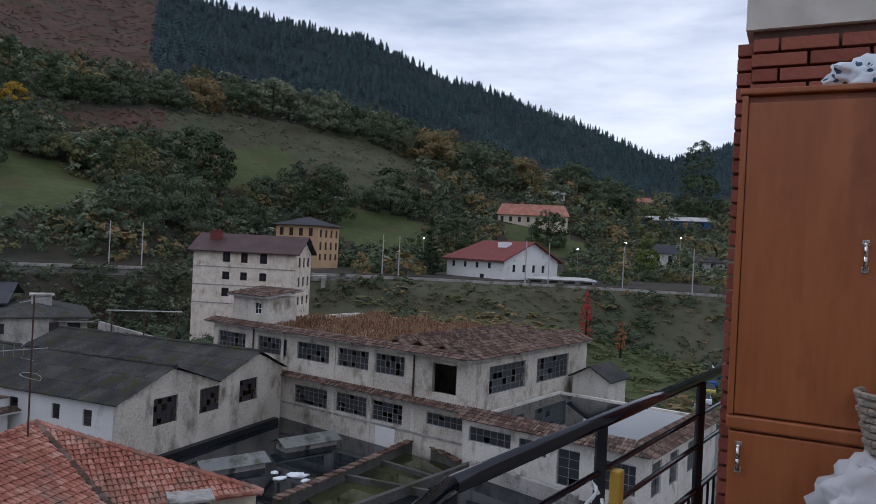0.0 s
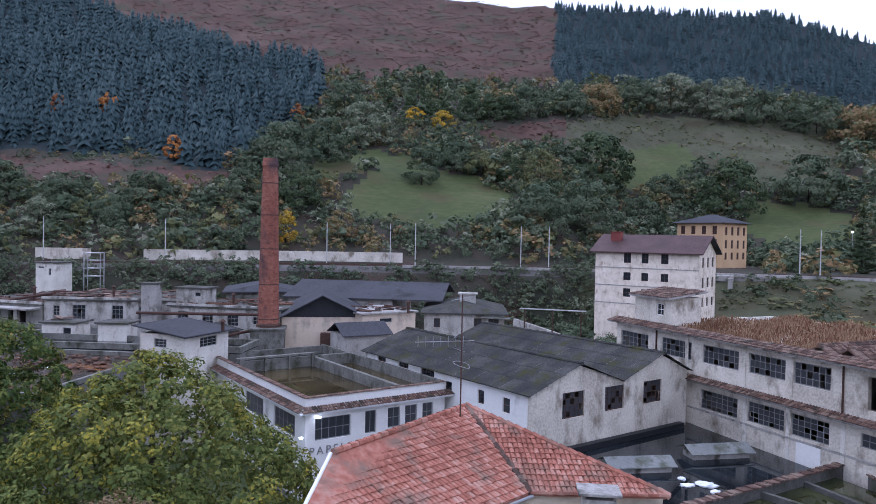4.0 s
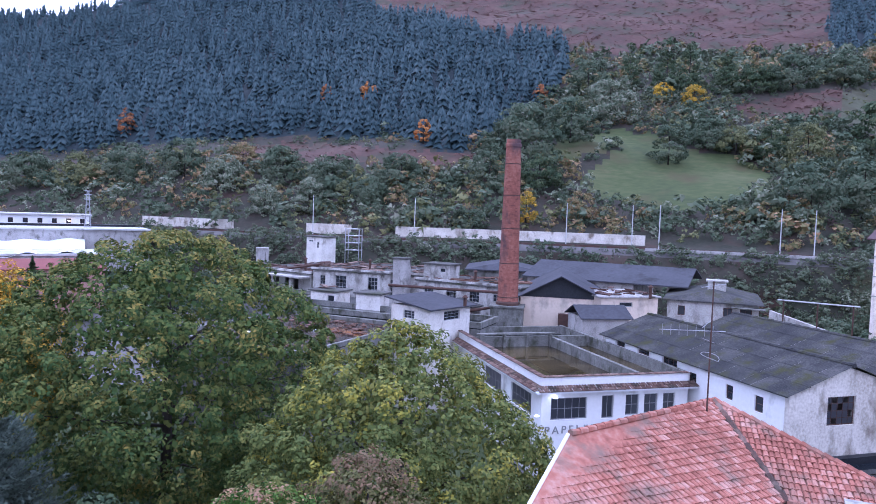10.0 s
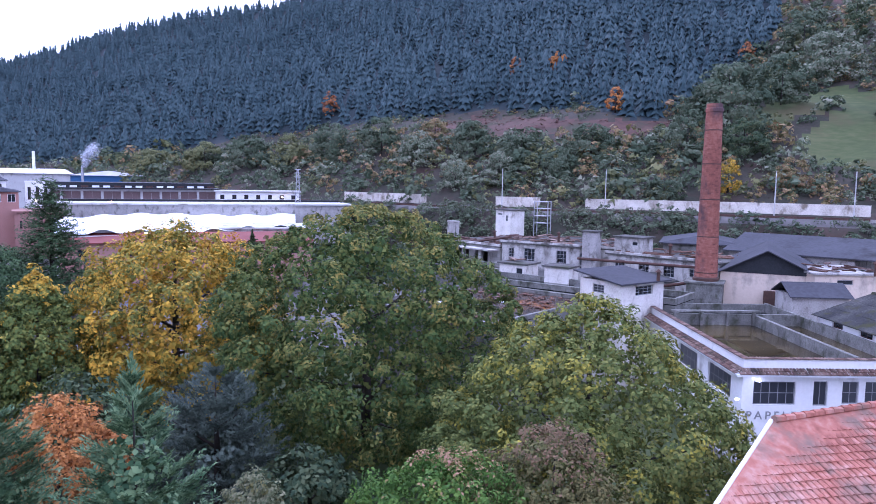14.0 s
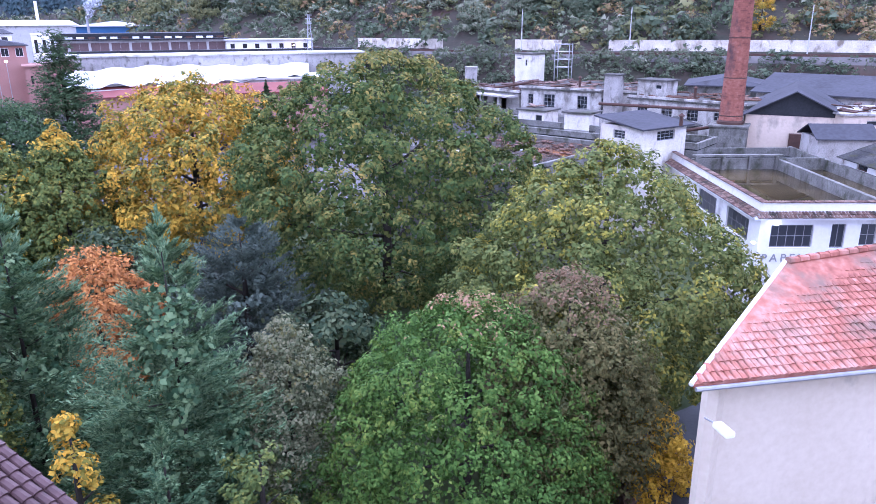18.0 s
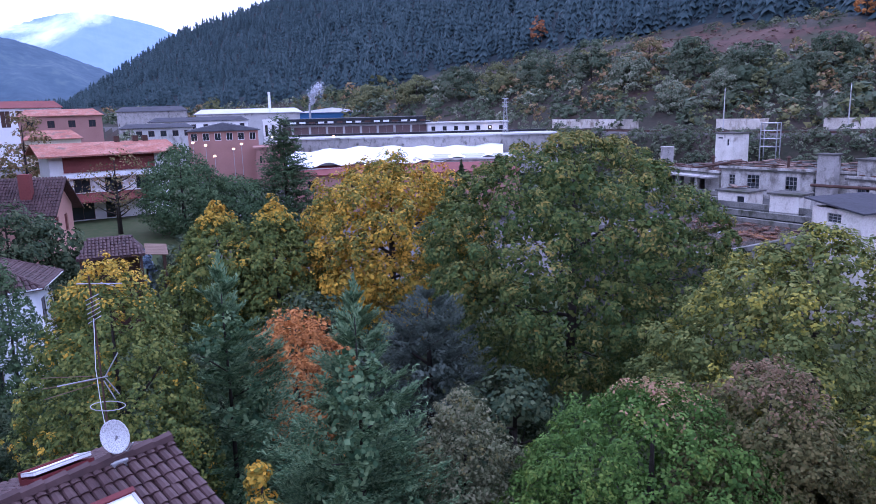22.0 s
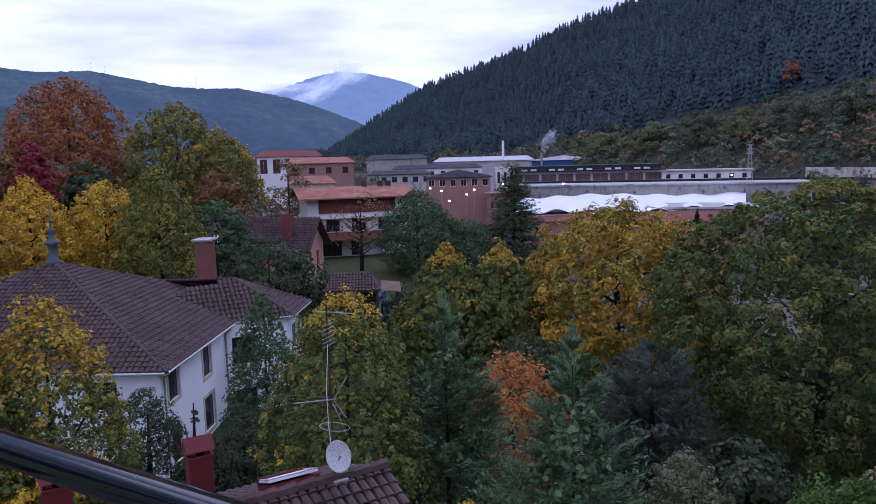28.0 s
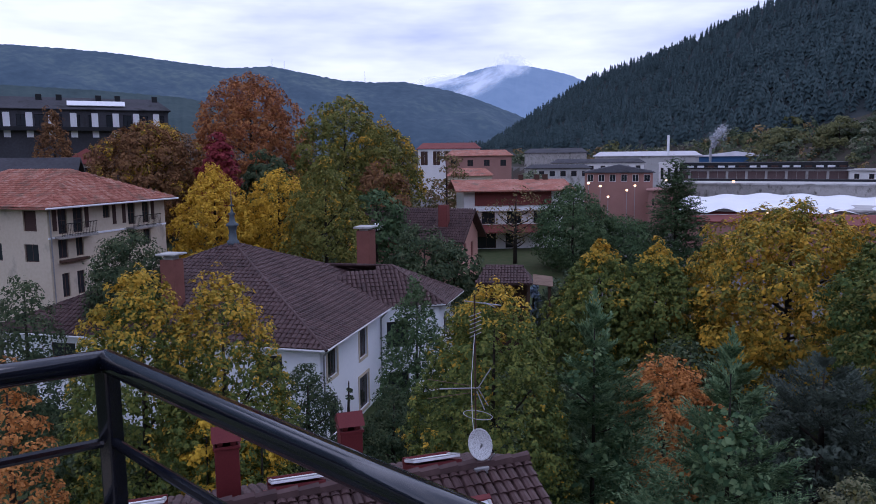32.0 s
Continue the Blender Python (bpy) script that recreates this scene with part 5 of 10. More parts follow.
for y0, yp, y1 in ((-0.45, 4.75, 9.6), (9.6, 14.5, 18.3)):
    z0 = 8.18 if y0 < 0 else 8.3
    for a, b, za, zb in ((y0, yp, z0, 9.95), (yp, y1, 9.95, 8.25)):
        for c in range(3):
            fa, fb = c / 3 - (0.02 if c else 0), (c + 1) / 3
            lap = 0.02 * (c if b == yp else 2 - c)
            for k in range(21):
                x1, x0 = 0.35 - 1.1 * k, 0.35 - 1.1 * (k + 1)
                v, n = [], 12
                ya, yb = a + (b - a) * fa, a + (b - a) * fb
                h0, h1 = za + (zb - za) * fa + lap, za + (zb - za) * fb + lap
                up_ = rgs.uniform(0, 0.015)
                for i in range(n + 1):
                    xa = x1 + (x0 - x1) * i / n
                    dz = (0.05 if i % 2 else 0.0) + up_
                    v += [(xa, ya, h0 + dz), (xa, yb, h1 + dz), (xa, ya, h0 - 0.05), (xa, yb, h1 - 0.05)]
                f = []
                for i in range(n):
                    p, q = 4 * i, 4 * i + 4
                    f += [(p, p + 1, q + 1, q), (p + 2, p, q, q + 2), (p + 1, p + 3, q + 3, q + 1)]
                part("roof_sheet", Soup().add(v, f), FIBRE, sh)
    ridge_tiles(sh, (0.35, yp, 10.0), (-22.6, yp, 10.0), FIBRE, 0.16, 1.0)

# flooded basins between the buildings
def gx(s, back=0.0):
    a = radians(67.5)
    return (-20.0 + math.cos(a) * s + math.cos(a - math.pi / 2) * back, 45.9 + math.sin(a) * s + math.sin(a - math.pi / 2) * back)


basin = thing("flooded_basin", "flooded black basin with low walls between the mill buildings", "basin", (0, 0, 0))
deck = [gx(-1.0, 0.05), gx(17.0, 0.05), fac_xy(10.0, -0.02), fac_xy(29.0, -0.92), fac_xy(43, -0.92), (4.0, 33.0), (-14.0, 34.5)]
part("basin_floor", Soup().prism(deck, 0.0, 3.3), BITUMEN, basin)
part("rain_water", Soup().prism(deck, 3.302, 3.62), WATER_DARK, basin, "still black water")
part("kerb", Soup().prism([gx(2.0, 0.06), gx(17.0, 0.06), gx(17.0, 0.6), gx(2.0, 0.6)], 3.3, 4.05), BITUMEN, basin, "black tarred upstand")
c0, c1 = (-0.9, 55.9), (-8.6, 41.0)
for (p, q, w, zt, m) in ((c0, c1, 0.45, 4.35, ROOF_FELT), ((0.1, 54.3), (2.2, 50.6), 0.4, 4.2, ROOF_FELT), ((3.2, 50.8), (-5.8, 39.0), 0.35, 4.25, ROOF_FELT), ((-5.4, 47.0), (1.4, 44.2), 0.3, 4.1, ROOF_FELT), ((-3.4, 51.0), (0.8, 47.6), 0.3, 4.0, ROOF_FELT), ((3.0, 49.8), (9.2, 43.6), 0.35, 4.6, CONCRETE)):
    d = Vector((q[0] - p[0], q[1] - p[1])).normalized()
    nn = (-d.y * w / 2, d.x * w / 2)
    part("basin_wall", Soup().prism([(p[0] + nn[0], p[1] + nn[1]), (p[0] - nn[0], p[1] - nn[1]), (q[0] - nn[0], q[1] - nn[1]), (q[0] + nn[0], q[1] + nn[1])], 3.3, zt), m, basin)
    if m is ROOF_FELT and w > 0.38:
        tp = Soup()
        k = int(math.hypot(q[0] - p[0], q[1] - p[1]) / 0.3)
        for i in range(k):
            a, b = Vector(p).lerp(Vector(q), i / k), Vector(p).lerp(Vector(q), (i + 0.93) / k)
            tp.prism([(a.x + nn[0] * 1.3, a.y + nn[1] * 1.3), (a.x - nn[0] * 1.3, a.y - nn[1] * 1.3), (b.x - nn[0] * 1.3, b.y - nn[1] * 1.3), (b.x + nn[0] * 1.3, b.y + nn[1] * 1.3)], zt, zt + 0.07 + 0.03 * (i % 3))
        ob = part("coping_tiles", tp, TILE_OLD, basin)
        ob["kind"] = "stuff"
part("basin_water", Soup().prism([(-2.0, 54.2), (2.4, 50.4), (-5.2, 40.6), (-7.4, 43.4)], 3.622, 3.7), WATER_GREEN, basin, "murky green water")


SKYLIGHT = surface("dull_grey_sheet", [(0.13, 0.135, 0.13), (0.22, 0.225, 0.215)], 0.6, 0.7, 0.1, stain=(0.08, 0.085, 0.06), stain_amount=0.5)


def skylight(at_xy, turn, ln, wd):
    t = thing("roof_light", "long low roof light with sloping grey panels over the basin", "roof light", (*at_xy, 3.3), turn, "roof lights in the basin")
    part("base", Soup().box(0, ln, 0, wd, 0, 0.75), CONCRETE, t)
    part("panel", Soup().slab([(-0.3, -0.3, 0.78), (ln + 0.3, -0.3, 0.78), (ln + 0.3, wd * 0.55, 1.25), (-0.3, wd * 0.55, 1.25)], 0.06), SKYLIGHT, t)
    part("panel", Soup().slab([(-0.3, wd * 0.55, 1.25), (ln + 0.3, wd * 0.55, 1.25), (ln + 0.3, wd + 0.3, 0.85), (-0.3, wd + 0.3, 0.85)], 0.06), FIBRE, t)
    return t


skylight((-14.3, 46.3), 40, 4.2, 1.5)
skylight((-10.4, 52.6), 42, 4.4, 1.5)

# the office building with the flooded roof
PA = 66.0
pap = building("mill_office", "white mill office with a flooded parapet roof and lettering", "factory building", (-33.8, 38.2), PA, (12.0, 22.0), 6.6, PLASTER_WHITE,
               {"S": [(0.75, 3.6, 4.4, 6.0, 5, 2), (4.8, 5.75, 4.35, 6.05, 2, 1), (6.75, 7.85, 4.5, 6.05, 2, 2), (8.3, 9.4, 4.55, 6.05, 2, 2), (9.9, 10.9, 4.6, 6.05, 2, 2)],
                "W": [(22 - 5.8, 22 - 1.8, 4.3, 5.9, 5, 2), (22 - 3.6, 22 - 1.6, 1.5, 2.4, 3, 1), (22 - 12, 22 - 8, 4.3, 5.9, 5, 2)]}, frame_mat=FRAME, pane_mat=PANE_DUSTY, seed=8)
part("roof_slab", Soup().box(0.3, 11.7, 0.3, 21.7, 6.2, 6.5), CONCRETE, pap)
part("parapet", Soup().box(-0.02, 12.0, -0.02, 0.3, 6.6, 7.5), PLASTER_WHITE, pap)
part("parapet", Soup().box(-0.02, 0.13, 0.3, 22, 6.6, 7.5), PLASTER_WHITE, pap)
# this inner face is set darker than the white outer one
part("parapet_lining", Soup().box(0.133, 0.3, 0.3, 22, 6.6, 7.44), ROOF_FELT, pap, "darker inner face of the parapet")
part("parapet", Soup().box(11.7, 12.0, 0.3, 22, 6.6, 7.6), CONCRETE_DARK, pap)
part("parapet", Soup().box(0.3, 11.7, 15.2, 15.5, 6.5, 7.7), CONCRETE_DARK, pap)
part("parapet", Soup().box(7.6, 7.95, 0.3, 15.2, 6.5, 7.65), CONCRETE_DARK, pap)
tiles_on([(-0.12, 22.0, 7.5), (-0.12, 0.0, 7.5), (0.4, 0, 7.54)], [(-0.1, 0), (0.35, 0), (0.35, 22), (-0.1, 22)], TILE_OLD, pap, 0.22, 0.45, "coping_tiles", 34)
for k in range(4):
    part("pier", Soup().box(0.5 + 2.3 * k, 0.75 + 2.3 * k, 14.9, 15.2, 6.5, 7.9), CONCRETE_DARK, pap)
part("beam", Soup().box(0.3, 8.0, 14.95, 15.4, 7.9, 8.05), CONCRETE_DARK, pap)
part("rain_water", Soup().box(0.32, 7.6, 0.32, 15.2, 6.502, 6.75), WATER_BROWN, pap, "brown rain water over leaves")
part("rain_water", Soup().box(7.95, 11.68, 0.32, 15.2, 6.502, 6.7), WATER_BROWN, pap)
part("rain_water", Soup().box(0.32, 11.68, 15.5, 21.68, 6.502, 6.72), WATER_DARK, pap)
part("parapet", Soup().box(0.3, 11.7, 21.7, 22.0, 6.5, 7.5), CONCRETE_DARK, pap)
part("eaves_ledge", Soup().box(-0.7, 12.4, -0.7, -0.02, 6.5, 6.62), WHITE, pap)
part("eaves_ledge", Soup().box(-0.7, -0.02, -0.02, 22.4, 6.5, 6.62), WHITE, pap)
tiles_on([(-0.75, -0.75, 6.62), (12.4, -0.75, 6.62), (0, -0.05, 6.92)], [(-0.75, -0.75), (12.4, -0.75), (12.4, -0.03), (0, -0.03)], TILE_OLD, pap, 0.22, 0.36, "eaves_tiles", 31)
tiles_on([(-0.75, 22.4, 6.62), (-0.75, -0.75, 6.62), (-0.05, 0, 6.92)], [(-0.75, -0.75), (-0.03, 0), (-0.03, 22.4), (-0.75, 22.4)], TILE_OLD, pap, 0.22, 0.36, "eaves_tiles", 32)
tiles_on([(0.0, -0.12, 7.5), (12.0, -0.12, 7.5), (0, 0.4, 7.54)], [(0, -0.1), (12, -0.1), (12, 0.35), (0, 0.35)], TILE_OLD, pap, 0.22, 0.45, "coping_tiles", 33)
fc = bpy.data.curves.new("lettering", "FONT")
fc.body, fc.size, fc.extrude, fc.space_character = "PAPELERA", 0.8, 0.03, 1.45
txt = new("lettering", fc)
txt.data.materials.append(FRAME)
txt.parent = pap
txt.matrix_basis = pose(0.3, -0.035, 3.42, 90, 0, 0)
lamp_m = glow("cold_lamp_glow", (0.9, 0.95, 1.0), 8.0)
warm_m = glow("warm_lamp_glow", (1.0, 0.62, 0.28), 5.0)
for p in ((-0.5, -0.4, 4.9), (0.9, -0.35, 6.15)):
    part("wall_lamp", Soup().bevel_box(p[0] - 0.12, p[0] + 0.12, p[1] - 0.08, p[1] + 0.08, p[2] - 0.06, p[2] + 0.06, 0.03), lamp_m, pap, "lit cold white flood lamp")

# brick chimney
CX, CY = -55.3, 56.4
ch = thing("brick_chimney", "tall tapering red brick factory chimney", "chimney", (CX, CY, 0))
part("shaft", Soup().lathe([(1.25, 0), (1.14, 8.6), (0.8, 26.2), (0.87, 26.3), (0.87, 26.6), (0.79, 26.7), (0.79, 27.1), (0.6, 27.1), (0.6, 25)], 28), BRICK, ch, smooth=False)
bands = Soup()
for k in range(108):
    z = 8.7 + k * 0.16
    rr0 = 1.138 - (z - 8.6) * 0.0193
    n = 18
    for i in range(n):
        if (i * 7 + k * 13) % 3:
            a0, a1 = 2 * math.pi * (i + 0.5 * (k % 2)) / n, 2 * math.pi * (i + 0.92 + 0.5 * (k % 2)) / n
            q = [(math.cos(a) * (rr0 + d), math.sin(a) * (rr0 + d), zz) for zz in (z, z + 0.13) for a, d in ((a0, 0.025), (a1, 0.025))]
            bands.add(q, [(0, 1, 3, 2)])
ob = part("brickwork", bands, BRICK, ch)
ob["kind"] = "stuff"
plinth = part("plinth", Soup().bevel_box(-1.75, 1.75, -1.75, 1.75, 0, 8.9, 0.06).bevel_box(-1.9, 1.9, -1.9, 1.9, 8.9, 9.1, 0.04), CONCRETE_DARK, ch, "blackened square concrete plinth")
plinth.matrix_basis = pose(0, 0, 0, 0, 0, 40)
part("collar", Soup().lathe([(1.3, 9.1), (1.3, 9.35), (1.14, 9.5)], 24), RUST, ch)
for z in (9.9, 13.6, 17.4, 21.0, 24.4):
    rh = 1.15 - (z - 8.6) * 0.0193
    part("hoop", Soup().lathe([(rh, z), (rh + 0.03, z), (rh + 0.03, z + 0.1), (rh, z + 0.1)], 24), RUST, ch, "rusty iron hoop")
part("lightning_rod", Soup().tube((0.7, 0, 8.8), (0.78, 0, 9.0), 0.02).tube((0.72, 0, 26.5), (0.72, 0, 28.2), 0.03, 0.015), RUST, ch)

# boiler house with the black gable
bo = building("boiler_house", "peach boiler house with a black boarded gable", "factory building", (-55.0, 58.1), 40.5, (9.2, 14.0), 10.0, PEACH, {"S": [(4.4, 6.4, 6.9, 8.3, 2, 1, RUST, PANE)]})
so = Soup().add([(0, -0.06, 10.0), (9.2, -0.06, 10.0), (4.4, -0.06, 12.3), (0, 0.25, 10.0), (9.2, 0.25, 10.0), (4.4, 0.25, 12.3)], [(0, 1, 2), (5, 4, 3), (0, 2, 5, 3), (1, 4, 5, 2), (0, 3, 4, 1)])
part("gable", so, BITUMEN, bo, "black boarded gable")
part("vent_box", Soup().bevel_box(4.2, 6.6, -0.7, -0.02, 6.7, 8.3, 0.06), RUST, bo)
part("roof", Soup().slab([(-0.5, -0.6, 9.85), (4.4, -0.6, 12.45), (4.4, 14.3, 12.45), (-0.5, 14.3, 9.85)], 0.12), SLATE, bo)
part("roof", Soup().slab([(4.4, -0.6, 12.45), (9.7, -0.6, 9.85), (9.7, 14.3, 9.85), (4.4, 14.3, 12.45)], 0.12), SLATE, bo)


def flat_block(name, label, at_xy, turn, L, D, z1, mat, wins={}, roof=ROOF_FELT, parapet=0.35, z0=-0.3, over=0.25, cat="factory building", frame=FRAME, pane=PANE, broken=0.15):
    t = building(name, label, cat, at_xy, turn, (L, D), z1, mat, wins, z0=z0, frame_mat=frame, pane_mat=pane, broken=broken, seed=int(L * 7), closed=False)
    part("roof", Soup().box(-over, L + over, -over, D + over, z1, z1 + 0.18), roof, t)
    if parapet:
        part("kerb", Soup().box(-over, L + over, -over, -over + 0.25, z1 + 0.18, z1 + 0.18 + parapet), mat, t)
    return t
# sheds round the chimney
gs = building("grey_shed", "pale grey rendered block with a dark sloping roof", "factory building", (-51.0, 41.9), 100, (6.0, 5.0), 10.0, PLASTER, {"S": [(2.0, 4.4, 8.7, 9.6, 4, 3)], "W": [(1.6, 3.0, 8.8, 9.6, 3, 3)]}, closed=False, pane_mat=PANE, frame_mat=FRAME)
part("roof", Soup().slab([(-0.5, -0.5, 10.0), (6.5, -0.5, 10.0), (6.5, 5.5, 10.75), (-0.5, 5.5, 10.75)], 0.14), SLATE, gs)
flat_block("mill_hall", "long stained mill hall with tall openings", (-84.8, 49.1), 32, 15.5, 14.0, 10.6, PLASTER_RUIN, {"S": [(1.0, 1.8, 8.4, 10.0, 2, 4), (3.3, 4.9, 8.1, 10.1, 3, 4), (8.0, 9.4, 8.0, 10.1, 3, 4), (11.2, 12.6, 7.9, 10.0, 3, 4)]}, parapet=0.25)
hl = flat_block("ruined_hall", "ruined mill hall with open concrete bays", (-99.0, 46.2), 14, 13.5, 16.0, 9.8, PLASTER_RUIN, {"S": [(1.2, 3.4, 6.0, 9.4, 1, 1), (4.4, 7.0, 6.0, 9.6, 1, 1), (8.2, 11.0, 6.0, 9.4, 1, 1)]}, parapet=0.3, broken=1.0)
for k in range(3):
    part("column", Soup().box(3.6 + 3.6 * k, 4.1 + 3.6 * k, -1.6, -1.2, 0, 9.4), CONCRETE, hl)
part("canopy", Soup().box(1.0, 13.5, -2.2, -0.3, 9.4, 9.6), CONCRETE, hl)
flat_block("mill_hall", "low pale mill hall with square windows", (-70.6, 55.8), 19, 14.0, 9.0, 10.3, PLASTER_RUIN, {"S": [(1.0, 2.4, 8.5, 9.8, 3, 3), (4.2, 5.6, 8.4, 9.7, 3, 3), (7.4, 8.8, 8.3, 9.6, 3, 3), (10.6, 12.0, 8.2, 9.5, 3, 3)]}, parapet=0.25)
flat_block("roof_cabin", "small white rooftop cabin", (-71.4, 57.4), 19, 3.8, 2.6, 12.3, PLASTER_RUIN, {"S": [(2.4, 3.2, 11.4, 11.9, 1, 1)]}, parapet=0, z0=10.48, cat="rooftop cabin")
flat_block("duct_tower", "plain pale concrete duct tower", (-72.6, 53.4), 32, 1.8, 1.7, 12.9, CONCRETE, {}, parapet=0, over=0.15, cat="tower")
flat_block("low_store", "white low store with a flat roof", (-74.6, 42.9), 27, 3.6, 3.0, 9.2, PLASTER, {"S": [(2.3, 3.2, 7.9, 8.8, 1, 1)]}, parapet=0, cat="outbuilding")
flat_block("low_store", "white low store with a flat roof", (-68.4, 45.2), 30, 3.0, 2.6, 9.4, PLASTER, {}, parapet=0, cat="outbuilding")
def deck_block(label, at_xy, turn, L, D, z1, roof, wall=0.55):
    """A flat-roofed block with a worn parapet all round a wet deck."""
    t = building("flat_roofed_block", label, "factory building", at_xy, turn, (L, D), z1, CONCRETE_DARK, {}, closed=False)
    part("roof_deck", Soup().box(0.0, L, 0.0, D, z1, z1 + 0.12), roof, t)
    for x0, x1, y0, y1 in ((-0.1, L + 0.1, -0.1, 0.25), (-0.1, L + 0.1, D - 0.25, D + 0.1), (-0.1, 0.25, 0.25, D - 0.25), (L - 0.25, L + 0.1, 0.25, D - 0.25)):
        part("parapet", Soup().bevel_box(x0, x1, y0, y1, z1 + 0.1, z1 + 0.1 + wall, 0.03), CONCRETE_DARK, t)
    return t


deck_block("low block with a wet rust-stained roof deck", (-63.2, 21.8), 24, 15.0, 17.5, 7.2, DECK_WET, 0.4)
deck_block("low block with a puddled dark roof deck", (-73.6, 37.3), 27, 25.0, 5.2, 7.5, WATER_DARK, 0.6)
deck_block("low block with a brown flooded roof deck", (-86.0, 36.6), 22, 10.0, 9.5, 7.4, WATER_BROWN, 0.5)
deck_block("low block with a dark felt roof deck", (-58.5, 46.0), 66, 5.5, 9.5, 7.7, ROOF_FELT, 0.5)
rub = np.random.default_rng(8)
so = Soup()
for k in range(120):
    x, y, q = rub.uniform(1, 14), rub.uniform(8.5, 16.5), rub.uniform(0.12, 0.45)
    a = rub.uniform(0, 3)
    so.slab([(x + math.cos(a + b) * q, y + math.sin(a + b) * q * 0.7, 7.42 + rub.uniform(0, 0.1)) for b in (0, 1.6, 3.1, 4.7)], 0.08)
rubb = solo("roof_rubble", so, RUBBLE, "broken rusty slabs strewn over the roof deck", "rubble", kind="stuff")
rubb.matrix_world = pose(-63.2, 21.8, 0, 0, 0, 24)
bk = building("back_shed", "wide dark-roofed shed behind the boiler house", "factory building", (-66.0, 71.0), 24, (14.0, 15.0), 10.9, CONCRETE, {}, closed=False)
part("roof", Soup().slab([(-0.6, -0.6, 10.9), (20.6, -0.6, 10.9), (20.6, 7.5, 12.7), (-0.6, 7.5, 12.7)], 0.15), SLATE, bk)
part("roof", Soup().slab([(-0.6, 7.5, 12.7), (20.6, 7.5, 12.7), (20.6, 15.6, 10.9), (-0.6, 15.6, 10.9)], 0.15), SLATE, bk)
flat_block("side_shed", "peach side shed beside the boiler house", (-47.4, 62.6), 66, 6.9, 7.0, 10.4, PEACH, {"S": [(2.2, 3.8, 9.4, 9.9, 1, 1)]}, roof=CONCRETE, parapet=0)
lt = building("lean_to", "small dark lean-to behind the shed", "outbuilding", (-45.4, 57.0), 60, (5.0, 4.0), 8.9, CONCRETE, {}, closed=False)
part("roof", Soup().slab([(-0.3, -0.4, 8.9), (5.3, -0.4, 8.9), (5.3, 2.0, 10.0), (-0.3, 2.0, 10.0)], 0.1), SLATE, lt)
part("roof", Soup().slab([(-0.3, 2.0, 10.0), (5.3, 2.0, 10.0), (5.3, 4.4, 8.9), (-0.3, 4.4, 8.9)], 0.1), SLATE, lt)
flat_block("switch_house", "small white switch house with a vented roof", (-117.2, 66.4), 17, 3.9, 3.6, 13.6, PLASTER, {"S": [(0.5, 1.6, 12.7, 13.0, 2, 1), (2.5, 3.0, 11.6, 12.7, 1, 2)]}, roof=ROOF_FELT, parapet=0, over=0.3, cat="outbuilding")

tk = thing("water_tank", "weathered cylindrical concrete water tank", "tank", (-103.2, 50.7, 0))
part("tank", Soup().lathe([(1.3, 8), (1.3, 9.2), (0.95, 9.4), (0.95, 12.3), (1.02, 12.3), (1.02, 12.5)], 20), CONCRETE, tk, smooth=False)
part("stand", Soup().lathe([(1.9, 0), (1.6, 8), (1.2, 8.2)], 12), CONCRETE, tk)
lf = thing("lattice_frame", "pale steel lattice frame of the old substation", "steel frame", (-117.2, 76.7, 0.4), 35)
for k in range(2):
    for j in range(2):
        part("post", Soup().tube((-1.4 + 2.8 * k, -0.8 + 1.6 * j, 0), (-1.4 + 2.8 * k, -0.8 + 1.6 * j, 14.8), 0.1), STEEL, lf)
for z in (10.6, 12.0, 13.4, 14.7):
    part("beam", Soup().tube((-1.4, -0.8, z), (1.4, -0.8, z), 0.07).tube((-1.4, 0.8, z), (1.4, 0.8, z), 0.07), STEEL, lf)

# ---- houses beyond the mill ----
st = building("stone_house", "tall whitewashed stone house with small dark windows", "house", (-40.0, 117.6), -5.5, (17.2, 9.0), 17.2, STONE,
              {"S": [(17.2 - s1, 17.2 - s0, za, zb, 2, 2) for (s0, s1) in ((4.8, 6.0), (8.05, 9.2), (11.0, 12.25)) for (za, zb) in ((15.4, 17.0), (12.55, 13.85), (9.8, 11.2))],
               "E": [(1.6 + 2.6 * k, 2.7 + 2.6 * k, za, zb, 2, 2) for k in range(3) for za, zb in ((15.0, 16.6), (11.8, 13.4), (8.8, 10.2))]}, z0=-0.5, seed=3)
for z in (14.5, 11.55, 8.6):
    part("string_course", Soup().box(-0.05, 17.25, -0.06, 0.0, z, z + 0.16), CONCRETE, st)
part("roof", Soup().slab([(-0.8, -0.8, 17.2), (18.0, -0.8, 17.2), (18.0, 4.5, 20.1), (-0.8, 4.5, 20.1)], 0.2), TILE_BR, st)
part("roof", Soup().slab([(-0.8, 4.5, 20.1), (18.0, 4.5, 20.1), (18.0, 9.8, 17.2), (-0.8, 9.8, 17.2)], 0.2), SLATE, st)
part("gable", Soup().add([(17.15, 0, 17.2), (17.15, 9, 17.2), (17.15, 4.5, 19.9), (16.8, 0, 17.2), (16.8, 9, 17.2), (16.8, 4.5, 19.9)], [(0, 1, 2), (5, 4, 3), (0, 2, 5, 3), (1, 4, 5, 2)]), STONE, st)
part("chimney", Soup().box(1.6, 3.4, 2.4, 3.4, 18.2, 20.4).box(1.5, 3.5, 2.3, 3.5, 20.4, 20.55), TILE_RED, st)
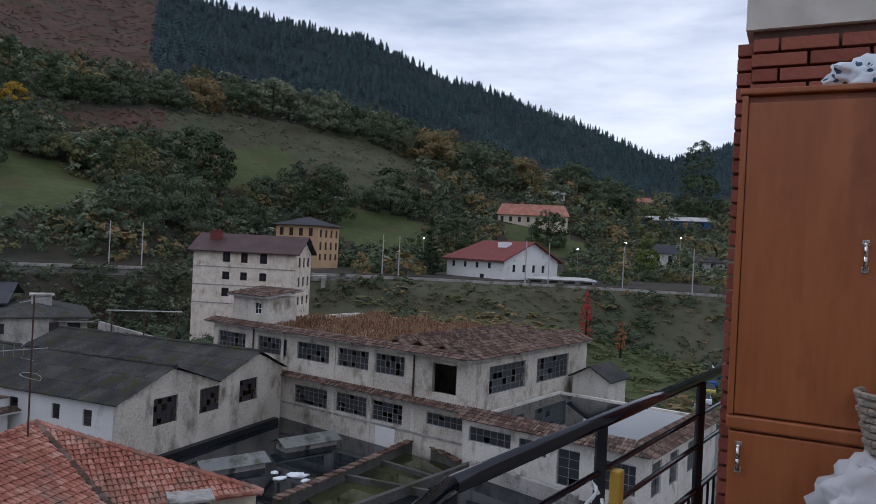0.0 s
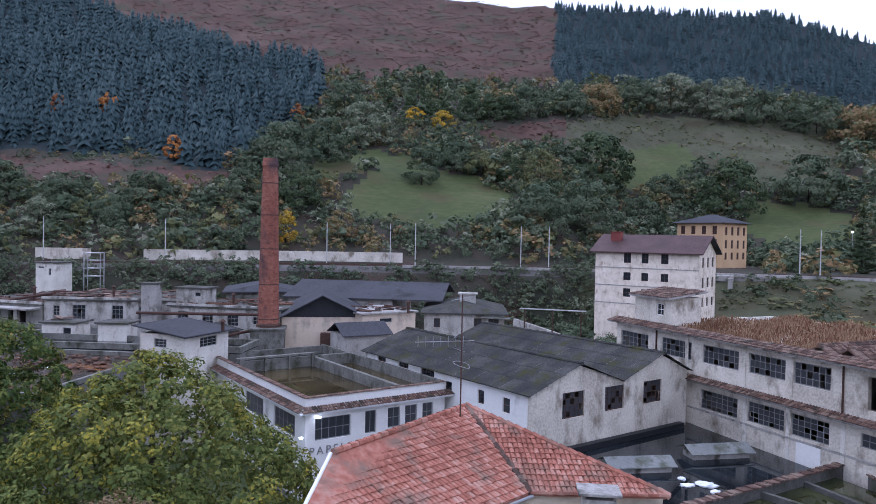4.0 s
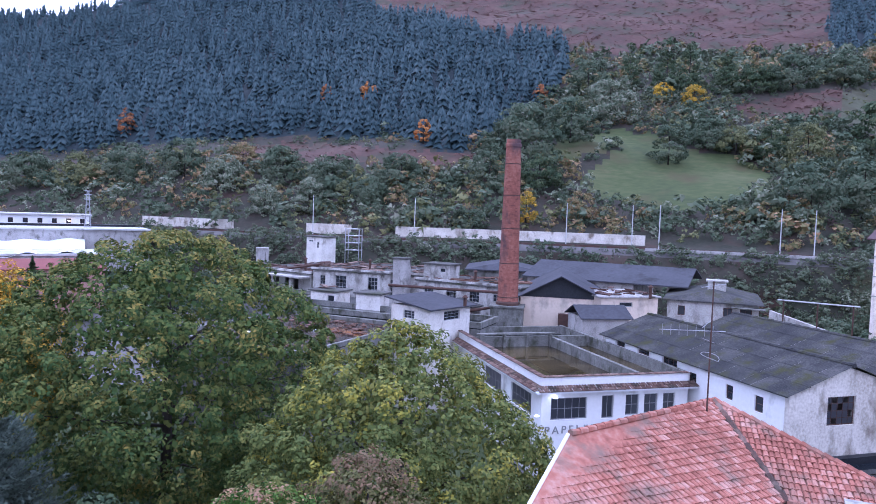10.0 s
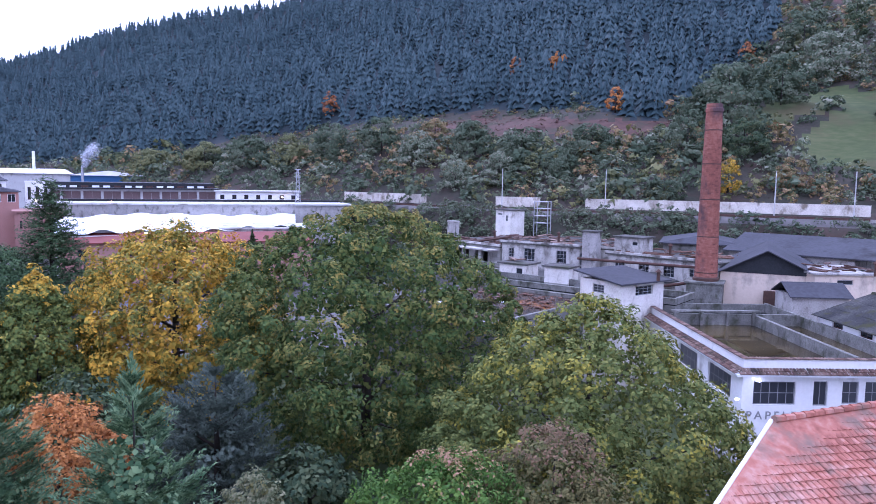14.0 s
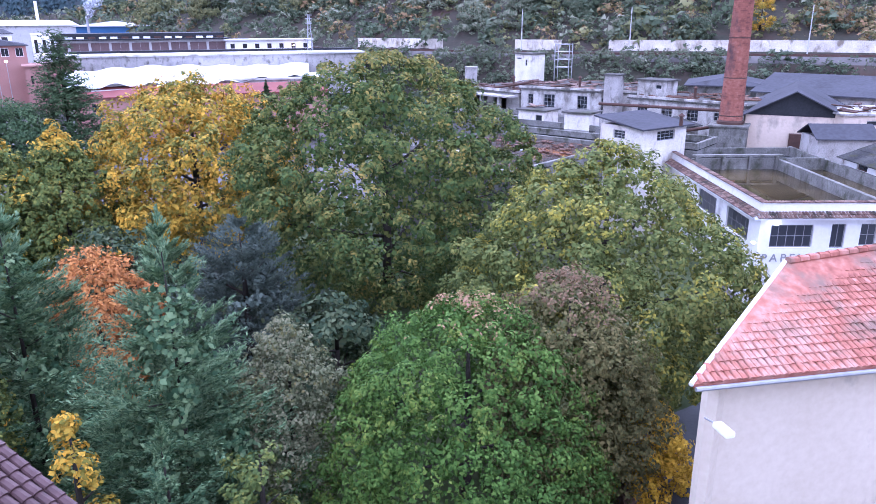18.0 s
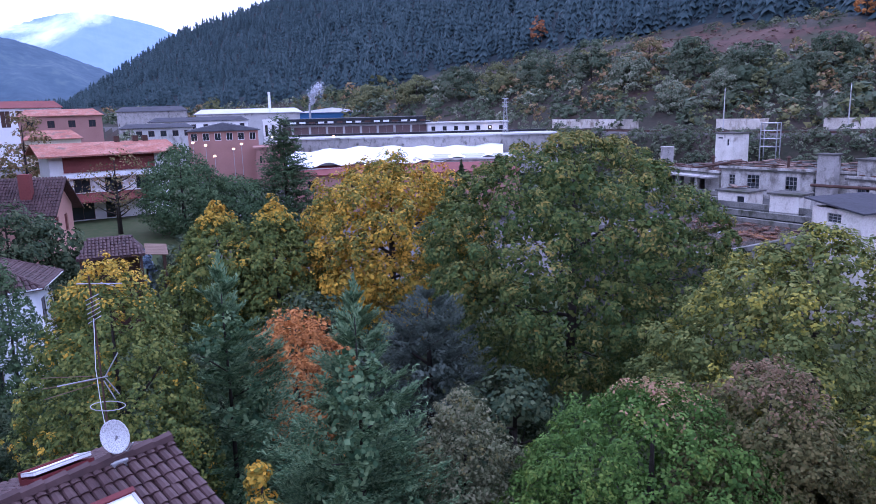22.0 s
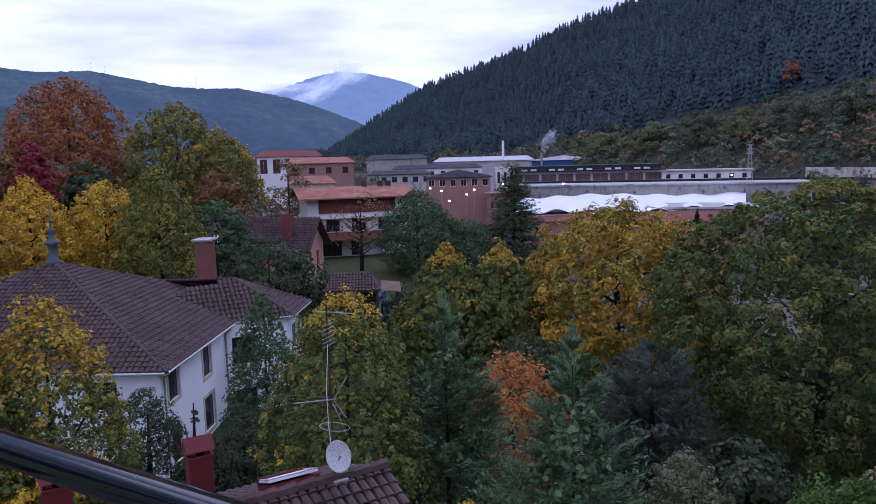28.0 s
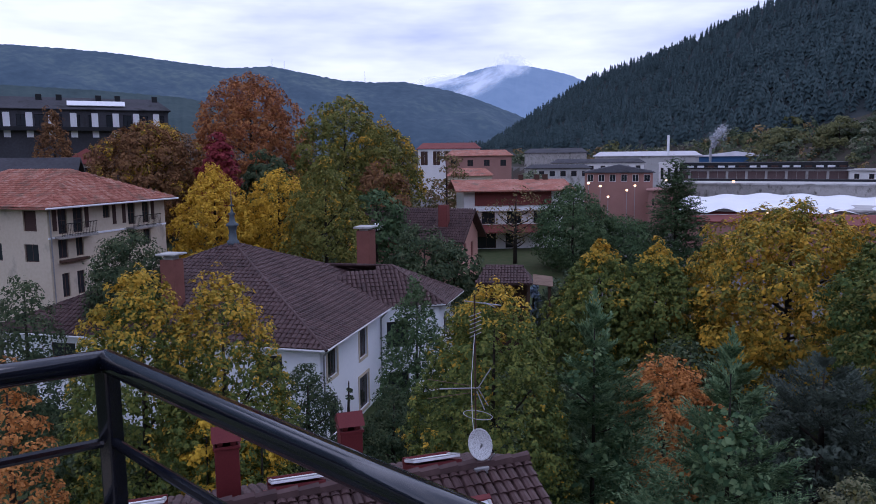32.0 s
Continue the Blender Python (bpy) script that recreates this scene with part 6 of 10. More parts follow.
ye = building("ochre_house", "ochre three-storey house with a grey hipped roof", "house", (-42.5, 187.5), -21, (12.5, 11.0), 23.8, YELLOW,
              {"S": [(1 + 2.9 * k, 2.2 + 2.9 * k, za, zb, 2, 1, FRAME_BR, SHUTTER) for k in range(4) for za, zb in ((21.0, 23.0), (18.0, 19.8), (15.2, 16.6))],
               "E": [(1 + 2.7 * k, 2.0 + 2.7 * k, za, zb, 2, 1, FRAME_BR, SHUTTER) for k in range(4) for za, zb in ((20.8, 22.8), (17.6, 19.6), (14.9, 16.6))]}, z0=11)
hip_roof(ye, 12.5, 11.0, 23.8, 26.0, SLATE, 0.9)
wh = building("white_farmhouse", "long white farmhouse with a dark red roof", "house", (2.4, 185.0), -48.0, (20.0, 20.0), 17.6, PLASTER_WHITE,
              {"S": [(2 + 4.2 * k, 3.0 + 4.2 * k, 15.2, 16.6, 2, 1) for k in range(4)] + [(12, 13.4, 12.8, 13.8, 2, 1)], "E": [(3.0 + 3.6 * k, 4.0 + 3.6 * k, 14.6, 16.4, 2, 1) for k in range(4)]}, z0=8)
part("roof", Soup().slab([(-1, -1.2, 17.3), (21, -1.2, 17.3), (21, 10, 22.2), (3, 10, 22.2)], 0.25), TILE_RED, wh)
part("roof", Soup().slab([(3, 10, 22.2), (21, 10, 22.2), (21, 21.2, 17.3), (-1, 21.2, 17.3)], 0.25), TILE_RED, wh)
part("roof", Soup().slab([(-1, 21.2, 17.3), (-1, -1.2, 17.3), (3, 10, 22.2)], 0.25), TILE_RED, wh)
part("gable", Soup().add([(19.95, 0, 17.6), (19.95, 20, 17.6), (19.95, 10, 21.9), (19.6, 0, 17.6), (19.6, 20, 17.6), (19.6, 10, 21.9)], [(0, 1, 2), (5, 4, 3), (0, 2, 5, 3), (1, 4, 5, 2)]), PLASTER_WHITE, wh)
part("roof_light", Soup().box(12, 15, 6.0, 8.0, 20.3, 21.8), WHITE, wh)


def small_house(label, az, r, w, d, h, mat, roof, turn=None, rise_h=2.0, zb=None):
    x, y, z = at(az, r)
    z = z if zb is None else zb
    t = building("house", label, "house", (x, y), (az if turn is None else turn), (w, d), h, mat, {"S": [(w * (0.12 + 0.24 * k), w * (0.22 + 0.24 * k), h - 2.2, h - 1.0, 1, 1) for k in range(4)]}, z0=-2.5)
    t.location.z = z
    hip_roof(t, w, d, h, h + rise_h, roof, 0.6, 1.0)
    return t


# ---- railway ----
def arc(a0, a1, dr, dz, step=1.0):
    return [at(a, rail_at(a) + dr, 12.8 + dz) for a in np.arange(a0, a1 + 0.01, step)]


def ribbon(pts_a, pts_b, h):
    so = Soup()
    n = len(pts_a)
    v = [tuple(p) for p in pts_a] + [tuple(p) for p in pts_b] + [(p[0], p[1], p[2] - h) for p in pts_a] + [(p[0], p[1], p[2] - h) for p in pts_b]
    f = []
    for i in range(n - 1):
        f += [(i, n + i, n + i + 1, i + 1), (2 * n + i, i, i + 1, 2 * n + i + 1), (n + i, 3 * n + i, 3 * n + i + 1, n + i + 1)]
    f += [(0, 2 * n, 3 * n, n), (n - 1, 2 * n - 1, 4 * n - 1, 3 * n - 1)]
    return so.add(v, f)


rw = thing("railway_track", "double railway track on dark ballast", "railway", (0, 0, 0), kind="structure")
for dr in (-3.2, -1.7, 1.3, 2.8):
    part("rail", ribbon(arc(-40, 92, dr, 0.3), arc(-40, 92, dr + 0.12, 0.3), 0.2), RUST, rw)
for a0, a1 in ((34.0, 53.5), (57.0, 60.5), (66.0, 72.5)):
    part("retaining_wall", ribbon(arc(a0, a1, 8.0, 2.6, 0.5), arc(a0, a1, 8.5, 2.6, 0.5), 2.8), PLASTER_OLD, rw, "pale stained retaining wall")
part("parapet", ribbon(arc(-40, 34, -5.6, 0.5), arc(-40, 34, -5.2, 0.5), 0.6), CONCRETE, rw)


def rail_pole(az, dr, h=9.0):
    x, y, z = at(az, rail_at(az) + dr, 12.7)
    t = thing("catenary_pole", "slim pale railway catenary pole", "pole", (x, y, z), az, "railway catenary poles")
    part("pole", Soup().tube((0, 0, -0.5), (0, 0, h), 0.12, 0.085, 8), CONCRETE_PALE, t)
    part("bracket", Soup().tube((0, 0, h - 1.6), (0, -1.8 if dr > 0 else 1.8, h - 1.2), 0.04).tube((0, 0, h - 0.4), (0, -1.6 if dr > 0 else 1.6, h - 1.1), 0.03), STEEL, t)


for az, dr in ((24.6, 4.5), (22.4, 5), (4.4, -4.6), (3.1, 5), (-7.0, -5.2), (-8.8, 6), (-19.6, -5.0), (35.0, 5), (33.0, -4.6), (44.0, 5), (52.0, 5), (60.0, 5), (-14.5, 6), (40.0, 5)):
    rail_pole(az, dr)
up_b = thing("rail_underpass", "dark concrete railway underpass with wing walls", "underpass", (*at(10.2, 141.5, 0)[:2], 0), 10)
part("abutment", Soup().box(-3.4, -2.6, -2.5, 8, 3, 12.6).box(2.6, 3.4, -2.5, 8, 3, 12.6), CONCRETE, up_b)
part("deck", Soup().box(-3.6, 3.6, 0, 8, 11.9, 12.9), CONCRETE, up_b)
part("wing_wall", Soup().add([(-3.2, -2, 4), (-11, -9, 4), (-11, -9, 5.2), (-3.2, -2, 12.3), (-3.5, -1.7, 4), (-11.3, -8.7, 4), (-11.3, -8.7, 5.2), (-3.5, -1.7, 12.3)], [(0, 1, 2, 3), (7, 6, 5, 4), (3, 2, 6, 7)]), CONCRETE, up_b)

# ---- the terracotta roof next door ----
orr = thing("terracotta_house", "cream rendered house under a weathered terracotta roof", "house", (0, 0, 0))
e0, e3, E2 = (-13.0, 13.0, 9.8), (-10.45, 24.0, 9.8), (-6.2, 27.0, 9.65)
vt, ap = (-15.75, 19.2, 11.55), (-15.0, 27.3, 11.72)
bk0, bk1 = (-18.7, 22.8, 9.7), (-17.2, 31.3, 9.7)
part("roof", Soup().slab([e0, e3, ap, vt], 0.12), TILE_OR, orr)
part("roof", Soup().slab([e3, E2, ap], 0.12), TILE_OR, orr)
part("roof", Soup().slab([vt, ap, bk1, bk0], 0.12).slab([ap, E2, bk1], 0.12), TILE_OR, orr)
tiles_on([e0, e3, ap], [e0[:2], e3[:2], ap[:2], vt[:2]], TILE_OR, orr, 0.2, 0.33, "tiles", 41, 0.06, split=280, near=(-11.5, 17.0))
tiles_on([e3, E2, ap], [e3[:2], E2[:2], ap[:2]], TILE_OR, orr, 0.2, 0.33, "tiles", 42, 0.06)
ridge_tiles(orr, ap, e3, TILE_OLD, 0.15, 0.4)
ridge_tiles(orr, vt, ap, TILE_OR, 0.14, 0.4)
ridge_tiles(orr, ap, E2, TILE_OR, 0.16, 0.4)
ridge_tiles(orr, e3, E2, TILE_OR, 0.1, 0.4)
part("verge_board", Soup().tube((e0[0] - 0.06, e0[1] - 0.03, e0[2] - 0.02), (vt[0] - 0.06, vt[1] - 0.05, vt[2] - 0.02), 0.07), WHITE, orr, "white verge trim")
part("gutter", Soup().tube((e0[0] + 0.1, e0[1], e0[2] - 0.1), (e3[0] + 0.1, e3[1], e3[2] - 0.1), 0.07), STEEL, orr)
iw = Vector((e3[0] - e0[0], e3[1] - e0[1])).normalized()
w0 = (e0[0] + iw.x * 0.75 - 0.45 * iw.y, e0[1] + iw.y * 0.75 + 0.45 * iw.x)
w1 = (e3[0] - 0.45 * iw.y - iw.x * 0.4, e3[1] + 0.45 * iw.x - iw.y * 0.4)
w3 = (-15.5, 19.6)
so = Soup()
wall_with(so, w0, w1, 0, 9.85, 0.3, [])
part("wall", so, CREAM, orr)
so = Soup()
wall_with(so, w3, w0, 0, 9.6, 0.3, [])
wall_with(so, (-18.3, 22.8), w3, 0, 9.3, 0.3, [])
part("wall", so, CREAM, orr)
so = Soup()
wall_with(so, w1, (E2[0] - 0.3, E2[1] + 0.4), 0, 9.7, 0.3, [])
part("wall", so, CREAM, orr)
cm = thing("roof_chimney", "squat rendered chimney with a flat concrete cap", "chimney", (-7.75, 23.6, 0), 25)
part("stack", Soup().bevel_box(-0.55, 0.55, -0.4, 0.4, 0.0, 10.35, 0.03), CONCRETE, cm)
part("cap", Soup().bevel_box(-0.72, 0.72, -0.55, 0.55, 10.5, 10.6, 0.02), CONCRETE, cm)
for k in (-0.5, 0.5):
    part("cap_leg", Soup().box(k - 0.05, k + 0.05, -0.35, 0.35, 10.35, 10.5), CONCRETE, cm)
mx = thing("roof_aerial", "thin rusty aerial mast on the terracotta roof", "aerial", (-14.6, 26.1, 0))
part("mast", Soup().tube((0, 0, 11.2), (0, 0, 16.7), 0.035, 0.028), RUST, mx)
part("boom", Soup().tube((-1.5, -1.3, 14.7), (0.4, 0.35, 14.75), 0.015), STEEL, mx)
for k in range(7):
    part("element", Soup().tube((-1.4 + 0.24 * k, -1.2 + 0.21 * k, 14.5), (-1.4 + 0.24 * k, -1.2 + 0.21 * k, 14.95), 0.01), STEEL, mx)
part("grid", Soup().tube((-0.1, -0.5, 14.9), (-0.1, 0.5, 15.3), 0.012).tube((-0.1, -0.5, 14.5), (-0.1, 0.5, 14.2), 0.012).tube((0, -0.9, 16.5), (0, 0.9, 16.55), 0.014), STEEL, mx)
part("loop", Soup().path([(0.35 * math.cos(a), 0.35 * math.sin(a), 13.6 + 0.25 * math.sin(a * 0.5)) for a in np.linspace(0, 6.28, 14)], 0.012, 5), STEEL, mx)
wl_ = thing("wall_lamp", "white streetlight head on the house wall", "lamp", (-12.35, 13.3, 8.9), -100)
part("head", Soup().bevel_box(-0.14, 0.14, 0.0, 0.62, -0.08, 0.08, 0.05), WHITE, wl_)
part("arm", Soup().tube((0, 0, 0), (0.0, -0.5, -0.12), 0.03), STEEL, wl_)
sl_ = solo("lane", Soup().prism([(-24, 18), (-12.6, 12.5), (-9, 24), (-16, 34), (-26, 32)], -0.1, 0.05), ASPHALT, "wet grey lane between the house and the park", "road", kind="structure")
solo("park_wall", Soup().prism([(-25, 19.0), (-15.0, 14.2), (-14.8, 14.6), (-24.8, 19.5)], 0, 1.0), TILE_OLD, "low old boundary wall of the park", "wall", kind="structure")

# ---- houses by the park ----
H_A = 188.0
VILLA_BRICK = surface("dull_red_chimney_brick", [(0.17, 0.07, 0.055), (0.24, 0.10, 0.08)], 1.2, 0.9, 0.3)
ho = building("white_villa", "white villa under a dark brown tiled hipped roof", "house", (-37.4, -22.9), H_A, (20.5, 24.0), 7.3, VILLA_WHITE,
              {"S": [(1.1, 2.7, 4.9, 6.9, 2, 1, FRAME_BR, PANE), (7.0, 8.5, 4.6, 6.8, 2, 1, FRAME_BR, PANE), (6.8, 8.7, 0.8, 3.2, 2, 1, FRAME_BR, PANE), (1.2, 2.7, 0.9, 3.3, 2, 1, FRAME_BR, PANE)],
               "W": [(24 - 4.5, 24 - 2.6, 4.9, 6.6, 2, 1), (24 - 12, 24 - 10, 4.9, 6.6, 2, 1), (24 - 20, 24 - 18, 4.9, 6.6, 2, 1)]}, seed=14, thick=0.35)
for (s0, s1, za, zb) in ((1.1, 2.7, 4.9, 6.9), (7.0, 8.5, 4.6, 6.8), (6.8, 8.7, 0.8, 3.2)):
    part("window_surround", Soup().box(s0 - 0.22, s0, -0.04, 0.0, za - 0.22, zb + 0.2).box(s1, s1 + 0.22, -0.04, 0.0, za - 0.22, zb + 0.2).box(s0, s1, -0.06, 0.0, za - 0.22, za).box(s0, s1, -0.04, 0.0, zb, zb + 0.2), CREAM, ho)
apx = (10.3, 11.6, 12.45)
x0, x1, y0, y1, ez = -0.75, 21.2, -0.75, 24.7, 7.35
HC = [(x0, y0, ez), (x1, y0, ez), (x1, y1, ez), (x0, y1, ez)]
for i in range(4):
    a, b = HC[i], HC[(i + 1) % 4]
    part("roof", Soup().slab([a, b, apx], 0.12), TILE_BR, ho)
    if i in (0, 3):
        tiles_on([a, b, apx], [a[:2], b[:2], apx[:2]], TILE_BR, ho, 0.36, 0.46, "tiles", 50 + i, 0.05)
for c in (HC[0], HC[1], HC[3]):
    ridge_tiles(ho, apx, c, TILE_BR, 0.14, 0.42)
part("gutter", Soup().tube((x0, y0, ez - 0.06), (11.9, y0, ez - 0.06), 0.08).tube((x0, y0, ez - 0.06), (x0, y1, ez - 0.06), 0.08), WHITE, ho)
part("soffit", Soup().box(x0, 12, y0, 0, ez - 0.14, ez - 0.1).box(x0, 0, 0, y1, ez - 0.14, ez - 0.1), WHITE, ho)
part("downpipe", Soup().path([(11.6, -0.72, 7.25), (11.6, -0.12, 6.6), (11.6, -0.12, 0)], 0.06).path([(0.3, -0.7, 7.2), (0.3, -0.12, 6.7), (0.3, -0.12, 0)], 0.06), STEEL, ho)
ZINC = surface("dark_zinc_finial", [(0.06, 0.078, 0.095), (0.10, 0.125, 0.14)], 3, 0.6, 0.1, spec=0.3)
part("finial", Soup().lathe([(0.5, 12.2), (0.46, 12.6), (0.34, 12.7), (0.28, 13.3), (0.34, 13.7), (0.5, 13.82), (0.5, 13.92), (0.24, 14.1), (0.18, 14.6), (0.3, 14.75), (0.1, 14.9), (0.06, 15.3), (0.2, 15.4), (0.04, 15.5), (0.025, 16.6)], 14, (apx[0], apx[1], 0)), ZINC, ho, "dark zinc roof finial", smooth=True)
part("chimney", Soup().bevel_box(18.4, 20.0, 3.1, 4.3, 8.6, 12.7, 0.03), VILLA_BRICK, ho)
part("chimney_cap", Soup().bevel_box(18.2, 20.2, 2.9, 4.5, 12.9, 13.05, 0.02).box(18.6, 19.8, 3.3, 4.1, 12.7, 12.9), CONCRETE_PALE, ho)
part("chimney", Soup().bevel_box(2.1, 3.2, 11.4, 12.5, 8.4, 12.2, 0.03), VILLA_BRICK, ho)
part("chimney_cap", Soup().bevel_box(1.9, 3.4, 11.2, 12.7, 12.5, 12.62, 0.02).box(2.3, 3.0, 11.6, 12.3, 12.2, 12.5), CONCRETE_PALE, ho)
# the bay wing of the villa
wg = thing("villa_wing", "white bay wing of the villa with a hipped tiled roof", "house", (0, 0, 0))
WP = [(-49.0, -24.5), (-52.4, -20.9), (-57.4, -21.6), (-60.5, -27.5)]
wholes = [[(0.5, 2.3, 4.1, 6.2, 2, 1), (0.5, 2.3, 0.3, 2.1, 2, 1)], [(1.5, 3.2, 4.2, 6.2, 2, 1)], []]
for i in range(3):
    so = Soup()
    b, a = WP[i + 1], WP[i]
    wall_with(so, a, b, -0.3, 7.3, 0.3, [h[:4] for h in wholes[i]])
    part("wall", so, VILLA_WHITE, wg)
    for h in wholes[i]:
        window(wg, a, b, h[:4], 2, 1, FRAME_BR, PANE, depth=0.17)
WE = [(-48.4, -25.4, 7.35), (-52.2, -20.2, 7.35), (-58.0, -20.9, 7.35), (-61.5, -27.5, 7.35)]
wa, wb = (-53.0, -25.4, 10.1), (-52.0, -31.0, 10.1)
for poly in ([WE[0], WE[1], wa, (-49.0, -29.5, 9.2)], [WE[1], WE[2], wa], [WE[2], WE[3], wb, wa]):
    part("roof", Soup().slab(poly, 0.12), TILE_BR, wg)
    tiles_on([poly[0], poly[1], poly[2]], [p[:2] for p in poly], TILE_BR, wg, 0.36, 0.46, "tiles", 61, 0.05)
ridge_tiles(wg, wa, WE[1], TILE_BR, 0.14, 0.42)
ridge_tiles(wg, wa, WE[2], TILE_BR, 0.14, 0.42)
ridge_tiles(wg, wa, wb, TILE_BR, 0.14, 0.42)
part("gutter", Soup().tube(WE[0], WE[1], 0.08).tube(WE[1], WE[2], 0.08), WHITE, wg)

# cream apartment villa
vi = building("cream_apartment_house", "cream four-storey house with iron balconies and red tiles", "apartment house", (-39.4, -47.9), 184, (13.4, 15.0), 15.5, CREAM,
              {"S": [(1.0, 1.9, 13.3, 15.4, 2, 2), (2.5, 3.5, 13.3, 15.4, 2, 2), (5.7, 6.5, 14.2, 15.5, 2, 1), (8.6, 9.5, 13.4, 15.4, 2, 2), (10.4, 11.3, 13.4, 15.4, 2, 2), (0.85, 1.8, 11.4, 12.9, 2, 1), (2.6, 3.4, 11.4, 12.9, 2, 1), (8.6, 9.5, 11.4, 12.8, 2, 1), (10.4, 11.3, 11.4, 12.8, 2, 1), (1.0, 1.75, 8.3, 10.2, 2, 1), (2.5, 3.3, 8.3, 10.2, 2, 1)],
               "W": [(15 - 2.4, 15 - 1.1, 13.6, 15.2, 1, 1, FRAME_BR, SHUTTER), (15 - 6, 15 - 4.8, 13.6, 15.2, 1, 1, FRAME_BR, SHUTTER), (15 - 2.5, 15 - 1.1, 11.2, 12.6, 2, 1), (15 - 6, 15 - 4.8, 11.2, 12.6, 2, 1)]}, seed=5)
hip_roof(vi, 13.4, 15.0, 15.5, 18.3, TILE_OR, 0.85, 5.0)
tiles_on([(-0.85, -0.85, 15.5), (14.25, -0.85, 15.5), (6.7, 5.0 - 0.85, 18.3)], [(-0.85, -0.85), (14.25, -0.85), (6.7, 4.15)], TILE_OR, vi, 0.26, 0.42, "tiles", 71)
tiles_on([(-0.85, 15.85, 15.5), (-0.85, -0.85, 15.5), (6.7, 4.15, 18.3)], [(-0.85, 15.85), (-0.85, -0.85), (6.7, 4.15), (6.7, 10.85)], TILE_OR, vi, 0.26, 0.42, "tiles", 72)
tiles_on([(14.25, -0.85, 15.5), (14.25, 15.85, 15.5), (6.7, 4.15, 18.3)], [(14.25, -0.85), (14.25, 15.85), (6.7, 10.85), (6.7, 4.15)], TILE_OR, vi, 0.26, 0.42, "tiles", 73)
part("gutter", Soup().tube((-0.9, -0.9, 15.42), (14.3, -0.9, 15.42), 0.08), WHITE, vi)
part("string_course", Soup().box(-0.05, 13.45, -0.06, 0, 13.0, 13.15), VILLA_WHITE, vi)
for s0, s1 in ((0.5, 4.1), (8.2, 11.8)):
    bl = part("balcony_slab", Soup().box(s0, s1, -0.9, -0.061, 13.0, 13.18), CONCRETE, vi)
    rs = Soup().tube((s0, -0.85, 14.15), (s1, -0.85, 14.15), 0.03).tube((s0, -0.85, 13.3), (s1, -0.85, 13.3), 0.02)
    q = s0
    while q <= s1 + 0.01:
        rs.tube((q, -0.85, 13.18), (q, -0.85, 14.15), 0.014, seg=5)
        q += 0.16
    part("balcony_rail", rs, IRON, bl)
for s in (0.45, 3.7, 6.75, 7.9, 11.55):
    part("shutter", Soup().box(s, s + 0.38, -0.05, 0, 13.6, 15.3), SHUTTER, vi)
part("downpipe", Soup().tube((0.15, -0.1, 15.4), (0.15, -0.1, 0), 0.05), STEEL, vi)
part("flower_box", Soup().bevel_box(0.75, 3.6, -0.35, -0.062, 11.05, 11.3, 0.03), WOOD_DARK, vi)

# chalet, pink house and the town
chl = building("chalet", "white chalet with brown loggias and a shallow red roof", "house", (-98.8, -35.6), 117.4, (14.8, 9.0), 14.2, PLASTER_WHITE,
               {"S": [(2.6, 4.6, 9.2, 11.0, 2, 1), (6.4, 8.6, 9.2, 11.0, 2, 1), (10.4, 12.4, 9.2, 11.0, 2, 1), (2.0, 4.8, 5.6, 8.0, 2, 1), (6.2, 7.4, 5.6, 8.0, 1, 1)]}, z0=2)
part("loggia", Soup().box(1.6, 13.0, -0.25, -0.003, 11.9, 13.9), TILE_RED, chl, "red-brown boarded loggia front")
part("balcony", Soup().box(1.2, 13.4, -1.3, -0.003, 11.2, 11.5).box(1.2, 13.4, -1.3, -1.22, 11.5, 11.75), WHITE, chl)
part("roof", Soup().slab([(-1.4, -2.0, 14.2), (16.2, -2.0, 14.2), (16.2, 4.5, 15.6), (-1.4, 4.5, 15.6)], 0.2), TILE_OR, chl)
part("roof", Soup().slab([(-1.4, 4.5, 15.6), (16.2, 4.5, 15.6), (16.2, 10.5, 14.2), (-1.4, 10.5, 14.2)], 0.2), TILE_OR, chl)
for s in (9.0, 11.5, 12.8):
    part("chimney", Soup().box(s, s + 0.7, 4.0, 4.8, 15.2, 16.3), RUST, chl)
part("porch", Soup().slab([(-1.0, -3.4, 8.3), (12.0, -3.4, 8.3), (12.0, -0.003, 9.1), (-1.0, -0.003, 9.1)], 0.15), TILE_RED, chl)
pk = building("pink_house", "pink house with a brown tiled gable roof", "house", (-76.3, -42.5), 90, (14.5, 6.4), 9.9, PINK, {"S": [(3, 4.2, 7.4, 9.0, 2, 1), (7, 8.2, 7.4, 9.0, 2, 1)], "E": [(1.4, 2.3, 7.2, 9.0, 1, 1, FRAME_BR, TILE_RED), (3.9, 4.8, 7.2, 9.0, 1, 1, FRAME_BR, TILE_RED)]}, z0=2)
part("roof", Soup().slab([(-0.5, -0.9, 9.4), (15.4, -0.9, 9.4), (15.4, 3.2, 12.9), (-0.5, 3.2, 12.9)], 0.18), TILE_BR, pk)
part("roof", Soup().slab([(-0.5, 3.2, 12.9), (15.4, 3.2, 12.9), (15.4, 7.3, 9.4), (-0.5, 7.3, 9.4)], 0.18), TILE_BR, pk)
part("gable", Soup().add([(14.5, 0, 9.9), (14.5, 6.4, 9.9), (14.5, 3.2, 12.6), (14.2, 0, 9.9), (14.2, 6.4, 9.9), (14.2, 3.2, 12.6)], [(0, 1, 2), (5, 4, 3), (0, 2, 5, 3), (1, 4, 5, 2)]), PINK, pk)
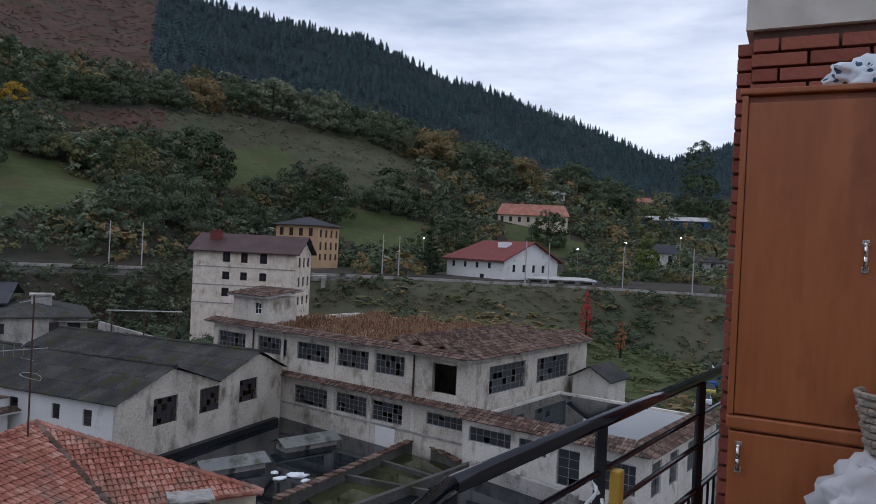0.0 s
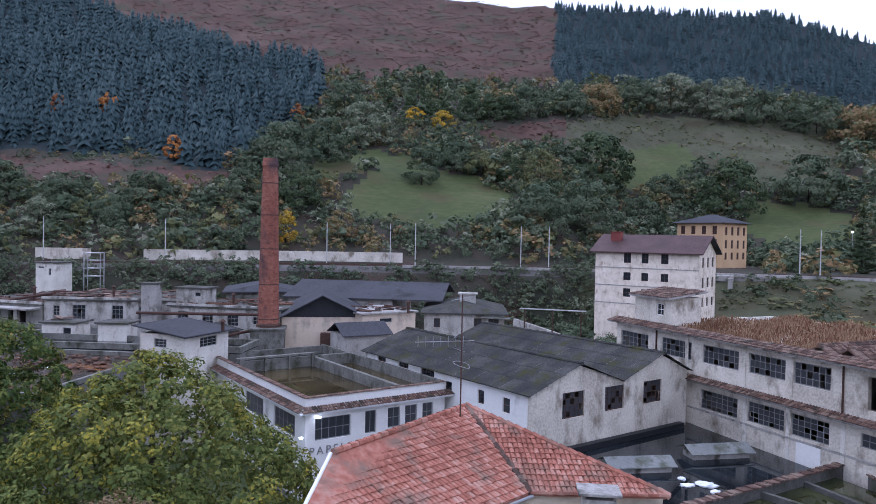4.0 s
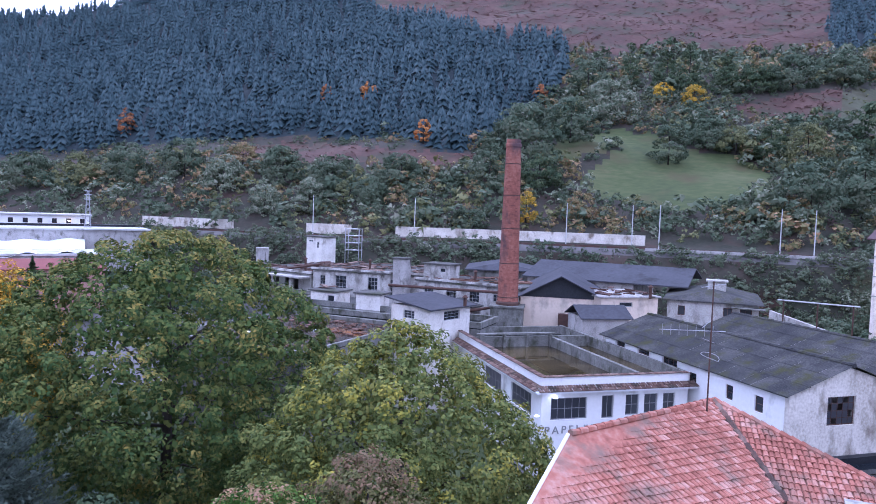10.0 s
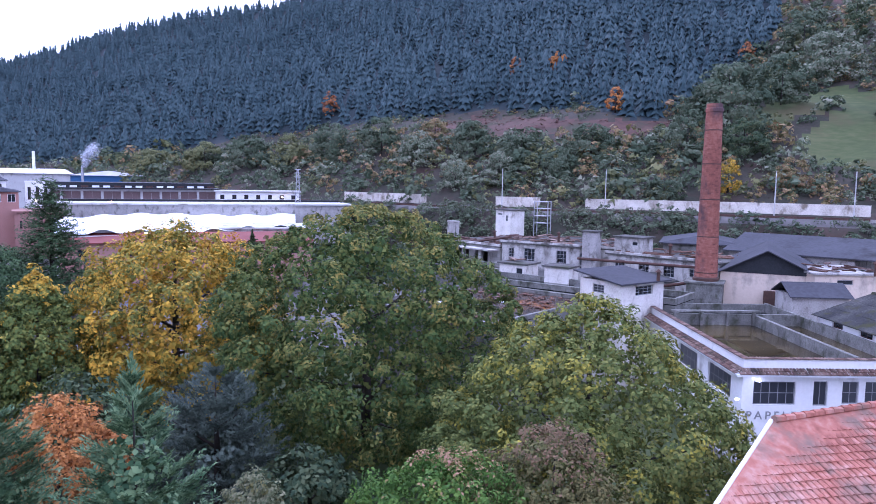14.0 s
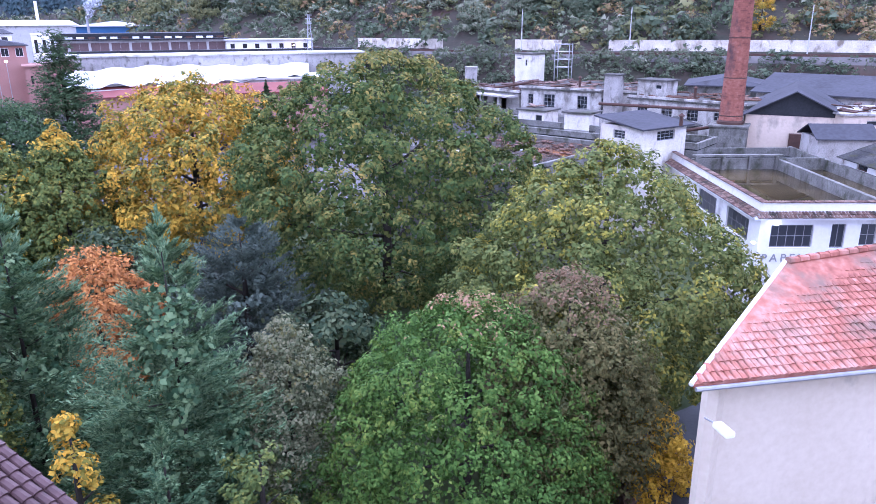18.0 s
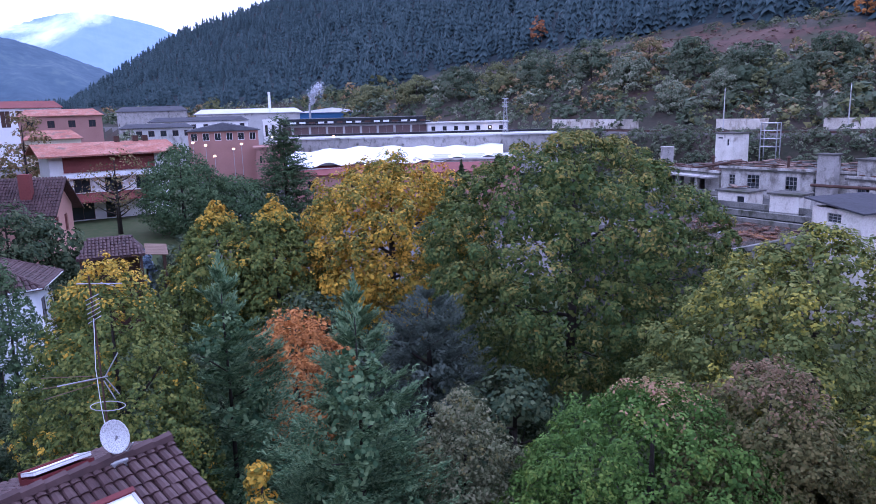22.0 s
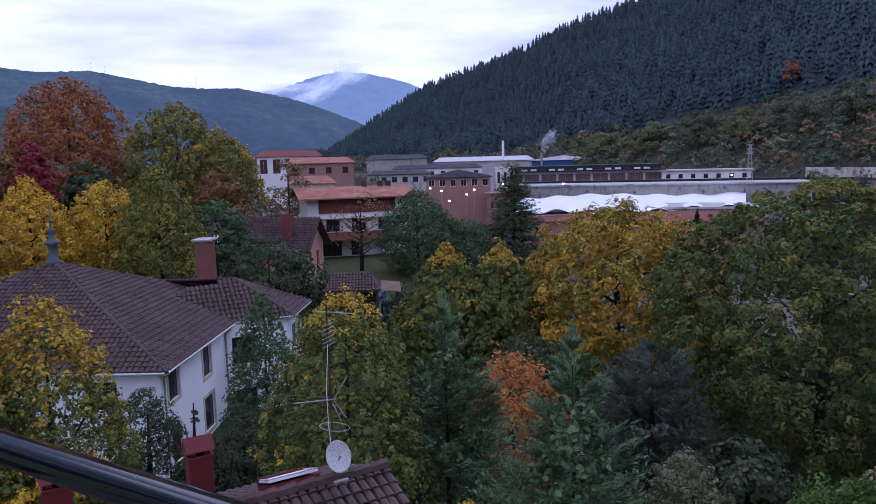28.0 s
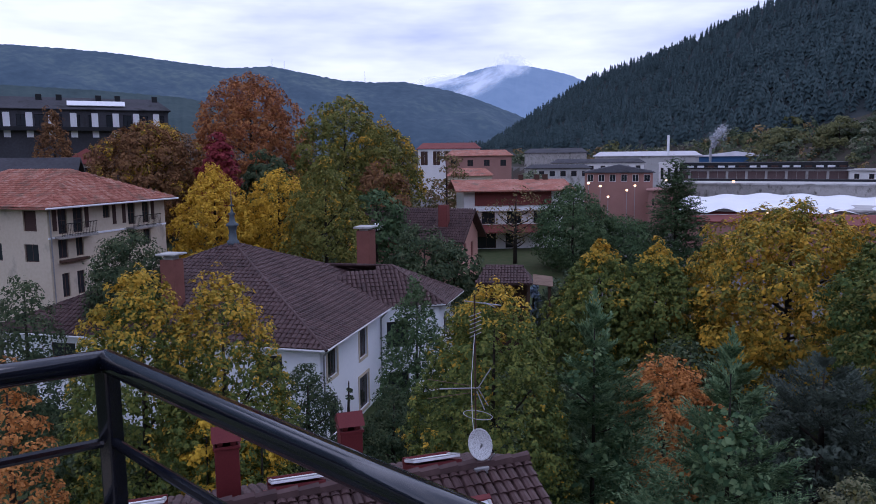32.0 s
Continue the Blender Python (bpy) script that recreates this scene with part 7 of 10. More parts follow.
tiles_on([(-0.5, -0.9, 9.42), (15.4, -0.9, 9.42), (0, 3.2, 12.92)], [(-0.5, -0.9), (15.4, -0.9), (15.4, 3.2), (-0.5, 3.2)], TILE_BR, pk, 0.3, 0.42, "tiles", 81)
part("chimney", Soup().box(11.6, 12.7, 0.8, 1.6, 10.0, 13.5), TILE_RED, pk)
part("chimney", Soup().box(0.4, 1.3, 1.0, 1.8, 10.2, 13.2), TILE_RED, pk)
part("roof_light", Soup().slab([(3.2, 0.1, 10.45), (4.4, 0.1, 10.45), (4.4, 1.0, 11.25), (3.2, 1.0, 11.25)], 0.08), WHITE, pk)
BOARD_GREY = surface("weathered_brown_board", [(0.13, 0.085, 0.06), (0.22, 0.15, 0.11)], 2, 0.85, 0.3, stretch=(0.3, 3, 3))
gp = thing("garden_pavilion", "low garden pavilion with a brown tiled roof and a board lean-to", "pavilion", (-58.5, -20.0, 0), 105)
part("roof", Soup().slab([(0, 0, 8.0), (5, 0, 8.0), (4.2, 2.2, 9.2), (0.8, 2.2, 9.2)], 0.12).slab([(4.2, 2.2, 9.2), (5, 0, 8.0), (5, 4.4, 8.0)], 0.12), TILE_BR, gp)
tiles_on([(0, 0, 8.02), (5, 0, 8.02), (0.8, 2.2, 9.22)], [(0, 0), (5, 0), (4.2, 2.2), (0.8, 2.2)], TILE_BR, gp, 0.28, 0.38, "tiles", 83, 0.05)
ridge_tiles(gp, (0.8, 2.2, 9.2), (4.2, 2.2, 9.2), TILE_BR, 0.13, 0.4)
for x, y in ((0.2, 0.2), (4.6, 0.2), (6.4, 0.4), (6.4, 2.1)):
    part("post", Soup().box(x, x + 0.2, y, y + 0.2, 0, 7.85 if x < 5 else 7.7), WOOD_DARK, gp)
for k in range(7):
    part("roof_board", Soup().slab([(5.05, 0.1 + 0.34 * k, 8.0 + 0.07 * k), (6.8, 0.1 + 0.34 * k, 7.8 + 0.07 * k), (6.8, 0.4 + 0.34 * k, 7.87 + 0.07 * k), (5.05, 0.4 + 0.34 * k, 8.07 + 0.07 * k)], 0.05), BOARD_GREY, gp)
part("wall", Soup().box(0.5, 4.6, 2.6, 2.9, 0, 7.9), WOOD_DARK, gp)


def block(name, label, az0, az1, r, z0, z1, mat, depth=12.0, roof=None, roof_rise=0.0, wins=None, cat="building", over=0.5):
    """A block whose front spans two bearings at a range."""
    a, b = at(az0, r, 0), at(az1, r, 0)
    ln = math.hypot(b[0] - a[0], b[1] - a[1])
    t = building(name, label, cat, (a[0], a[1]), math.degrees(math.atan2(b[1] - a[1], b[0] - a[0])), (ln, depth), z1, mat, {"S": wins(ln) if wins else []}, z0=z0, closed=False, seed=int(az0 * 3) % 97)
    if roof_rise:
        hip_roof(t, ln, depth, z1, z1 + roof_rise, roof, over, min(2.0, depth * 0.3, ln * 0.3))
    else:
        part("roof", Soup().box(-over, ln + over, -over, depth + over, z1, z1 + 0.3), roof, t)
    return t


def grid_wins(n, za, zb, w=0.5, mats=()):
    return lambda ln: [((k + 0.5 - w / 2) * ln / n, (k + 0.5 + w / 2) * ln / n, za, zb, 2, 1, *mats) for k in range(n)]


# bearings run from the left end of each front to its right end
bh = block("brick_hall", "pink brick hall with a band of white-framed windows", 100.4, 95.3, 165, 2, 15.4, BRICK_PINK, 18, SLATE, 1.6, grid_wins(6, 13.3, 14.9, 0.55, (WHITE, PANE)), "hall")
block("brick_annex", "pink brick annex with lamps along its wall", 95.6, 92.6, 158, 2, 11.6, BRICK_PINK, 10, BRICK_PINK, 0, grid_wins(4, 8.5, 10.0, 0.2), "hall")
block("stair_tower", "white stair tower with slit windows", 94.9, 93.4, 184, 2, 17.0, PLASTER_WHITE, 5, PLASTER_WHITE, 0, grid_wins(3, 13.2, 16.0, 0.4), "tower", 0.1)
BAYS = surface("dim_red_brown_bays", [(0.10, 0.07, 0.068), (0.15, 0.10, 0.095)], 0.2, 0.7, 0.1)
lg = block("long_works", "long works building with dark bays under a black roof", 94.0, 82.2, 190, 4, 15.6, CONCRETE_PALE, 18, BITUMEN, 0, grid_wins(9, 12.9, 15.1, 0.9, (CONCRETE_PALE, BAYS)), "factory building", 0.8)
for k in range(16):
    part("roof_light", Soup().box(1.2 + 2.4 * k, 2.7 + 2.4 * k, 2.0, 3.0, 15.9, 16.35), (WHITE if k % 3 else RUST), lg)
part("roof_rail", Soup().box(0, 39, 3.2, 16, 15.9, 17.1), BITUMEN, lg)
block("works_office", "white works office with small windows", 82.2, 76.0, 186, 4, 15.2, PLASTER_WHITE, 10, CONCRETE_PALE, 0, grid_wins(7, 13.4, 14.5, 0.35), "factory building")
pw = block("pale_works_roof", "long pale flat works roof", 93.5, 72.0, 168, 4, 12.7, CONCRETE, 14, CONCRETE_PALE, 0, None, "factory building")
part("roof_edge", Soup().box(0, 62, 12.6, 14.3, 13.0, 13.5), BITUMEN, pw, "black roof edge")
block("red_shed", "low shed with a dark red wall", 93.0, 75.0, 122, 2, 8.6, BRICK_PINK, 12, TILE_RED, 1.1, grid_wins(6, 6.4, 7.6, 0.2), "factory building")
block("pale_store", "pale store with a blue and red sign", 83.2, 75.6, 130, 2, 9.9, CONCRETE_PALE, 12, CONCRETE_PALE, 0, None, "factory building")
sg = thing("wall_sign", "blue, red and white sign panel on the store", "sign", (*at(77.2, 129.2, 8.9),), 77)
part("panel", Soup().box(-2.6, 2.6, -0.1, 0.0, -0.6, 0.6), WHITE, sg)
part("stripe", Soup().box(-2.2, 0.4, -0.14, -0.101, -0.3, 0.3), surface("blue_sign_paint", [(0.02, 0.1, 0.35), (0.03, 0.14, 0.4)], 2, 0.5, 0), sg)
part("stripe", Soup().box(0.8, 2.2, -0.14, -0.101, -0.25, 0.4), surface("red_sign_paint", [(0.4, 0.03, 0.02), (0.45, 0.05, 0.03)], 2, 0.5, 0), sg)
# white sheeted roof in long waves
PLASTIC = surface("white_plastic_sheet", [(0.72, 0.74, 0.76), (0.82, 0.83, 0.84)], 0.2, 0.5, 0.2)
tv, tf = [], []
nu, nv_ = 60, 18
for i in range(nu + 1):
    for j in range(nv_ + 1):
        f, g = i / nu, j / nv_
        a = at(93.3 - 17.0 * f, 124 + 7 * f + (36 + 2 * f) * g, 0)
        tv.append((a[0], a[1], 9.7 + 0.3 * f + 0.9 * g + 0.35 * math.sin(f * 42) * (1 - 0.4 * g) + 0.25 * math.sin(g * 11 + f * 9)))
for i in range(nu):
    for j in range(nv_):
        tf.append((i * (nv_ + 1) + j, (i + 1) * (nv_ + 1) + j, (i + 1) * (nv_ + 1) + j + 1, i * (nv_ + 1) + j + 1))
sheet = thing("sheeted_roof", "white plastic sheeting rippling over a low works roof", "roof", (0, 0, 0))
part("sheet", mesh_of("sheet", tv, tf, PLASTIC), PLASTIC, sheet, smooth=True)
part("side_wall", Soup().prism([at(93.2, 124.5)[:2], at(76.4, 131.5)[:2], at(76.4, 132.0)[:2], at(93.2, 125)[:2]], 0, 9.4), CONCRETE_PALE, sheet)
BLUE = surface("blue_cladding", [(0.03, 0.09, 0.20), (0.045, 0.12, 0.25)], 0.3, 0.5, 0.05)
ROOF_RIBBED = surface("pale_ribbed_roof_sheet", [(0.40, 0.39, 0.41), (0.55, 0.54, 0.56)], 0.3, 0.6, 0.1, stretch=(1, 1, 1))
for a0, a1, zz in ((99.7, 92.0, 19.0), (92.2, 87.0, 18.6)):
    b_ = block("blue_works", "blue-clad works hall with a white ribbed roof", a0, a1, 298, 5, zz, BLUE if a0 < 95 else CONCRETE_PALE, 30, ROOF_RIBBED, 1.8, None, "factory building", 0.8)
block("far_hall", "grey vaulted works hall", 105.1, 100.3, 300, 5, 20.6, CONCRETE, 24, SLATE, 1.9, None, "factory building")
block("far_apartments", "white and brown apartment block with a red roof", 113.5, 108.6, 240, 5, 22.0, PLASTER_WHITE, 12, TILE_RED, 2.0, grid_wins(5, 16.5, 21.2, 0.6, (WHITE, WOOD_DARK)), "apartment house")
block("orange_house", "orange-brick house with a red roof", 111.3, 106.1, 200, 5, 19.5, BRICK_PINK, 12, TILE_OR, 1.6, grid_wins(4, 16.6, 18.3, 0.35, (FRAME_BR, PANE)), "house")
block("low_house", "low house with a red-brown roof", 111.1, 107.6, 160, 5, 15.0, CREAM, 9, TILE_OR, 1.6, grid_wins(3, 11, 13, 0.4), "house")
block("works_shed", "low pale works shed in the town", 105.0, 100.0, 205, 5, 15.8, CONCRETE_PALE, 14, SLATE, 1.0, grid_wins(6, 13.5, 15, 0.5), "factory building")
block("works_shed", "low white works shed in the town", 103.0, 96.0, 235, 5, 17.0, PLASTER_WHITE, 14, SLATE, 1.2, grid_wins(8, 14.5, 16, 0.4), "factory building")
bk_ = block("black_apartments", "dark slate apartment block with white balcony panels", 144.5, 132.2, 152, 5, 28.6, SLATE, 14, SLATE, 2.6, grid_wins(11, 25.4, 27.6, 0.5, (IRON, PANE)), "apartment house")
for k in range(9):
    part("panel", Soup().box(1.0 + 3.6 * k, 2.1 + 3.6 * k, -0.16, -0.003, 23.4, 27.9), WHITE, bk_)
    if k % 3 != 1:
        part("chimney", Soup().box(3.0 + 3.4 * k, 4.0 + 3.4 * k, 5, 6, 30.2, 31.6), BITUMEN, bk_)
part("balcony", Soup().box(0, 33, -1.4, -0.17, 24.6, 25.3), BITUMEN, bk_)
part("roof_light", Soup().slab([(15, 0.6, 29.4), (25, 0.6, 29.4), (25, 2.2, 30.3), (15, 2.2, 30.3)], 0.1), WHITE, bk_)
dg = thing("dark_gable_house", "dark timbered gable house with white curtains", "house", (-55.5, -64.4, 0), 219)
part("wall", Soup().prism([(0.6, 0.3), (9, 0.3), (9, 8), (0.6, 8)], 2, 15.9), WOOD_DARK, dg)
part("roof", Soup().slab([(-1.2, -0.8, 15.5), (5.0, -0.8, 19.4), (5.0, 9, 19.4), (-1.2, 9, 15.5)], 0.3), SLATE, dg)
part("roof", Soup().slab([(5.0, -0.8, 19.4), (11, -0.8, 15.5), (11, 9, 15.5), (5.0, 9, 19.4)], 0.3), SLATE, dg)
part("gable", Soup().add([(0.6, 0.3, 15.9), (9, 0.3, 15.9), (5, 0.3, 19.0), (0.6, 0.6, 15.9), (9, 0.6, 15.9), (5, 0.6, 19.0)], [(0, 1, 2), (5, 4, 3)]), WOOD_DARK, dg)
part("panel", Soup().box(2.6, 4.4, 0.1, 0.297, 12.4, 15.6), WHITE, dg)
block("low_house", "low brown-roofed house below the apartments", 139.4, 136.2, 125, 5, 18.6, PLASTER_WHITE, 9, TILE_RED, 2.4, grid_wins(3, 16.6, 18, 0.4), "house")

# ---- the brown roof below the balcony ----
nr = thing("brown_tiled_house", "house below with a dark brown interlocking-tile roof", "house", (-14.75, -3.85, -0.25), math.degrees(math.atan2(-0.76, 0.65)))
RL = 13.0
fe, be = (4.6, 10.5), (-3.8, 10.95)
part("roof", Soup().slab([(-0.25, fe[0], fe[1]), (RL, fe[0], fe[1]), (RL, 0, 12.4), (-0.25, 0, 12.4)], 0.12), TILE_BR, nr)
part("roof", Soup().slab([(-0.25, 0, 12.4), (RL, 0, 12.4), (RL, be[0], be[1]), (-0.25, be[0], be[1])], 0.12), TILE_BR, nr)
tiles_on([(0, fe[0], fe[1]), (RL, fe[0], fe[1]), (0, 0, 12.4)], [(-0.25, 0), (RL, 0), (RL, fe[0]), (-0.25, fe[0])], TILE_BR, nr, 0.215, 0.32, "tiles", 91, 0.06, split=260, near=(0, 1.5))
tiles_on([(RL, be[0], be[1]), (0, be[0], be[1]), (0, 0, 12.4)], [(-0.25, 0), (RL, 0), (RL, be[0]), (-0.25, be[0])], TILE_BR, nr, 0.215, 0.32, "tiles", 92, 0.06)
ridge_tiles(nr, (-0.25, 0, 12.45), (RL, 0, 12.45), TILE_BR, 0.15, 0.42)
part("wall", Soup().prism([(0.5, fe[0] - 0.6), (0.5, be[0] + 0.6), (RL, be[0] + 0.6), (RL, fe[0] - 0.6)], 0, 10.3), PLASTER_WHITE, nr)
part("gable", Soup().add([(0.5, 4.0, 10.3), (0.5, -3.2, 10.3), (0.5, 0, 12.2), (0.8, 4.0, 10.3), (0.8, -3.2, 10.3), (0.8, 0, 12.2)], [(0, 1, 2), (5, 4, 3)]), PLASTER_WHITE, nr)


def roof_window(x, y, z, tilt, w=1.15, d=0.95):
    t = thing("roof_window", "roof window with a dark red frame and pale blind", "roof window", (0, 0, 0), 0, "roof windows of the brown roof")
    t.matrix_world = nr.matrix_world @ pose(x, y, z, tilt, 0, 0)
    part("frame", Soup().box(-w / 2, w / 2, -d / 2, d / 2, -0.1, 0.08).box(-w / 2 - 0.1, w / 2 + 0.1, -d / 2 - 0.1, d / 2 + 0.1, -0.1, -0.02), REDPAINT, t)
    part("sash", Soup().bevel_box(-w / 2 + 0.02, w / 2 - 0.02, -d / 2 + 0.02, d / 2 - 0.02, 0.13, 0.19, 0.015), WHITE, t, "pale sash with a closed blind")
    part("sash_rim", Soup().bevel_box(-w / 2 + 0.02, w / 2 - 0.02, -d / 2 + 0.02, -d / 2 + 0.09, 0.19, 0.215, 0.01).bevel_box(-w / 2 + 0.02, w / 2 - 0.02, d / 2 - 0.09, d / 2 - 0.02, 0.19, 0.215, 0.01).bevel_box(-w / 2 + 0.02, -w / 2 + 0.09, -d / 2 + 0.09, d / 2 - 0.09, 0.19, 0.213, 0.01).bevel_box(w / 2 - 0.09, w / 2 - 0.02, -d / 2 + 0.09, d / 2 - 0.09, 0.19, 0.213, 0.01), CONCRETE_PALE, t)
    part("hinge_box", Soup().box(-w / 2, w / 2, -d / 2, -d / 2 + 0.12, 0.08, 0.24), REDPAINT, t)


roof_window(1.7, -1.0, 12.15, 21)
roof_window(4.8, -1.0, 12.15, 21)
roof_window(8.0, -0.9, 12.15, 21)
roof_window(1.7, 1.4, 11.92, -22)


def red_flue(x, y, zb, zt):
    t = thing("red_chimney", "dark red metal chimney with a pitched cap", "chimney", (0, 0, 0), 0, "red chimneys of the brown roof")
    t.matrix_world = nr.matrix_world @ pose(x, y, 0, 0, 0, 0)
    part("stack", Soup().bevel_box(-0.25, 0.25, -0.25, 0.25, zb, zt - 0.25, 0.02), REDPAINT, t)
    part("neck", Soup().box(-0.2, -0.08, -0.2, 0.2, zt - 0.25, zt - 0.14).box(0.08, 0.2, -0.2, 0.2, zt - 0.25, zt - 0.14), REDPAINT, t)
    part("collar", Soup().bevel_box(-0.28, 0.28, -0.28, 0.28, zt - 0.31, zt - 0.25, 0.01), REDPAINT, t)
    part("cap", Soup().add([(-0.3, -0.3, zt - 0.14), (0.3, -0.3, zt - 0.14), (0.3, 0.3, zt - 0.14), (-0.3, 0.3, zt - 0.14), (-0.3, 0, zt + 0.12), (0.3, 0, zt + 0.12)], [(3, 2, 1, 0), (0, 1, 5, 4), (2, 3, 4, 5), (1, 2, 5), (3, 0, 4)]), REDPAINT, t)


red_flue(3.45, -1.75, 11.5, 13.28)
red_flue(6.2, -1.35, 11.6, 13.45)
an = thing("tv_aerial", "rooftop television aerial mast with grid and rod antennas", "aerial", (0, 0, 0))
an.matrix_world = nr.matrix_world @ pose(0.95, -0.15, 0, 0, 0, 0)
part("mast", Soup().tube((0, 0, 12.3), (0.02, 0, 16.25), 0.022, 0.018), RUST, an)
part("boom", Soup().tube((0.75, -0.25, 14.16), (-0.1, 0.05, 14.18), 0.014), STEEL, an)
for k in range(3):
    part("element", Soup().tube((0.95, -0.45, 13.9 + 0.22 * k), (0.1, -0.05, 14.06 + 0.08 * k), 0.008), BOARD_GREY, an)
part("reflector", Soup().tube((-0.28, 0.2, 14.65), (-0.05, 0.05, 14.2), 0.012).tube((-0.28, 0.05, 13.75), (-0.05, 0.05, 14.15), 0.012).tube((-0.15, 0.15, 13.7), (-0.02, 0.02, 14.1), 0.012), STEEL, an)
part("loop", Soup().path([(0.32 * math.cos(a) - 0.05, 0.32 * math.sin(a), 13.55 + 0.05 * math.cos(a)) for a in np.linspace(0, 6.283, 18)], 0.009, 6), STEEL, an)
for k in range(6):
    part("element", Soup().tube((-0.22, -0.22 + 0.0 * k, 15.35 + 0.09 * k), (0.22, 0.22, 15.38 + 0.09 * k), 0.008), STEEL, an)
part("top_boom", Soup().tube((-0.45, 0.35, 16.05), (0.2, -0.15, 16.1), 0.012).tube((-0.25, 0.15, 16.05), (-0.25, 0.5, 16.05), 0.008).tube((-0.2, 0.0, 16.07), (-0.2, 0.35, 16.07), 0.008), STEEL, an)
part("cable", Soup().path([(0.03, 0.02, 15.4), (0.12, 0.05, 14.4), (0.1, 0.04, 13.6), (0.04, 0.05, 12.8)], 0.008, 5), WHITE, an)
di = thing("satellite_dish", "white satellite dish speckled with dirt", "satellite dish", (0, 0, 0))
di.matrix_world = nr.matrix_world @ pose(0.9, 0.1, 12.98, 0, 0, 0)
DISH = surface("speckled_white_dish", [(0.62, 0.63, 0.64), (0.74, 0.75, 0.76)], 34, 0.55, 0.05, stain=(0.2, 0.2, 0.2), stain_amount=0.8)
dv = Soup().lathe([(0.0, 0.0), (0.12, 0.008), (0.22, 0.03), (0.3, 0.055), (0.335, 0.075), (0.345, 0.07), (0.3, 0.045), (0.2, 0.015), (0.0, -0.012)], 28)
dd = part("reflector", dv, DISH, di, smooth=True)
dd.matrix_basis = pose(0, 0, 0, 80, 0, 118)
part("bracket", Soup().tube((0, 0, 0), (0.05, -0.1, -0.3), 0.03).tube((0.05, -0.1, -0.3), (0.05, -0.1, -0.6), 0.035).bevel_box(-0.14, 0.22, -0.25, 0.1, -0.66, -0.5, 0.03), STEEL, di)
part("feed_arm", Soup().path([(0, 0.02, -0.3), (-0.05, 0.3, -0.25), (-0.1, 0.45, -0.05)], 0.014), STEEL, di)

# ---- the balcony ----
RZ = 18.5
A, B, C2 = (-0.98, -0.93), (0.05, 1.75), (1.66, 4.03)
INN = (0.80, -2.17)
FLOOR_Z = 17.45
ra = thing("balcony_railing", "black painted tubular iron balcony railing", "railing", (0, 0, 0))
KNOB = [(0.001, -0.0255), (0.019, -0.017), (0.0255, 0.0), (0.019, 0.017), (0.001, 0.0255)]
part("handrail", Soup().tube((*A, RZ), (*B, RZ), 0.025, seg=18).lathe(KNOB, 14, (*A, RZ)), IRON, ra, smooth=True)
part("handrail", Soup().tube((*B, RZ), (*C2, RZ), 0.025, seg=18).lathe(KNOB, 14, (*B, RZ)), IRON, ra, smooth=True)
part("handrail", Soup().tube((*INN, RZ), (*A, RZ), 0.025, seg=18), IRON, ra, smooth=True)


def on(p, q, f):
    return (p[0] + (q[0] - p[0]) * f, p[1] + (q[1] - p[1]) * f)


for dz in (0.18, 0.33):
    for p, q in ((A, B), (B, C2), (INN, A)):
        part("mid_rail", Soup().tube((*p, RZ - dz), (*q, RZ - dz), 0.011), IRON, ra)
part("bottom_rail", Soup().tube((*A, RZ - 0.55), (*B, RZ - 0.55), 0.014).tube((*B, RZ - 0.55), (*C2, RZ - 0.55), 0.014).tube((*INN, RZ - 0.55), (*A, RZ - 0.55), 0.014), IRON, ra)
for p in (A, on(A, B, 0.5), B, (0.6, 2.53), (1.33, 3.56)):
    part("post", Soup().bevel_box(p[0] - 0.019, p[0] + 0.019, p[1] - 0.019, p[1] + 0.019, FLOOR_Z, RZ - 0.01, 0.006), IRON, ra)
for (p, q, n) in ((A, B, 24), (B, C2, 24), (INN, A, 16)):
    for k in range(1, n):
        c = on(p, q, k / n)
        part("baluster", Soup().tube((*c, FLOOR_Z), (*c, RZ - 0.55), 0.007, seg=6), IRON, ra)
bfl = solo("balcony_floor", Soup().prism([A, B, C2, (3.6, 3.2), (2.2, -2.6), INN], FLOOR_Z - 0.25, FLOOR_Z), CONCRETE, "plain concrete balcony floor slab", "floor", kind="structure")
# own building: wall behind and below
solo("wall_behind", Soup().prism([(2.2, -3.6), (4.2, 3.6), (6.2, 3.0), (4.2, -4.2)], 0, 24), CREAM, "plain rendered house wall behind the balcony", "wall", kind="structure")
solo("wall_below", Soup().prism([(0.2, -3.2), (2.0, 2.6), (2.8, 3.0), (2.4, -3.0)], 0, FLOOR_Z - 0.26), CREAM, "plain rendered house wall below the balcony", "wall", kind="structure")
# side wall of facing brick, behind the cabinet
CA = -26.6
cd = Vector((-math.sin(radians(CA)), math.cos(radians(CA))))
cr = Vector((cd.y, -cd.x))


def cab_xy(across, deep):
    p = cd * (3.28 + deep) + cr * across
    return (p.x, p.y)


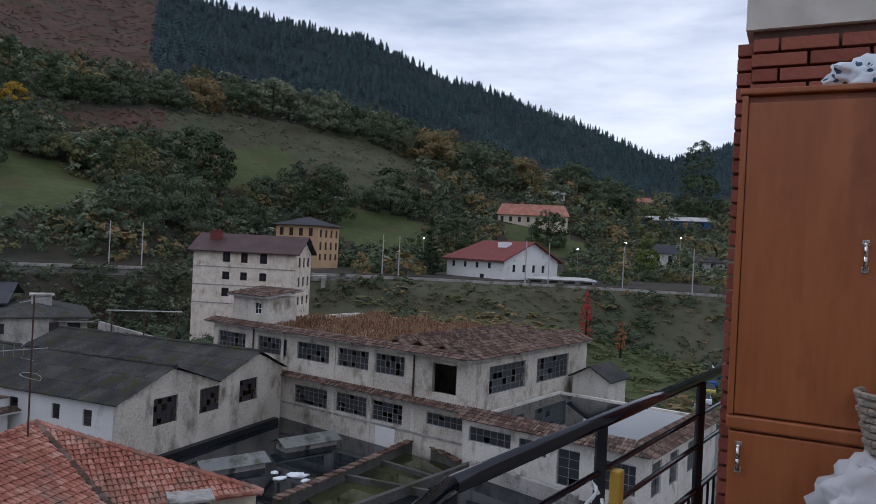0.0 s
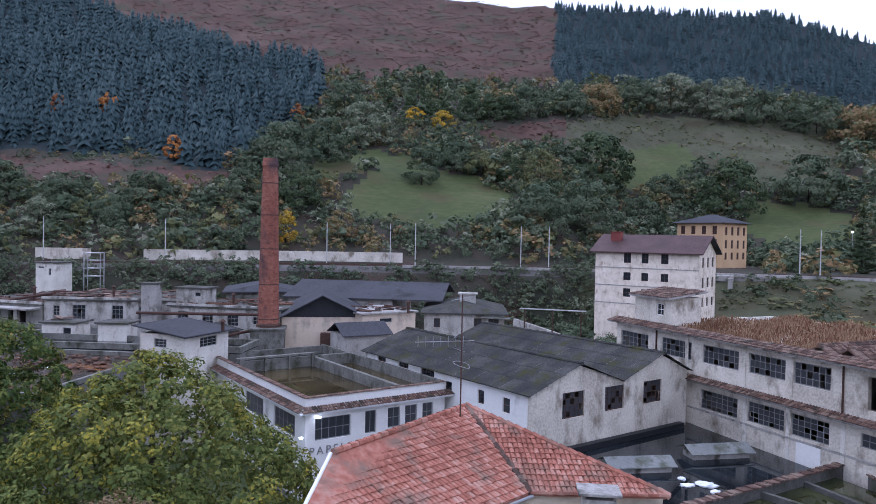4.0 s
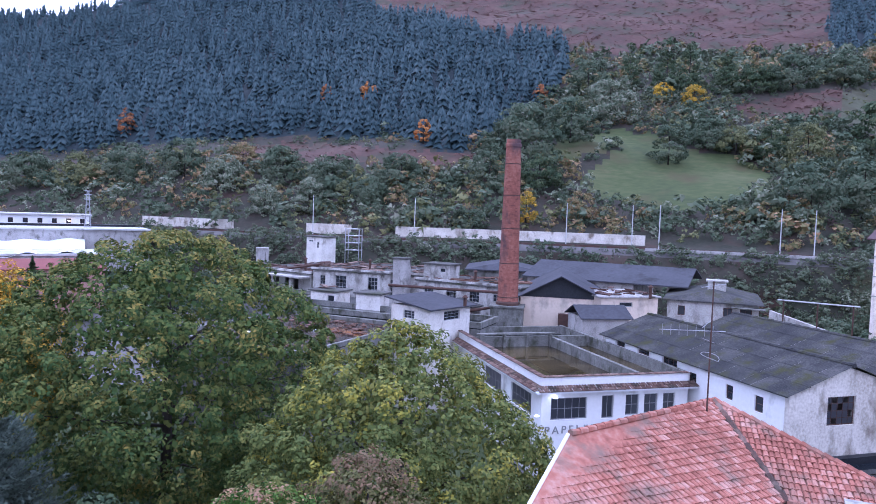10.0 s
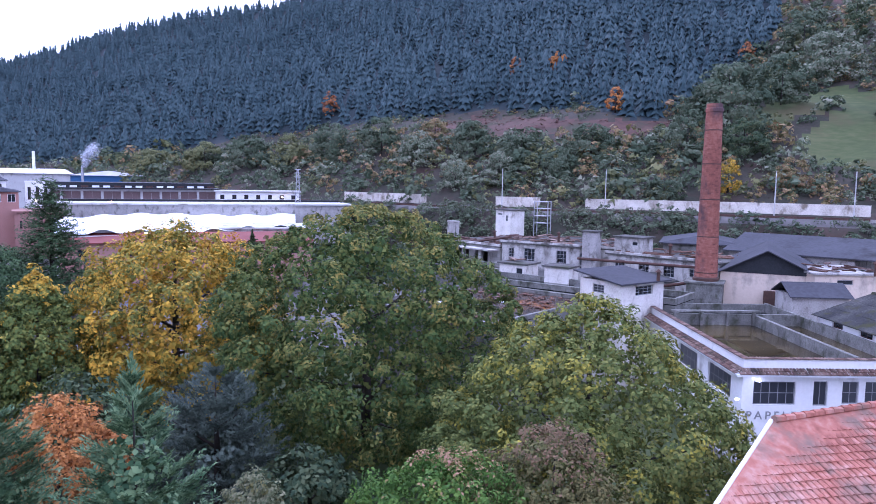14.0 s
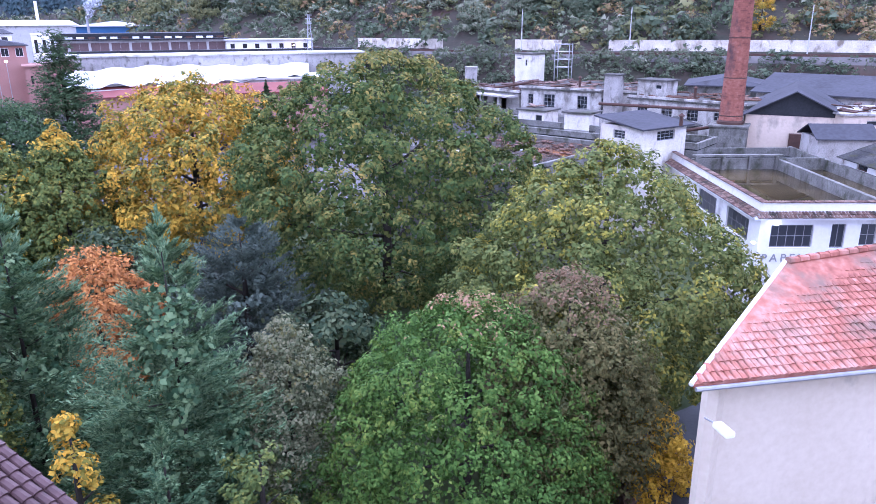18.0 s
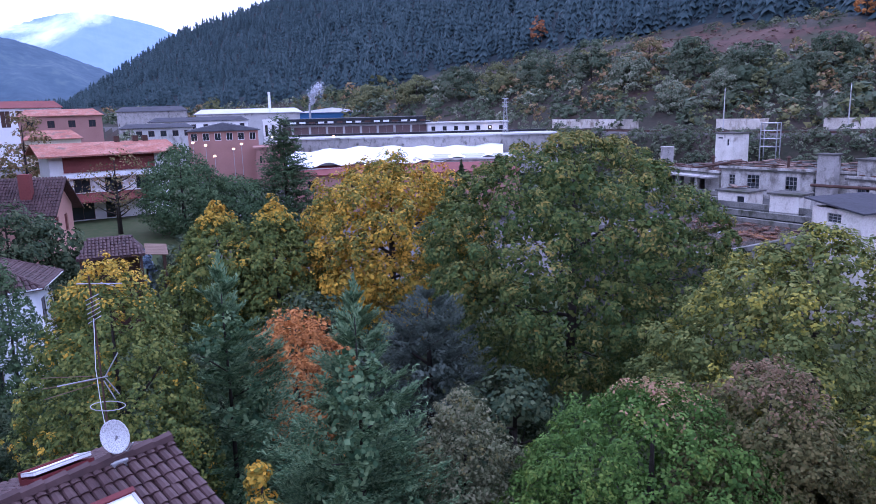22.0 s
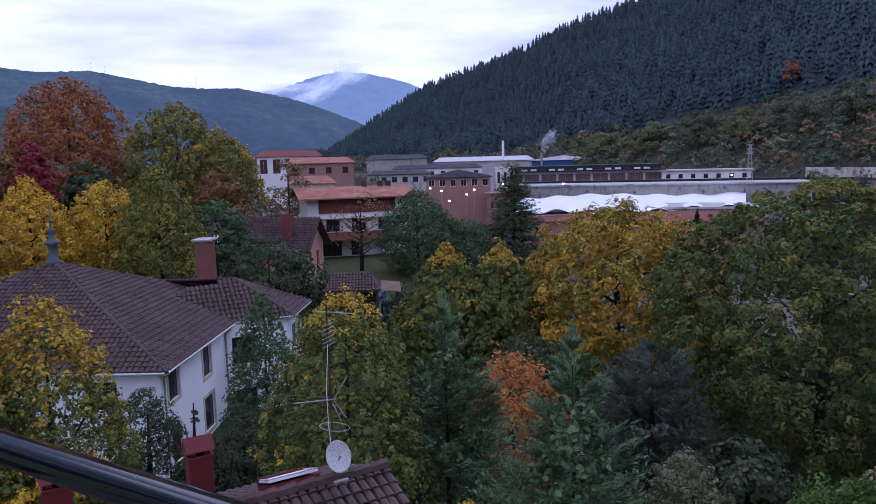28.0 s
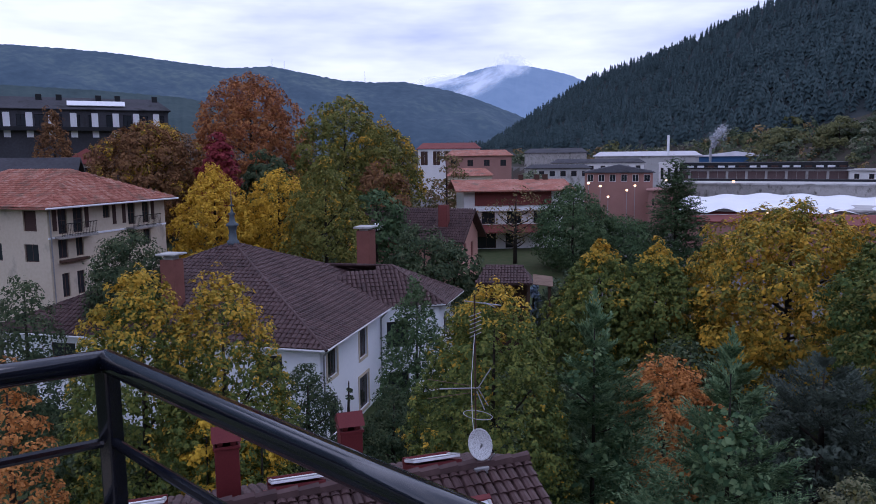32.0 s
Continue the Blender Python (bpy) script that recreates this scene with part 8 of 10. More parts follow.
X0 = math.tan(radians(-22.45 - CA)) * -3.28
bw = solo("wall_side", Soup().prism([cab_xy(X0 - 0.01, 0.48), cab_xy(X0 + 1.9, 0.48), cab_xy(X0 + 1.9, 0.75), cab_xy(X0 - 0.01, 0.75)], FLOOR_Z, 20.2), MORTAR, "mortar bed of the red brick side wall", "wall", kind="structure")
solo("lintel", Soup().prism([cab_xy(X0 - 0.04, 0.44), cab_xy(X0 + 1.9, 0.44), cab_xy(X0 + 1.9, 0.8), cab_xy(X0 - 0.04, 0.8)], 20.2, 21.6), PLASTER, "rough white rendered lintel over the brick wall", "wall", kind="structure")
bmesh_v = Soup().bevel_box(-0.118, 0.118, -0.05, 0.05, -0.029, 0.029, 0.004)
bme = bmesh_v.mesh("brick", BRICK_NEAR)
half_v = Soup().bevel_box(-0.05, 0.05, -0.118, 0.118, -0.029, 0.029, 0.004).mesh("brick", BRICK_NEAR)
cut_v = Soup().bevel_box(-0.054, 0.054, -0.05, 0.05, -0.029, 0.029, 0.004).mesh("brick", BRICK_NEAR)
row = 0
z = FLOOR_Z + 0.04
face_turn = math.degrees(math.atan2(cr.y, cr.x))
while z < 20.17:
    off = 0.125 if row % 2 else 0.0
    k = 0
    while X0 + off + 0.118 + 0.25 * k < X0 + 1.75 and (z > 19.4 or k < 2):
        x, y = cab_xy(X0 + off + 0.11 + 0.25 * k, 0.47)
        b = new("brick", bme)
        b.parent = bw
        b.matrix_basis = pose(x, y, z, 0, 0, face_turn)
        k += 1
    if row % 2:
        x, y = cab_xy(X0 + 0.052, 0.47)
        b = new("brick", cut_v)
        b.parent = bw
        b.matrix_basis = pose(x, y, z, 0, 0, face_turn)
    x, y = cab_xy(X0 - 0.025, 0.60)
    b = new("brick", half_v)
    b.parent = bw
    b.matrix_basis = pose(x, y, z, 0, 0, face_turn)
    row += 1
    z += 0.071
# the wooden cabinet
cb = thing("balcony_cabinet", "tall varnished orange-brown wooden cabinet with metal handles", "cabinet", (*cab_xy(0, 0), 0), face_turn)
Z1, ZM = 19.775, 18.42
part("body", Soup().bevel_box(X0, X0 + 0.62, 0.02, 0.42, FLOOR_Z, Z1 + 0.015, 0.006), WOODEN, cb)
part("door", Soup().bevel_box(X0 + 0.02, X0 + 0.535, -0.012, 0.018, ZM + 0.03, Z1 - 0.02, 0.005), WOODEN, cb)
part("door", Soup().bevel_box(X0 + 0.005, X0 + 0.535, -0.012, 0.018, FLOOR_Z + 0.05, ZM - 0.045, 0.005), WOODEN, cb)
part("moulding", Soup().bevel_box(X0 - 0.01, X0 + 0.63, -0.018, 0.02, ZM - 0.035, ZM + 0.022, 0.01), WOODEN, cb)
part("edge_strip", Soup().bevel_box(X0 - 0.008, X0 + 0.018, -0.016, 0.018, ZM + 0.024, Z1 + 0.012, 0.006), WOODEN, cb)
part("top_board", Soup().bevel_box(X0 - 0.015, X0 + 0.64, -0.02, 0.43, Z1 + 0.015, Z1 + 0.04, 0.006), WOODEN, cb)
CHROME = surface("worn_chrome", [(0.5, 0.48, 0.45), (0.65, 0.64, 0.62)], 8, 0.25, 0.02, metal=1.0)
for hx, hz in ((X0 + 0.468, 19.13), (X0 + 0.045, 18.27)):
    hd = part("handle", Soup().path([(hx, -0.012, hz - 0.05), (hx, -0.04, hz - 0.045), (hx, -0.048, hz), (hx, -0.04, hz + 0.045), (hx, -0.012, hz + 0.05)], 0.009, 10), CHROME, cb, "chrome pull handle", smooth=True)
    part("plate", Soup().bevel_box(hx - 0.013, hx + 0.013, -0.016, -0.0125, hz - 0.065, hz - 0.04, 0.001).bevel_box(hx - 0.013, hx + 0.013, -0.016, -0.0125, hz + 0.04, hz + 0.065, 0.001), CHROME, hd)


def lumpy(r, seed, squash=(1, 1, 1), amp=0.25, sub=4, freq=2.2):
    bm = bmesh.new()
    bmesh.ops.create_icosphere(bm, subdivisions=sub, radius=1)
    for v in bm.verts:
        d = v.co.normalized()
        k = 1 + amp * noise.noise(d * freq + Vector((seed, seed * 2, 0))) + amp * 0.5 * noise.noise(d * freq * 3 + Vector((0, seed, 3)))
        ridge = abs(noise.noise(d * freq * 2 + Vector((7, seed, 1))))
        k -= amp * 0.5 * (1 - min(ridge * 5, 1))
        v.co = Vector((d.x * squash[0], d.y * squash[1], d.z * squash[2])) * r * k
    bm.verts.index_update()
    s = Soup().add([tuple(v.co) for v in bm.verts], [[v.index for v in f.verts] for f in bm.faces])
    bm.free()
    return s


CLOTH = bpy.data.materials.new("white_cloth_with_blue_dots")
CLOTH.use_nodes = True
cn, cl = CLOTH.node_tree.nodes, CLOTH.node_tree.links
vor = cn.new("ShaderNodeTexVoronoi")
vor.inputs["Scale"].default_value = 26
crp = cn.new("ShaderNodeValToRGB")
crp.color_ramp.interpolation = "CONSTANT"
crp.color_ramp.elements[0].color, crp.color_ramp.elements[1].color = (0.03, 0.09, 0.16, 1), (0.62, 0.68, 0.74, 1)
crp.color_ramp.elements[1].position = 0.34
cco = cn.new("ShaderNodeTexCoord")
cl.new(cco.outputs["Object"], vor.inputs["Vector"])
cl.new(vor.outputs["Distance"], crp.inputs["Fac"])
cl.new(crp.outputs["Color"], cn["Principled BSDF"].inputs["Base Color"])
cn["Principled BSDF"].inputs["Roughness"].default_value = 0.8
bag = solo("cloth_bag", lumpy(0.2, 3, (1.0, 0.7, 0.45), 0.3), CLOTH, "bundled white cloth with blue dots on the cabinet", "cloth", smooth=True)
bag.matrix_world = pose(*cab_xy(X0 + 0.5, 0.2), Z1 + 0.1, 0, 0, face_turn)
SHEET = bpy.data.materials.new("clear_plastic_bag")
SHEET.use_nodes = True
sb = SHEET.node_tree.nodes["Principled BSDF"]
sb.inputs["Base Color"].default_value, sb.inputs["Roughness"].default_value = (0.66, 0.67, 0.70, 1), 0.14
sb.inputs["Alpha"].default_value = 0.6
pl = solo("plastic_bag", lumpy(0.2, 9, (1.0, 0.8, 0.95), 0.35, 4, 3.0), SHEET, "crumpled translucent plastic bag in front of the cabinet", "bag", smooth=True)
pl.matrix_world = pose(*cab_xy(X0 + 0.52, -0.32), 18.22, 0, 0, face_turn)
st_ = solo("side_table", Soup().bevel_box(-0.3, 0.3, -0.22, 0.22, FLOOR_Z, 18.05, 0.01), WOOD_DARK, "plain dark wooden box under the bag", "box")
st_.matrix_world = pose(*cab_xy(X0 + 0.56, -0.34), 0, 0, 0, face_turn)
WICKER = surface("grey_wicker", [(0.22, 0.19, 0.15), (0.36, 0.32, 0.27)], 12, 0.8, 0.3)
bs = thing("wicker_basket", "grey woven wicker basket beside the cabinet", "basket", (*cab_xy(X0 + 0.59, -0.09), 18.34), face_turn)
for k in range(9):
    rr_ = 0.075 + 0.006 * k
    part("weave", Soup().path([(rr_ * (1 + 0.06 * math.cos(a * 9 + k * math.pi)) * math.cos(a), rr_ * (1 + 0.06 * math.cos(a * 9 + k * math.pi)) * math.sin(a), 0.03 * k) for a in np.linspace(0, 6.283, 37)], 0.0145, 6), WICKER, bs)
part("rim", Soup().path([(0.135 * math.cos(a), 0.135 * math.sin(a), 0.27) for a in np.linspace(0, 6.283, 25)], 0.012, 6), WICKER, bs)
part("base", Soup().lathe([(0.08, -0.02), (0.08, 0.0), (0.001, 0.0)], 14), WICKER, bs)
pin = thing("shelf_bracket", "short wooden shelf holding the basket on the cabinet side", "shelf", (*cab_xy(X0 + 0.59, -0.09), 18.30), face_turn)
part("board", Soup().bevel_box(-0.1, 0.1, -0.1, 0.078, -0.02, 0.018, 0.004), WOODEN, pin)
clip_ = solo("yellow_peg", Soup().bevel_box(-0.03, 0.03, -0.02, 0.02, -0.09, 0.05, 0.01), surface("yellow_plastic", [(0.5, 0.3, 0.05), (0.55, 0.35, 0.07)], 4, 0.5, 0), "yellow plastic holder hanging on the railing", "holder")
clip_.matrix_world = pose(0.68, 2.6, RZ - 0.24, 0, 0, 57)
hk = solo("rope_loop", Soup().path([(0.05 * math.cos(a), 0.02 * math.sin(a * 2), 0.045 * math.sin(a)) for a in np.linspace(0, 6.0, 14)], 0.006, 6), WHITE, "white rope loop tied to the railing", "rope")
hk.matrix_world = pose(0.56, 2.43, RZ - 0.24, 0, 0, 57)

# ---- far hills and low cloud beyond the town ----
# distance haze is painted in: bluish base colours and a weak blue glow
HAZE_A = surface("far_wooded_hill_hazed", [(0.016, 0.030, 0.040), (0.034, 0.054, 0.066), (0.075, 0.10, 0.088)], 0.007, 1.0, 0, fine=7)
HAZE_B = surface("distant_mountain_hazed", [(0.10, 0.15, 0.22), (0.14, 0.19, 0.26)], 0.003, 1.0, 0, fine=8)
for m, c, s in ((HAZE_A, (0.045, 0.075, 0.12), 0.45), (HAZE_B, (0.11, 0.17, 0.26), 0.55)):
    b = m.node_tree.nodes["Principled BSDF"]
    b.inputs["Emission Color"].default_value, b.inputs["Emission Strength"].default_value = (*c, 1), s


def far_ridge(name, label, prof, r, mat, foot=-40.0, seed=0):
    tb = table(prof)
    v, f = [], []
    az = np.linspace(prof[0][0], prof[-1][0], 520)
    lv = 14
    for a in az:
        top = 19 + r * math.tan(radians(tb(a)))
        for k in range(lv):
            q = k / (lv - 1)
            rr = r - (1 - q) * r * 0.35
            p = at(a, rr, 0)
            z = foot + (top - foot) * (q ** 0.9) + noise.noise(Vector((a * 0.35, q * 5, seed))) * r * 0.012 * (1 - q) * 4 * q + noise.noise(Vector((a * 3, q * 9, seed))) * r * 0.0014
            v.append((p[0], p[1], z))
    for i in range(len(az) - 1):
        for k in range(lv - 1):
            f.append((i * lv + k, i * lv + k + 1, (i + 1) * lv + k + 1, (i + 1) * lv + k))
    ob = new(name, mesh_of(name, v, f, mat))
    ob.data.shade_smooth()
    return tagged(ob, label, "hill", kind="structure")


far_ridge("backdrop_mountain", "mountain at the end of the valley with painted blue haze", [(92, 2.0), (97, 3.8), (100, 5.45), (101.5, 6.1), (102.8, 6.5), (105, 6.95), (107, 7.1), (109, 6.7), (111, 6.0), (114, 5.4), (119, 4.8), (125, 3)], 3300, HAZE_B, seed=2)
far_ridge("backdrop_hill", "wooded hill beyond the town with painted blue-green haze", [(101, 0.4), (103.5, 1.9), (105.5, 3.2), (108.8, 4.5), (111, 5.2), (114.6, 5.9), (117, 5.85), (119.4, 6.0), (122, 6.5), (124.7, 7.0), (126, 6.9), (128, 6.8), (131, 7.1), (135.6, 7.6), (139, 7.75), (142.4, 7.8), (150, 8.2), (165, 6), (185, 4)], 1900, HAZE_A, seed=5)
far_ridge("backdrop_hill", "low wooded hill behind the town", [(120, 0.5), (126, 3.5), (131, 4.6), (137, 5.0), (144, 5.2), (155, 5.5), (175, 4)], 900, L_PINE, seed=7)
# cloud cards carry their daylight as a faint emission, faded out by noise
CLOUD = bpy.data.materials.new("low_cloud")
CLOUD.use_nodes = True
kn, kl = CLOUD.node_tree.nodes, CLOUD.node_tree.links
kb = kn["Principled BSDF"]
kb.inputs["Base Color"].default_value, kb.inputs["Roughness"].default_value = (0.7, 0.75, 0.82, 1), 1.0
kb.inputs["Emission Color"].default_value, kb.inputs["Emission Strength"].default_value = (0.62, 0.7, 0.82, 1), 0.38
kc = kn.new("ShaderNodeTexCoord")
kx = kn.new("ShaderNodeTexNoise")
kx.inputs["Scale"].default_value, kx.inputs["Detail"].default_value = 2.6, 6
kg = kn.new("ShaderNodeTexGradient")
kg.gradient_type = "SPHERICAL"
km = kn.new("ShaderNodeMath")
km.operation = "MULTIPLY"
kr = kn.new("ShaderNodeMapRange")
kr.inputs["From Min"].default_value, kr.inputs["From Max"].default_value, kr.inputs["To Max"].default_value = 0.14, 0.46, 0.85
kl.new(kc.outputs["Object"], kx.inputs["Vector"])
kl.new(kc.outputs["Object"], kg.inputs["Vector"])
kl.new(kx.outputs["Fac"], km.inputs[0])
kl.new(kg.outputs["Fac"], km.inputs[1])
kl.new(km.outputs[0], kr.inputs["Value"])
kl.new(kr.outputs["Result"], kb.inputs["Alpha"])
for az, r, z, w, h, lean in ((108.6, 2500, 275, 190, 60, -22), (106.2, 2450, 320, 95, 60, 10), (111.5, 2480, 275, 150, 34, -6)):
    cp = solo("backdrop_cloud", mesh_of("backdrop_cloud", [(-1, 0, -1), (1, 0, -1), (1, 0, 1), (-1, 0, 1)], [(0, 1, 2, 3)], CLOUD), CLOUD, "wisp of low cloud lying on the mountain", "cloud", kind="structure")
    cp.matrix_world = Matrix.Translation(at(az, r, z)) @ pose(0, 0, 0, 0, lean, az) @ Matrix.Diagonal((w, 1, h, 1))


# ---- single trees on the slopes ----
def slope_r(az, el):
    r = rail_at(az) + 8
    while r < crest_at(az) and rise(az, r) < el:
        r += 3
    return r


def hill_tree(name, label, az, el, wide, high, shape, mat, seed):
    """A tree on the slope, its foot at the height angle el; wide and high in degrees."""
    r = slope_r(az, el)
    z = at(az, r)[2]
    h = r * math.tan(radians(high))
    rad = r * math.tan(radians(wide)) / 2
    return tree(name, label, "tree", az, r, z + h, rad, shape, mat, 3900, max(0.3, rad * 0.088), 0.02, seed, "trees on the slopes", lump=rad * 0.27, trunk_r=0.25, limbs=4, aspect=0.8, ragged=0.12, per=60)


HT = [(35.7, 9.7, 2.0, 3.9, "cone", L_DARK), (33.0, 9.2, 2.4, 4.3, "cone", L_DARK), (31.4, 9.2, 2.3, 4.5, "cone", L_DARK), (28.8, 9.2, 2.5, 3.2, "cone", L_DARK), (33.2, 8.7, 1.4, 1.5, "egg", L_YELLOW), (31.0, 8.1, 1.8, 2.0, "egg", L_OAK),
      (59.1, 8.0, 1.3, 1.5, "egg", L_RUST), (55.9, 8.2, 1.4, 1.6, "egg", L_ORANGE), (51.5, 5.2, 1.4, 2.0, "egg", L_ORANGE), (42.4, 8.7, 1.2, 1.4, "egg", L_RUST), (73.6, 4.6, 1.2, 2.0, "egg", L_RUST),
      (18.9, 4.4, 5.5, 3.8, "dome", L_DARK), (19.6, 0.3, 5.0, 4.4, "dome", L_SCRUB), (22.8, 0.4, 4.8, 4.4, "dome", L_SCRUB), (9.3, 1.9, 4.7, 4.7, "dome", L_DARK), (32.6, 4.1, 3.0, 3.2, "egg", L_SCRUB), (29.8, 5.1, 3.0, 2.5, "dome", L_SCRUB), (27.9, 4.8, 2.8, 2.2, "dome", L_OLIVE), (23.2, 3.5, 3.4, 3.5, "dome", L_OLIVE), (25.6, 4.2, 2.4, 3.0, "egg", L_DARK),
      (10.9, 9.4, 2.8, 2.6, "egg", L_GREY), (18.9, 9.7, 3.8, 2.5, "dome", L_MAROON), (13.5, 9.8, 4.7, 2.6, "dome", L_GREY), (9.2, 8.8, 3.6, 3.2, "dome", L_GREY), (16.2, 10.0, 3.2, 2.2, "dome", L_SCRUB), (7.0, 8.6, 3.8, 2.4, "dome", L_SCRUB), (21.2, 9.6, 3.2, 2.4, "dome", L_SCRUB), (24.4, 9.4, 3.4, 2.5, "dome", L_SCRUB), (26.8, 9.2, 2.8, 2.2, "dome", L_DARK), (3.6, 7.6, 4.0, 2.8, "dome", L_SCRUB),
      (43.5, 4.2, 5.4, 4.6, "dome", L_SCRUB), (40.0, 5.5, 4.2, 3.4, "dome", L_SCRUB), (37.1, 7.1, 4.6, 3.5, "dome", L_GREY), (38.8, 8.8, 3.6, 3.4, "dome", L_SCRUB), (42.3, 1.6, 3.6, 2.9, "dome", L_DARK), (38.9, -0.6, 2.6, 2.4, "dome", L_MAROON), (47.7, -1.5, 2.6, 1.9, "dome", L_SCRUB), (46.2, 2.2, 3.4, 3.2, "dome", L_SCRUB), (45.6, 4.4, 2.6, 2.4, "egg", L_SCRUB),
      (57.7, -0.3, 1.4, 2.4, "column", L_OLIVE), (60.3, -0.5, 2.8, 2.5, "dome", L_GREY), (63.7, -0.7, 2.8, 2.3, "dome", L_GREY), (13.9, 3.0, 3.0, 1.9, "dome", L_SCRUB), (15.5, 1.0, 3.4, 2.6, "dome", L_SCRUB), (4.0, 2.9, 4.6, 3.4, "dome", L_SCRUB), (43.2, -0.8, 2.0, 2.6, "egg", L_OAK),
      (-1.4, -0.4, 2.8, 3.4, "egg", L_DARK), (-3.2, 5.2, 5.2, 3.6, "dome", L_SCRUB), (0.6, 6.6, 4.6, 3.2, "dome", L_MAROON), (-16.4, 1.2, 2.8, 3.2, "round", L_OLIVE), (-8.6, 0.6, 3.2, 3.0, "dome", L_DARK), (-13.2, 3.4, 3.8, 3.0, "dome", L_SCRUB), (-19.8, 3.2, 3.6, 3.6, "dome", L_DARK), (-19.6, 6.4, 2.4, 2.8, "dome", L_SCRUB), (-6.4, 5.0, 3.4, 2.6, "dome", L_MAROON), (-10.6, 5.2, 3.2, 2.4, "dome", L_SCRUB),
      (53.2, 1.6, 3.4, 3.0, "dome", L_SCRUB), (58.6, 1.4, 3.0, 2.8, "dome", L_SCRUB), (62.4, 1.6, 3.6, 3.0, "dome", L_SCRUB), (66.8, 1.0, 3.4, 2.8, "dome", L_GREY), (69.6, 1.8, 3.6, 3.0, "dome", L_SCRUB), (73.4, 1.2, 3.4, 3.0, "dome", L_SCRUB), (76.6, 0.6, 3.0, 2.6, "dome", L_OLIVE), (79.6, 0.8, 3.4, 2.4, "dome", L_SCRUB), (83.0, 0.4, 3.2, 2.0, "dome", L_OLIVE), (86.6, 0.2, 3.2, 1.7, "dome", L_OLIVE), (55.6, 0.2, 3.0, 2.2, "dome", L_SCRUB), (65.4, 2.6, 2.8, 2.0, "dome", L_MAROON)]
for k, (az, el, w, h, s, m) in enumerate(HT):
    kind_ = {"cone": "dark conifer standing alone on the slope", "column": "slim pale tree on the slope"}.get(s, {L_YELLOW: "small bright yellow tree on the slope", L_ORANGE: "small bright orange tree on the slope", L_RUST: "small rust-coloured tree among the pines", L_GREY: "pale grey-green bushy tree on the slope", L_DARK: "broad dark green tree on the slope", L_OAK: "yellow-brown tree on the slope", L_MAROON: "brownish bushy tree on the slope", L_OLIVE: "olive and yellowing bushy tree on the slope", L_HORN: "yellow-green bushy tree on the slope"}.get(m, "bushy green tree on the slope"))
    hill_tree("hill_tree", kind_, az, el, w, h, s, m, 300 + k)


def pylon(az, r, z0, z1):
    x, y, _ = at(az, r)
    t = thing("power_pylon", "grey lattice power pylon on the slope", "pylon", (x, y, z0 - 1.5), az, "power pylons")
    h = z1 - z0 + 1.5
    w0, w1 = h * 0.07, h * 0.018
    for sx in (-1, 1):
        for sy in (-1, 1):
            part("leg", Soup().tube((sx * w0, sy * w0, 0), (sx * w1, sy * w1, h), 0.11, 0.07, 5), STEEL, t)
    br = Soup()
    for k in range(8):
        f0, f1 = k / 8, (k + 1) / 8
        a, b = w0 + (w1 - w0) * f0, w0 + (w1 - w0) * f1
        br.tube((-a, -a, h * f0), (b, -b, h * f1), 0.05, seg=4).tube((a, -a, h * f0), (-b, -b, h * f1), 0.05, seg=4)
    part("bracing", br, STEEL, t)
    for f in (0.8, 0.9, 0.985):
        part("cross_arm", Soup().tube((-h * 0.075, 0, h * f), (h * 0.075, 0, h * f), 0.09, seg=5), STEEL, t)


pylon(52.2, 285, 39.5, 59.5)
pylon(25.0, 330, 63.5, 81.0)
pylon(72.4, 400, 50, 69)
pylon(76.1, 172, 13, 21)

# ---- the park below ----
bough_tree("beech_tree", "large dark green beech turning bronze at the tips", "tree", 70.8, 48, 17.5, 10.6, "round", L_BEECH, 84000, 1.15, 0.27, 1, aspect=0.48, alt_mat=L_BEECH_TIP, alt=0.22, alt_label="bronzing leaves", top_mat=L_BEECH_TIP, top_from=0.93, top_label="bronze top leaves", ragged=0.07, flat=0.75, rise_=0.6, trunk_r=0.4, twigs=80)
bough_tree("lime_tree", "broad lime tree with yellowing green leaves", "tree", 53.0, 35, 14.0, 7.6, "egg", L_LIME, 66000, 1.05, 0.2, 2, alt_mat=L_LIME_TIP, alt=0.3, alt_label="yellow leaves", trunk_r=0.35, ragged=0.05, flat=1.1)
bough_tree("oak_tree", "yellow-brown oak in autumn leaf", "tree", 85.4, 58, 15.6, 8.6, "round", L_OAK, 50000, 1.5, 0.27, 3, alt_mat=L_OAK_GREEN, alt=0.38, alt_label="still green leaves", trunk_r=0.4, ragged=0.12, flat=0.8, twigs=60)
bough_tree("hornbeam", "upright hornbeam with yellow-green leaves", "tree", 98.9, 57, 12.7, 4.1, "egg", L_HORN, 24000, 0.75, 0.26, 4, group="upright hornbeams", alt_mat=L_HORN_TIP, alt=0.15, alt_label="yellow leaves", top_mat=L_HORN_TIP, top_from=0.86, top_label="yellow top leaves", flat=1.5, trunk_r=0.2)
bough_tree("hornbeam", "upright hornbeam with yellow-green leaves", "tree", 94.6, 56, 12.9, 3.9, "egg", L_HORN, 24000, 0.75, 0.26, 5, group="upright hornbeams", alt_mat=L_HORN_TIP, alt=0.15, alt_label="yellow leaves", top_mat=L_HORN_TIP, top_from=0.86, top_label="yellow top leaves", flat=1.5, trunk_r=0.2)
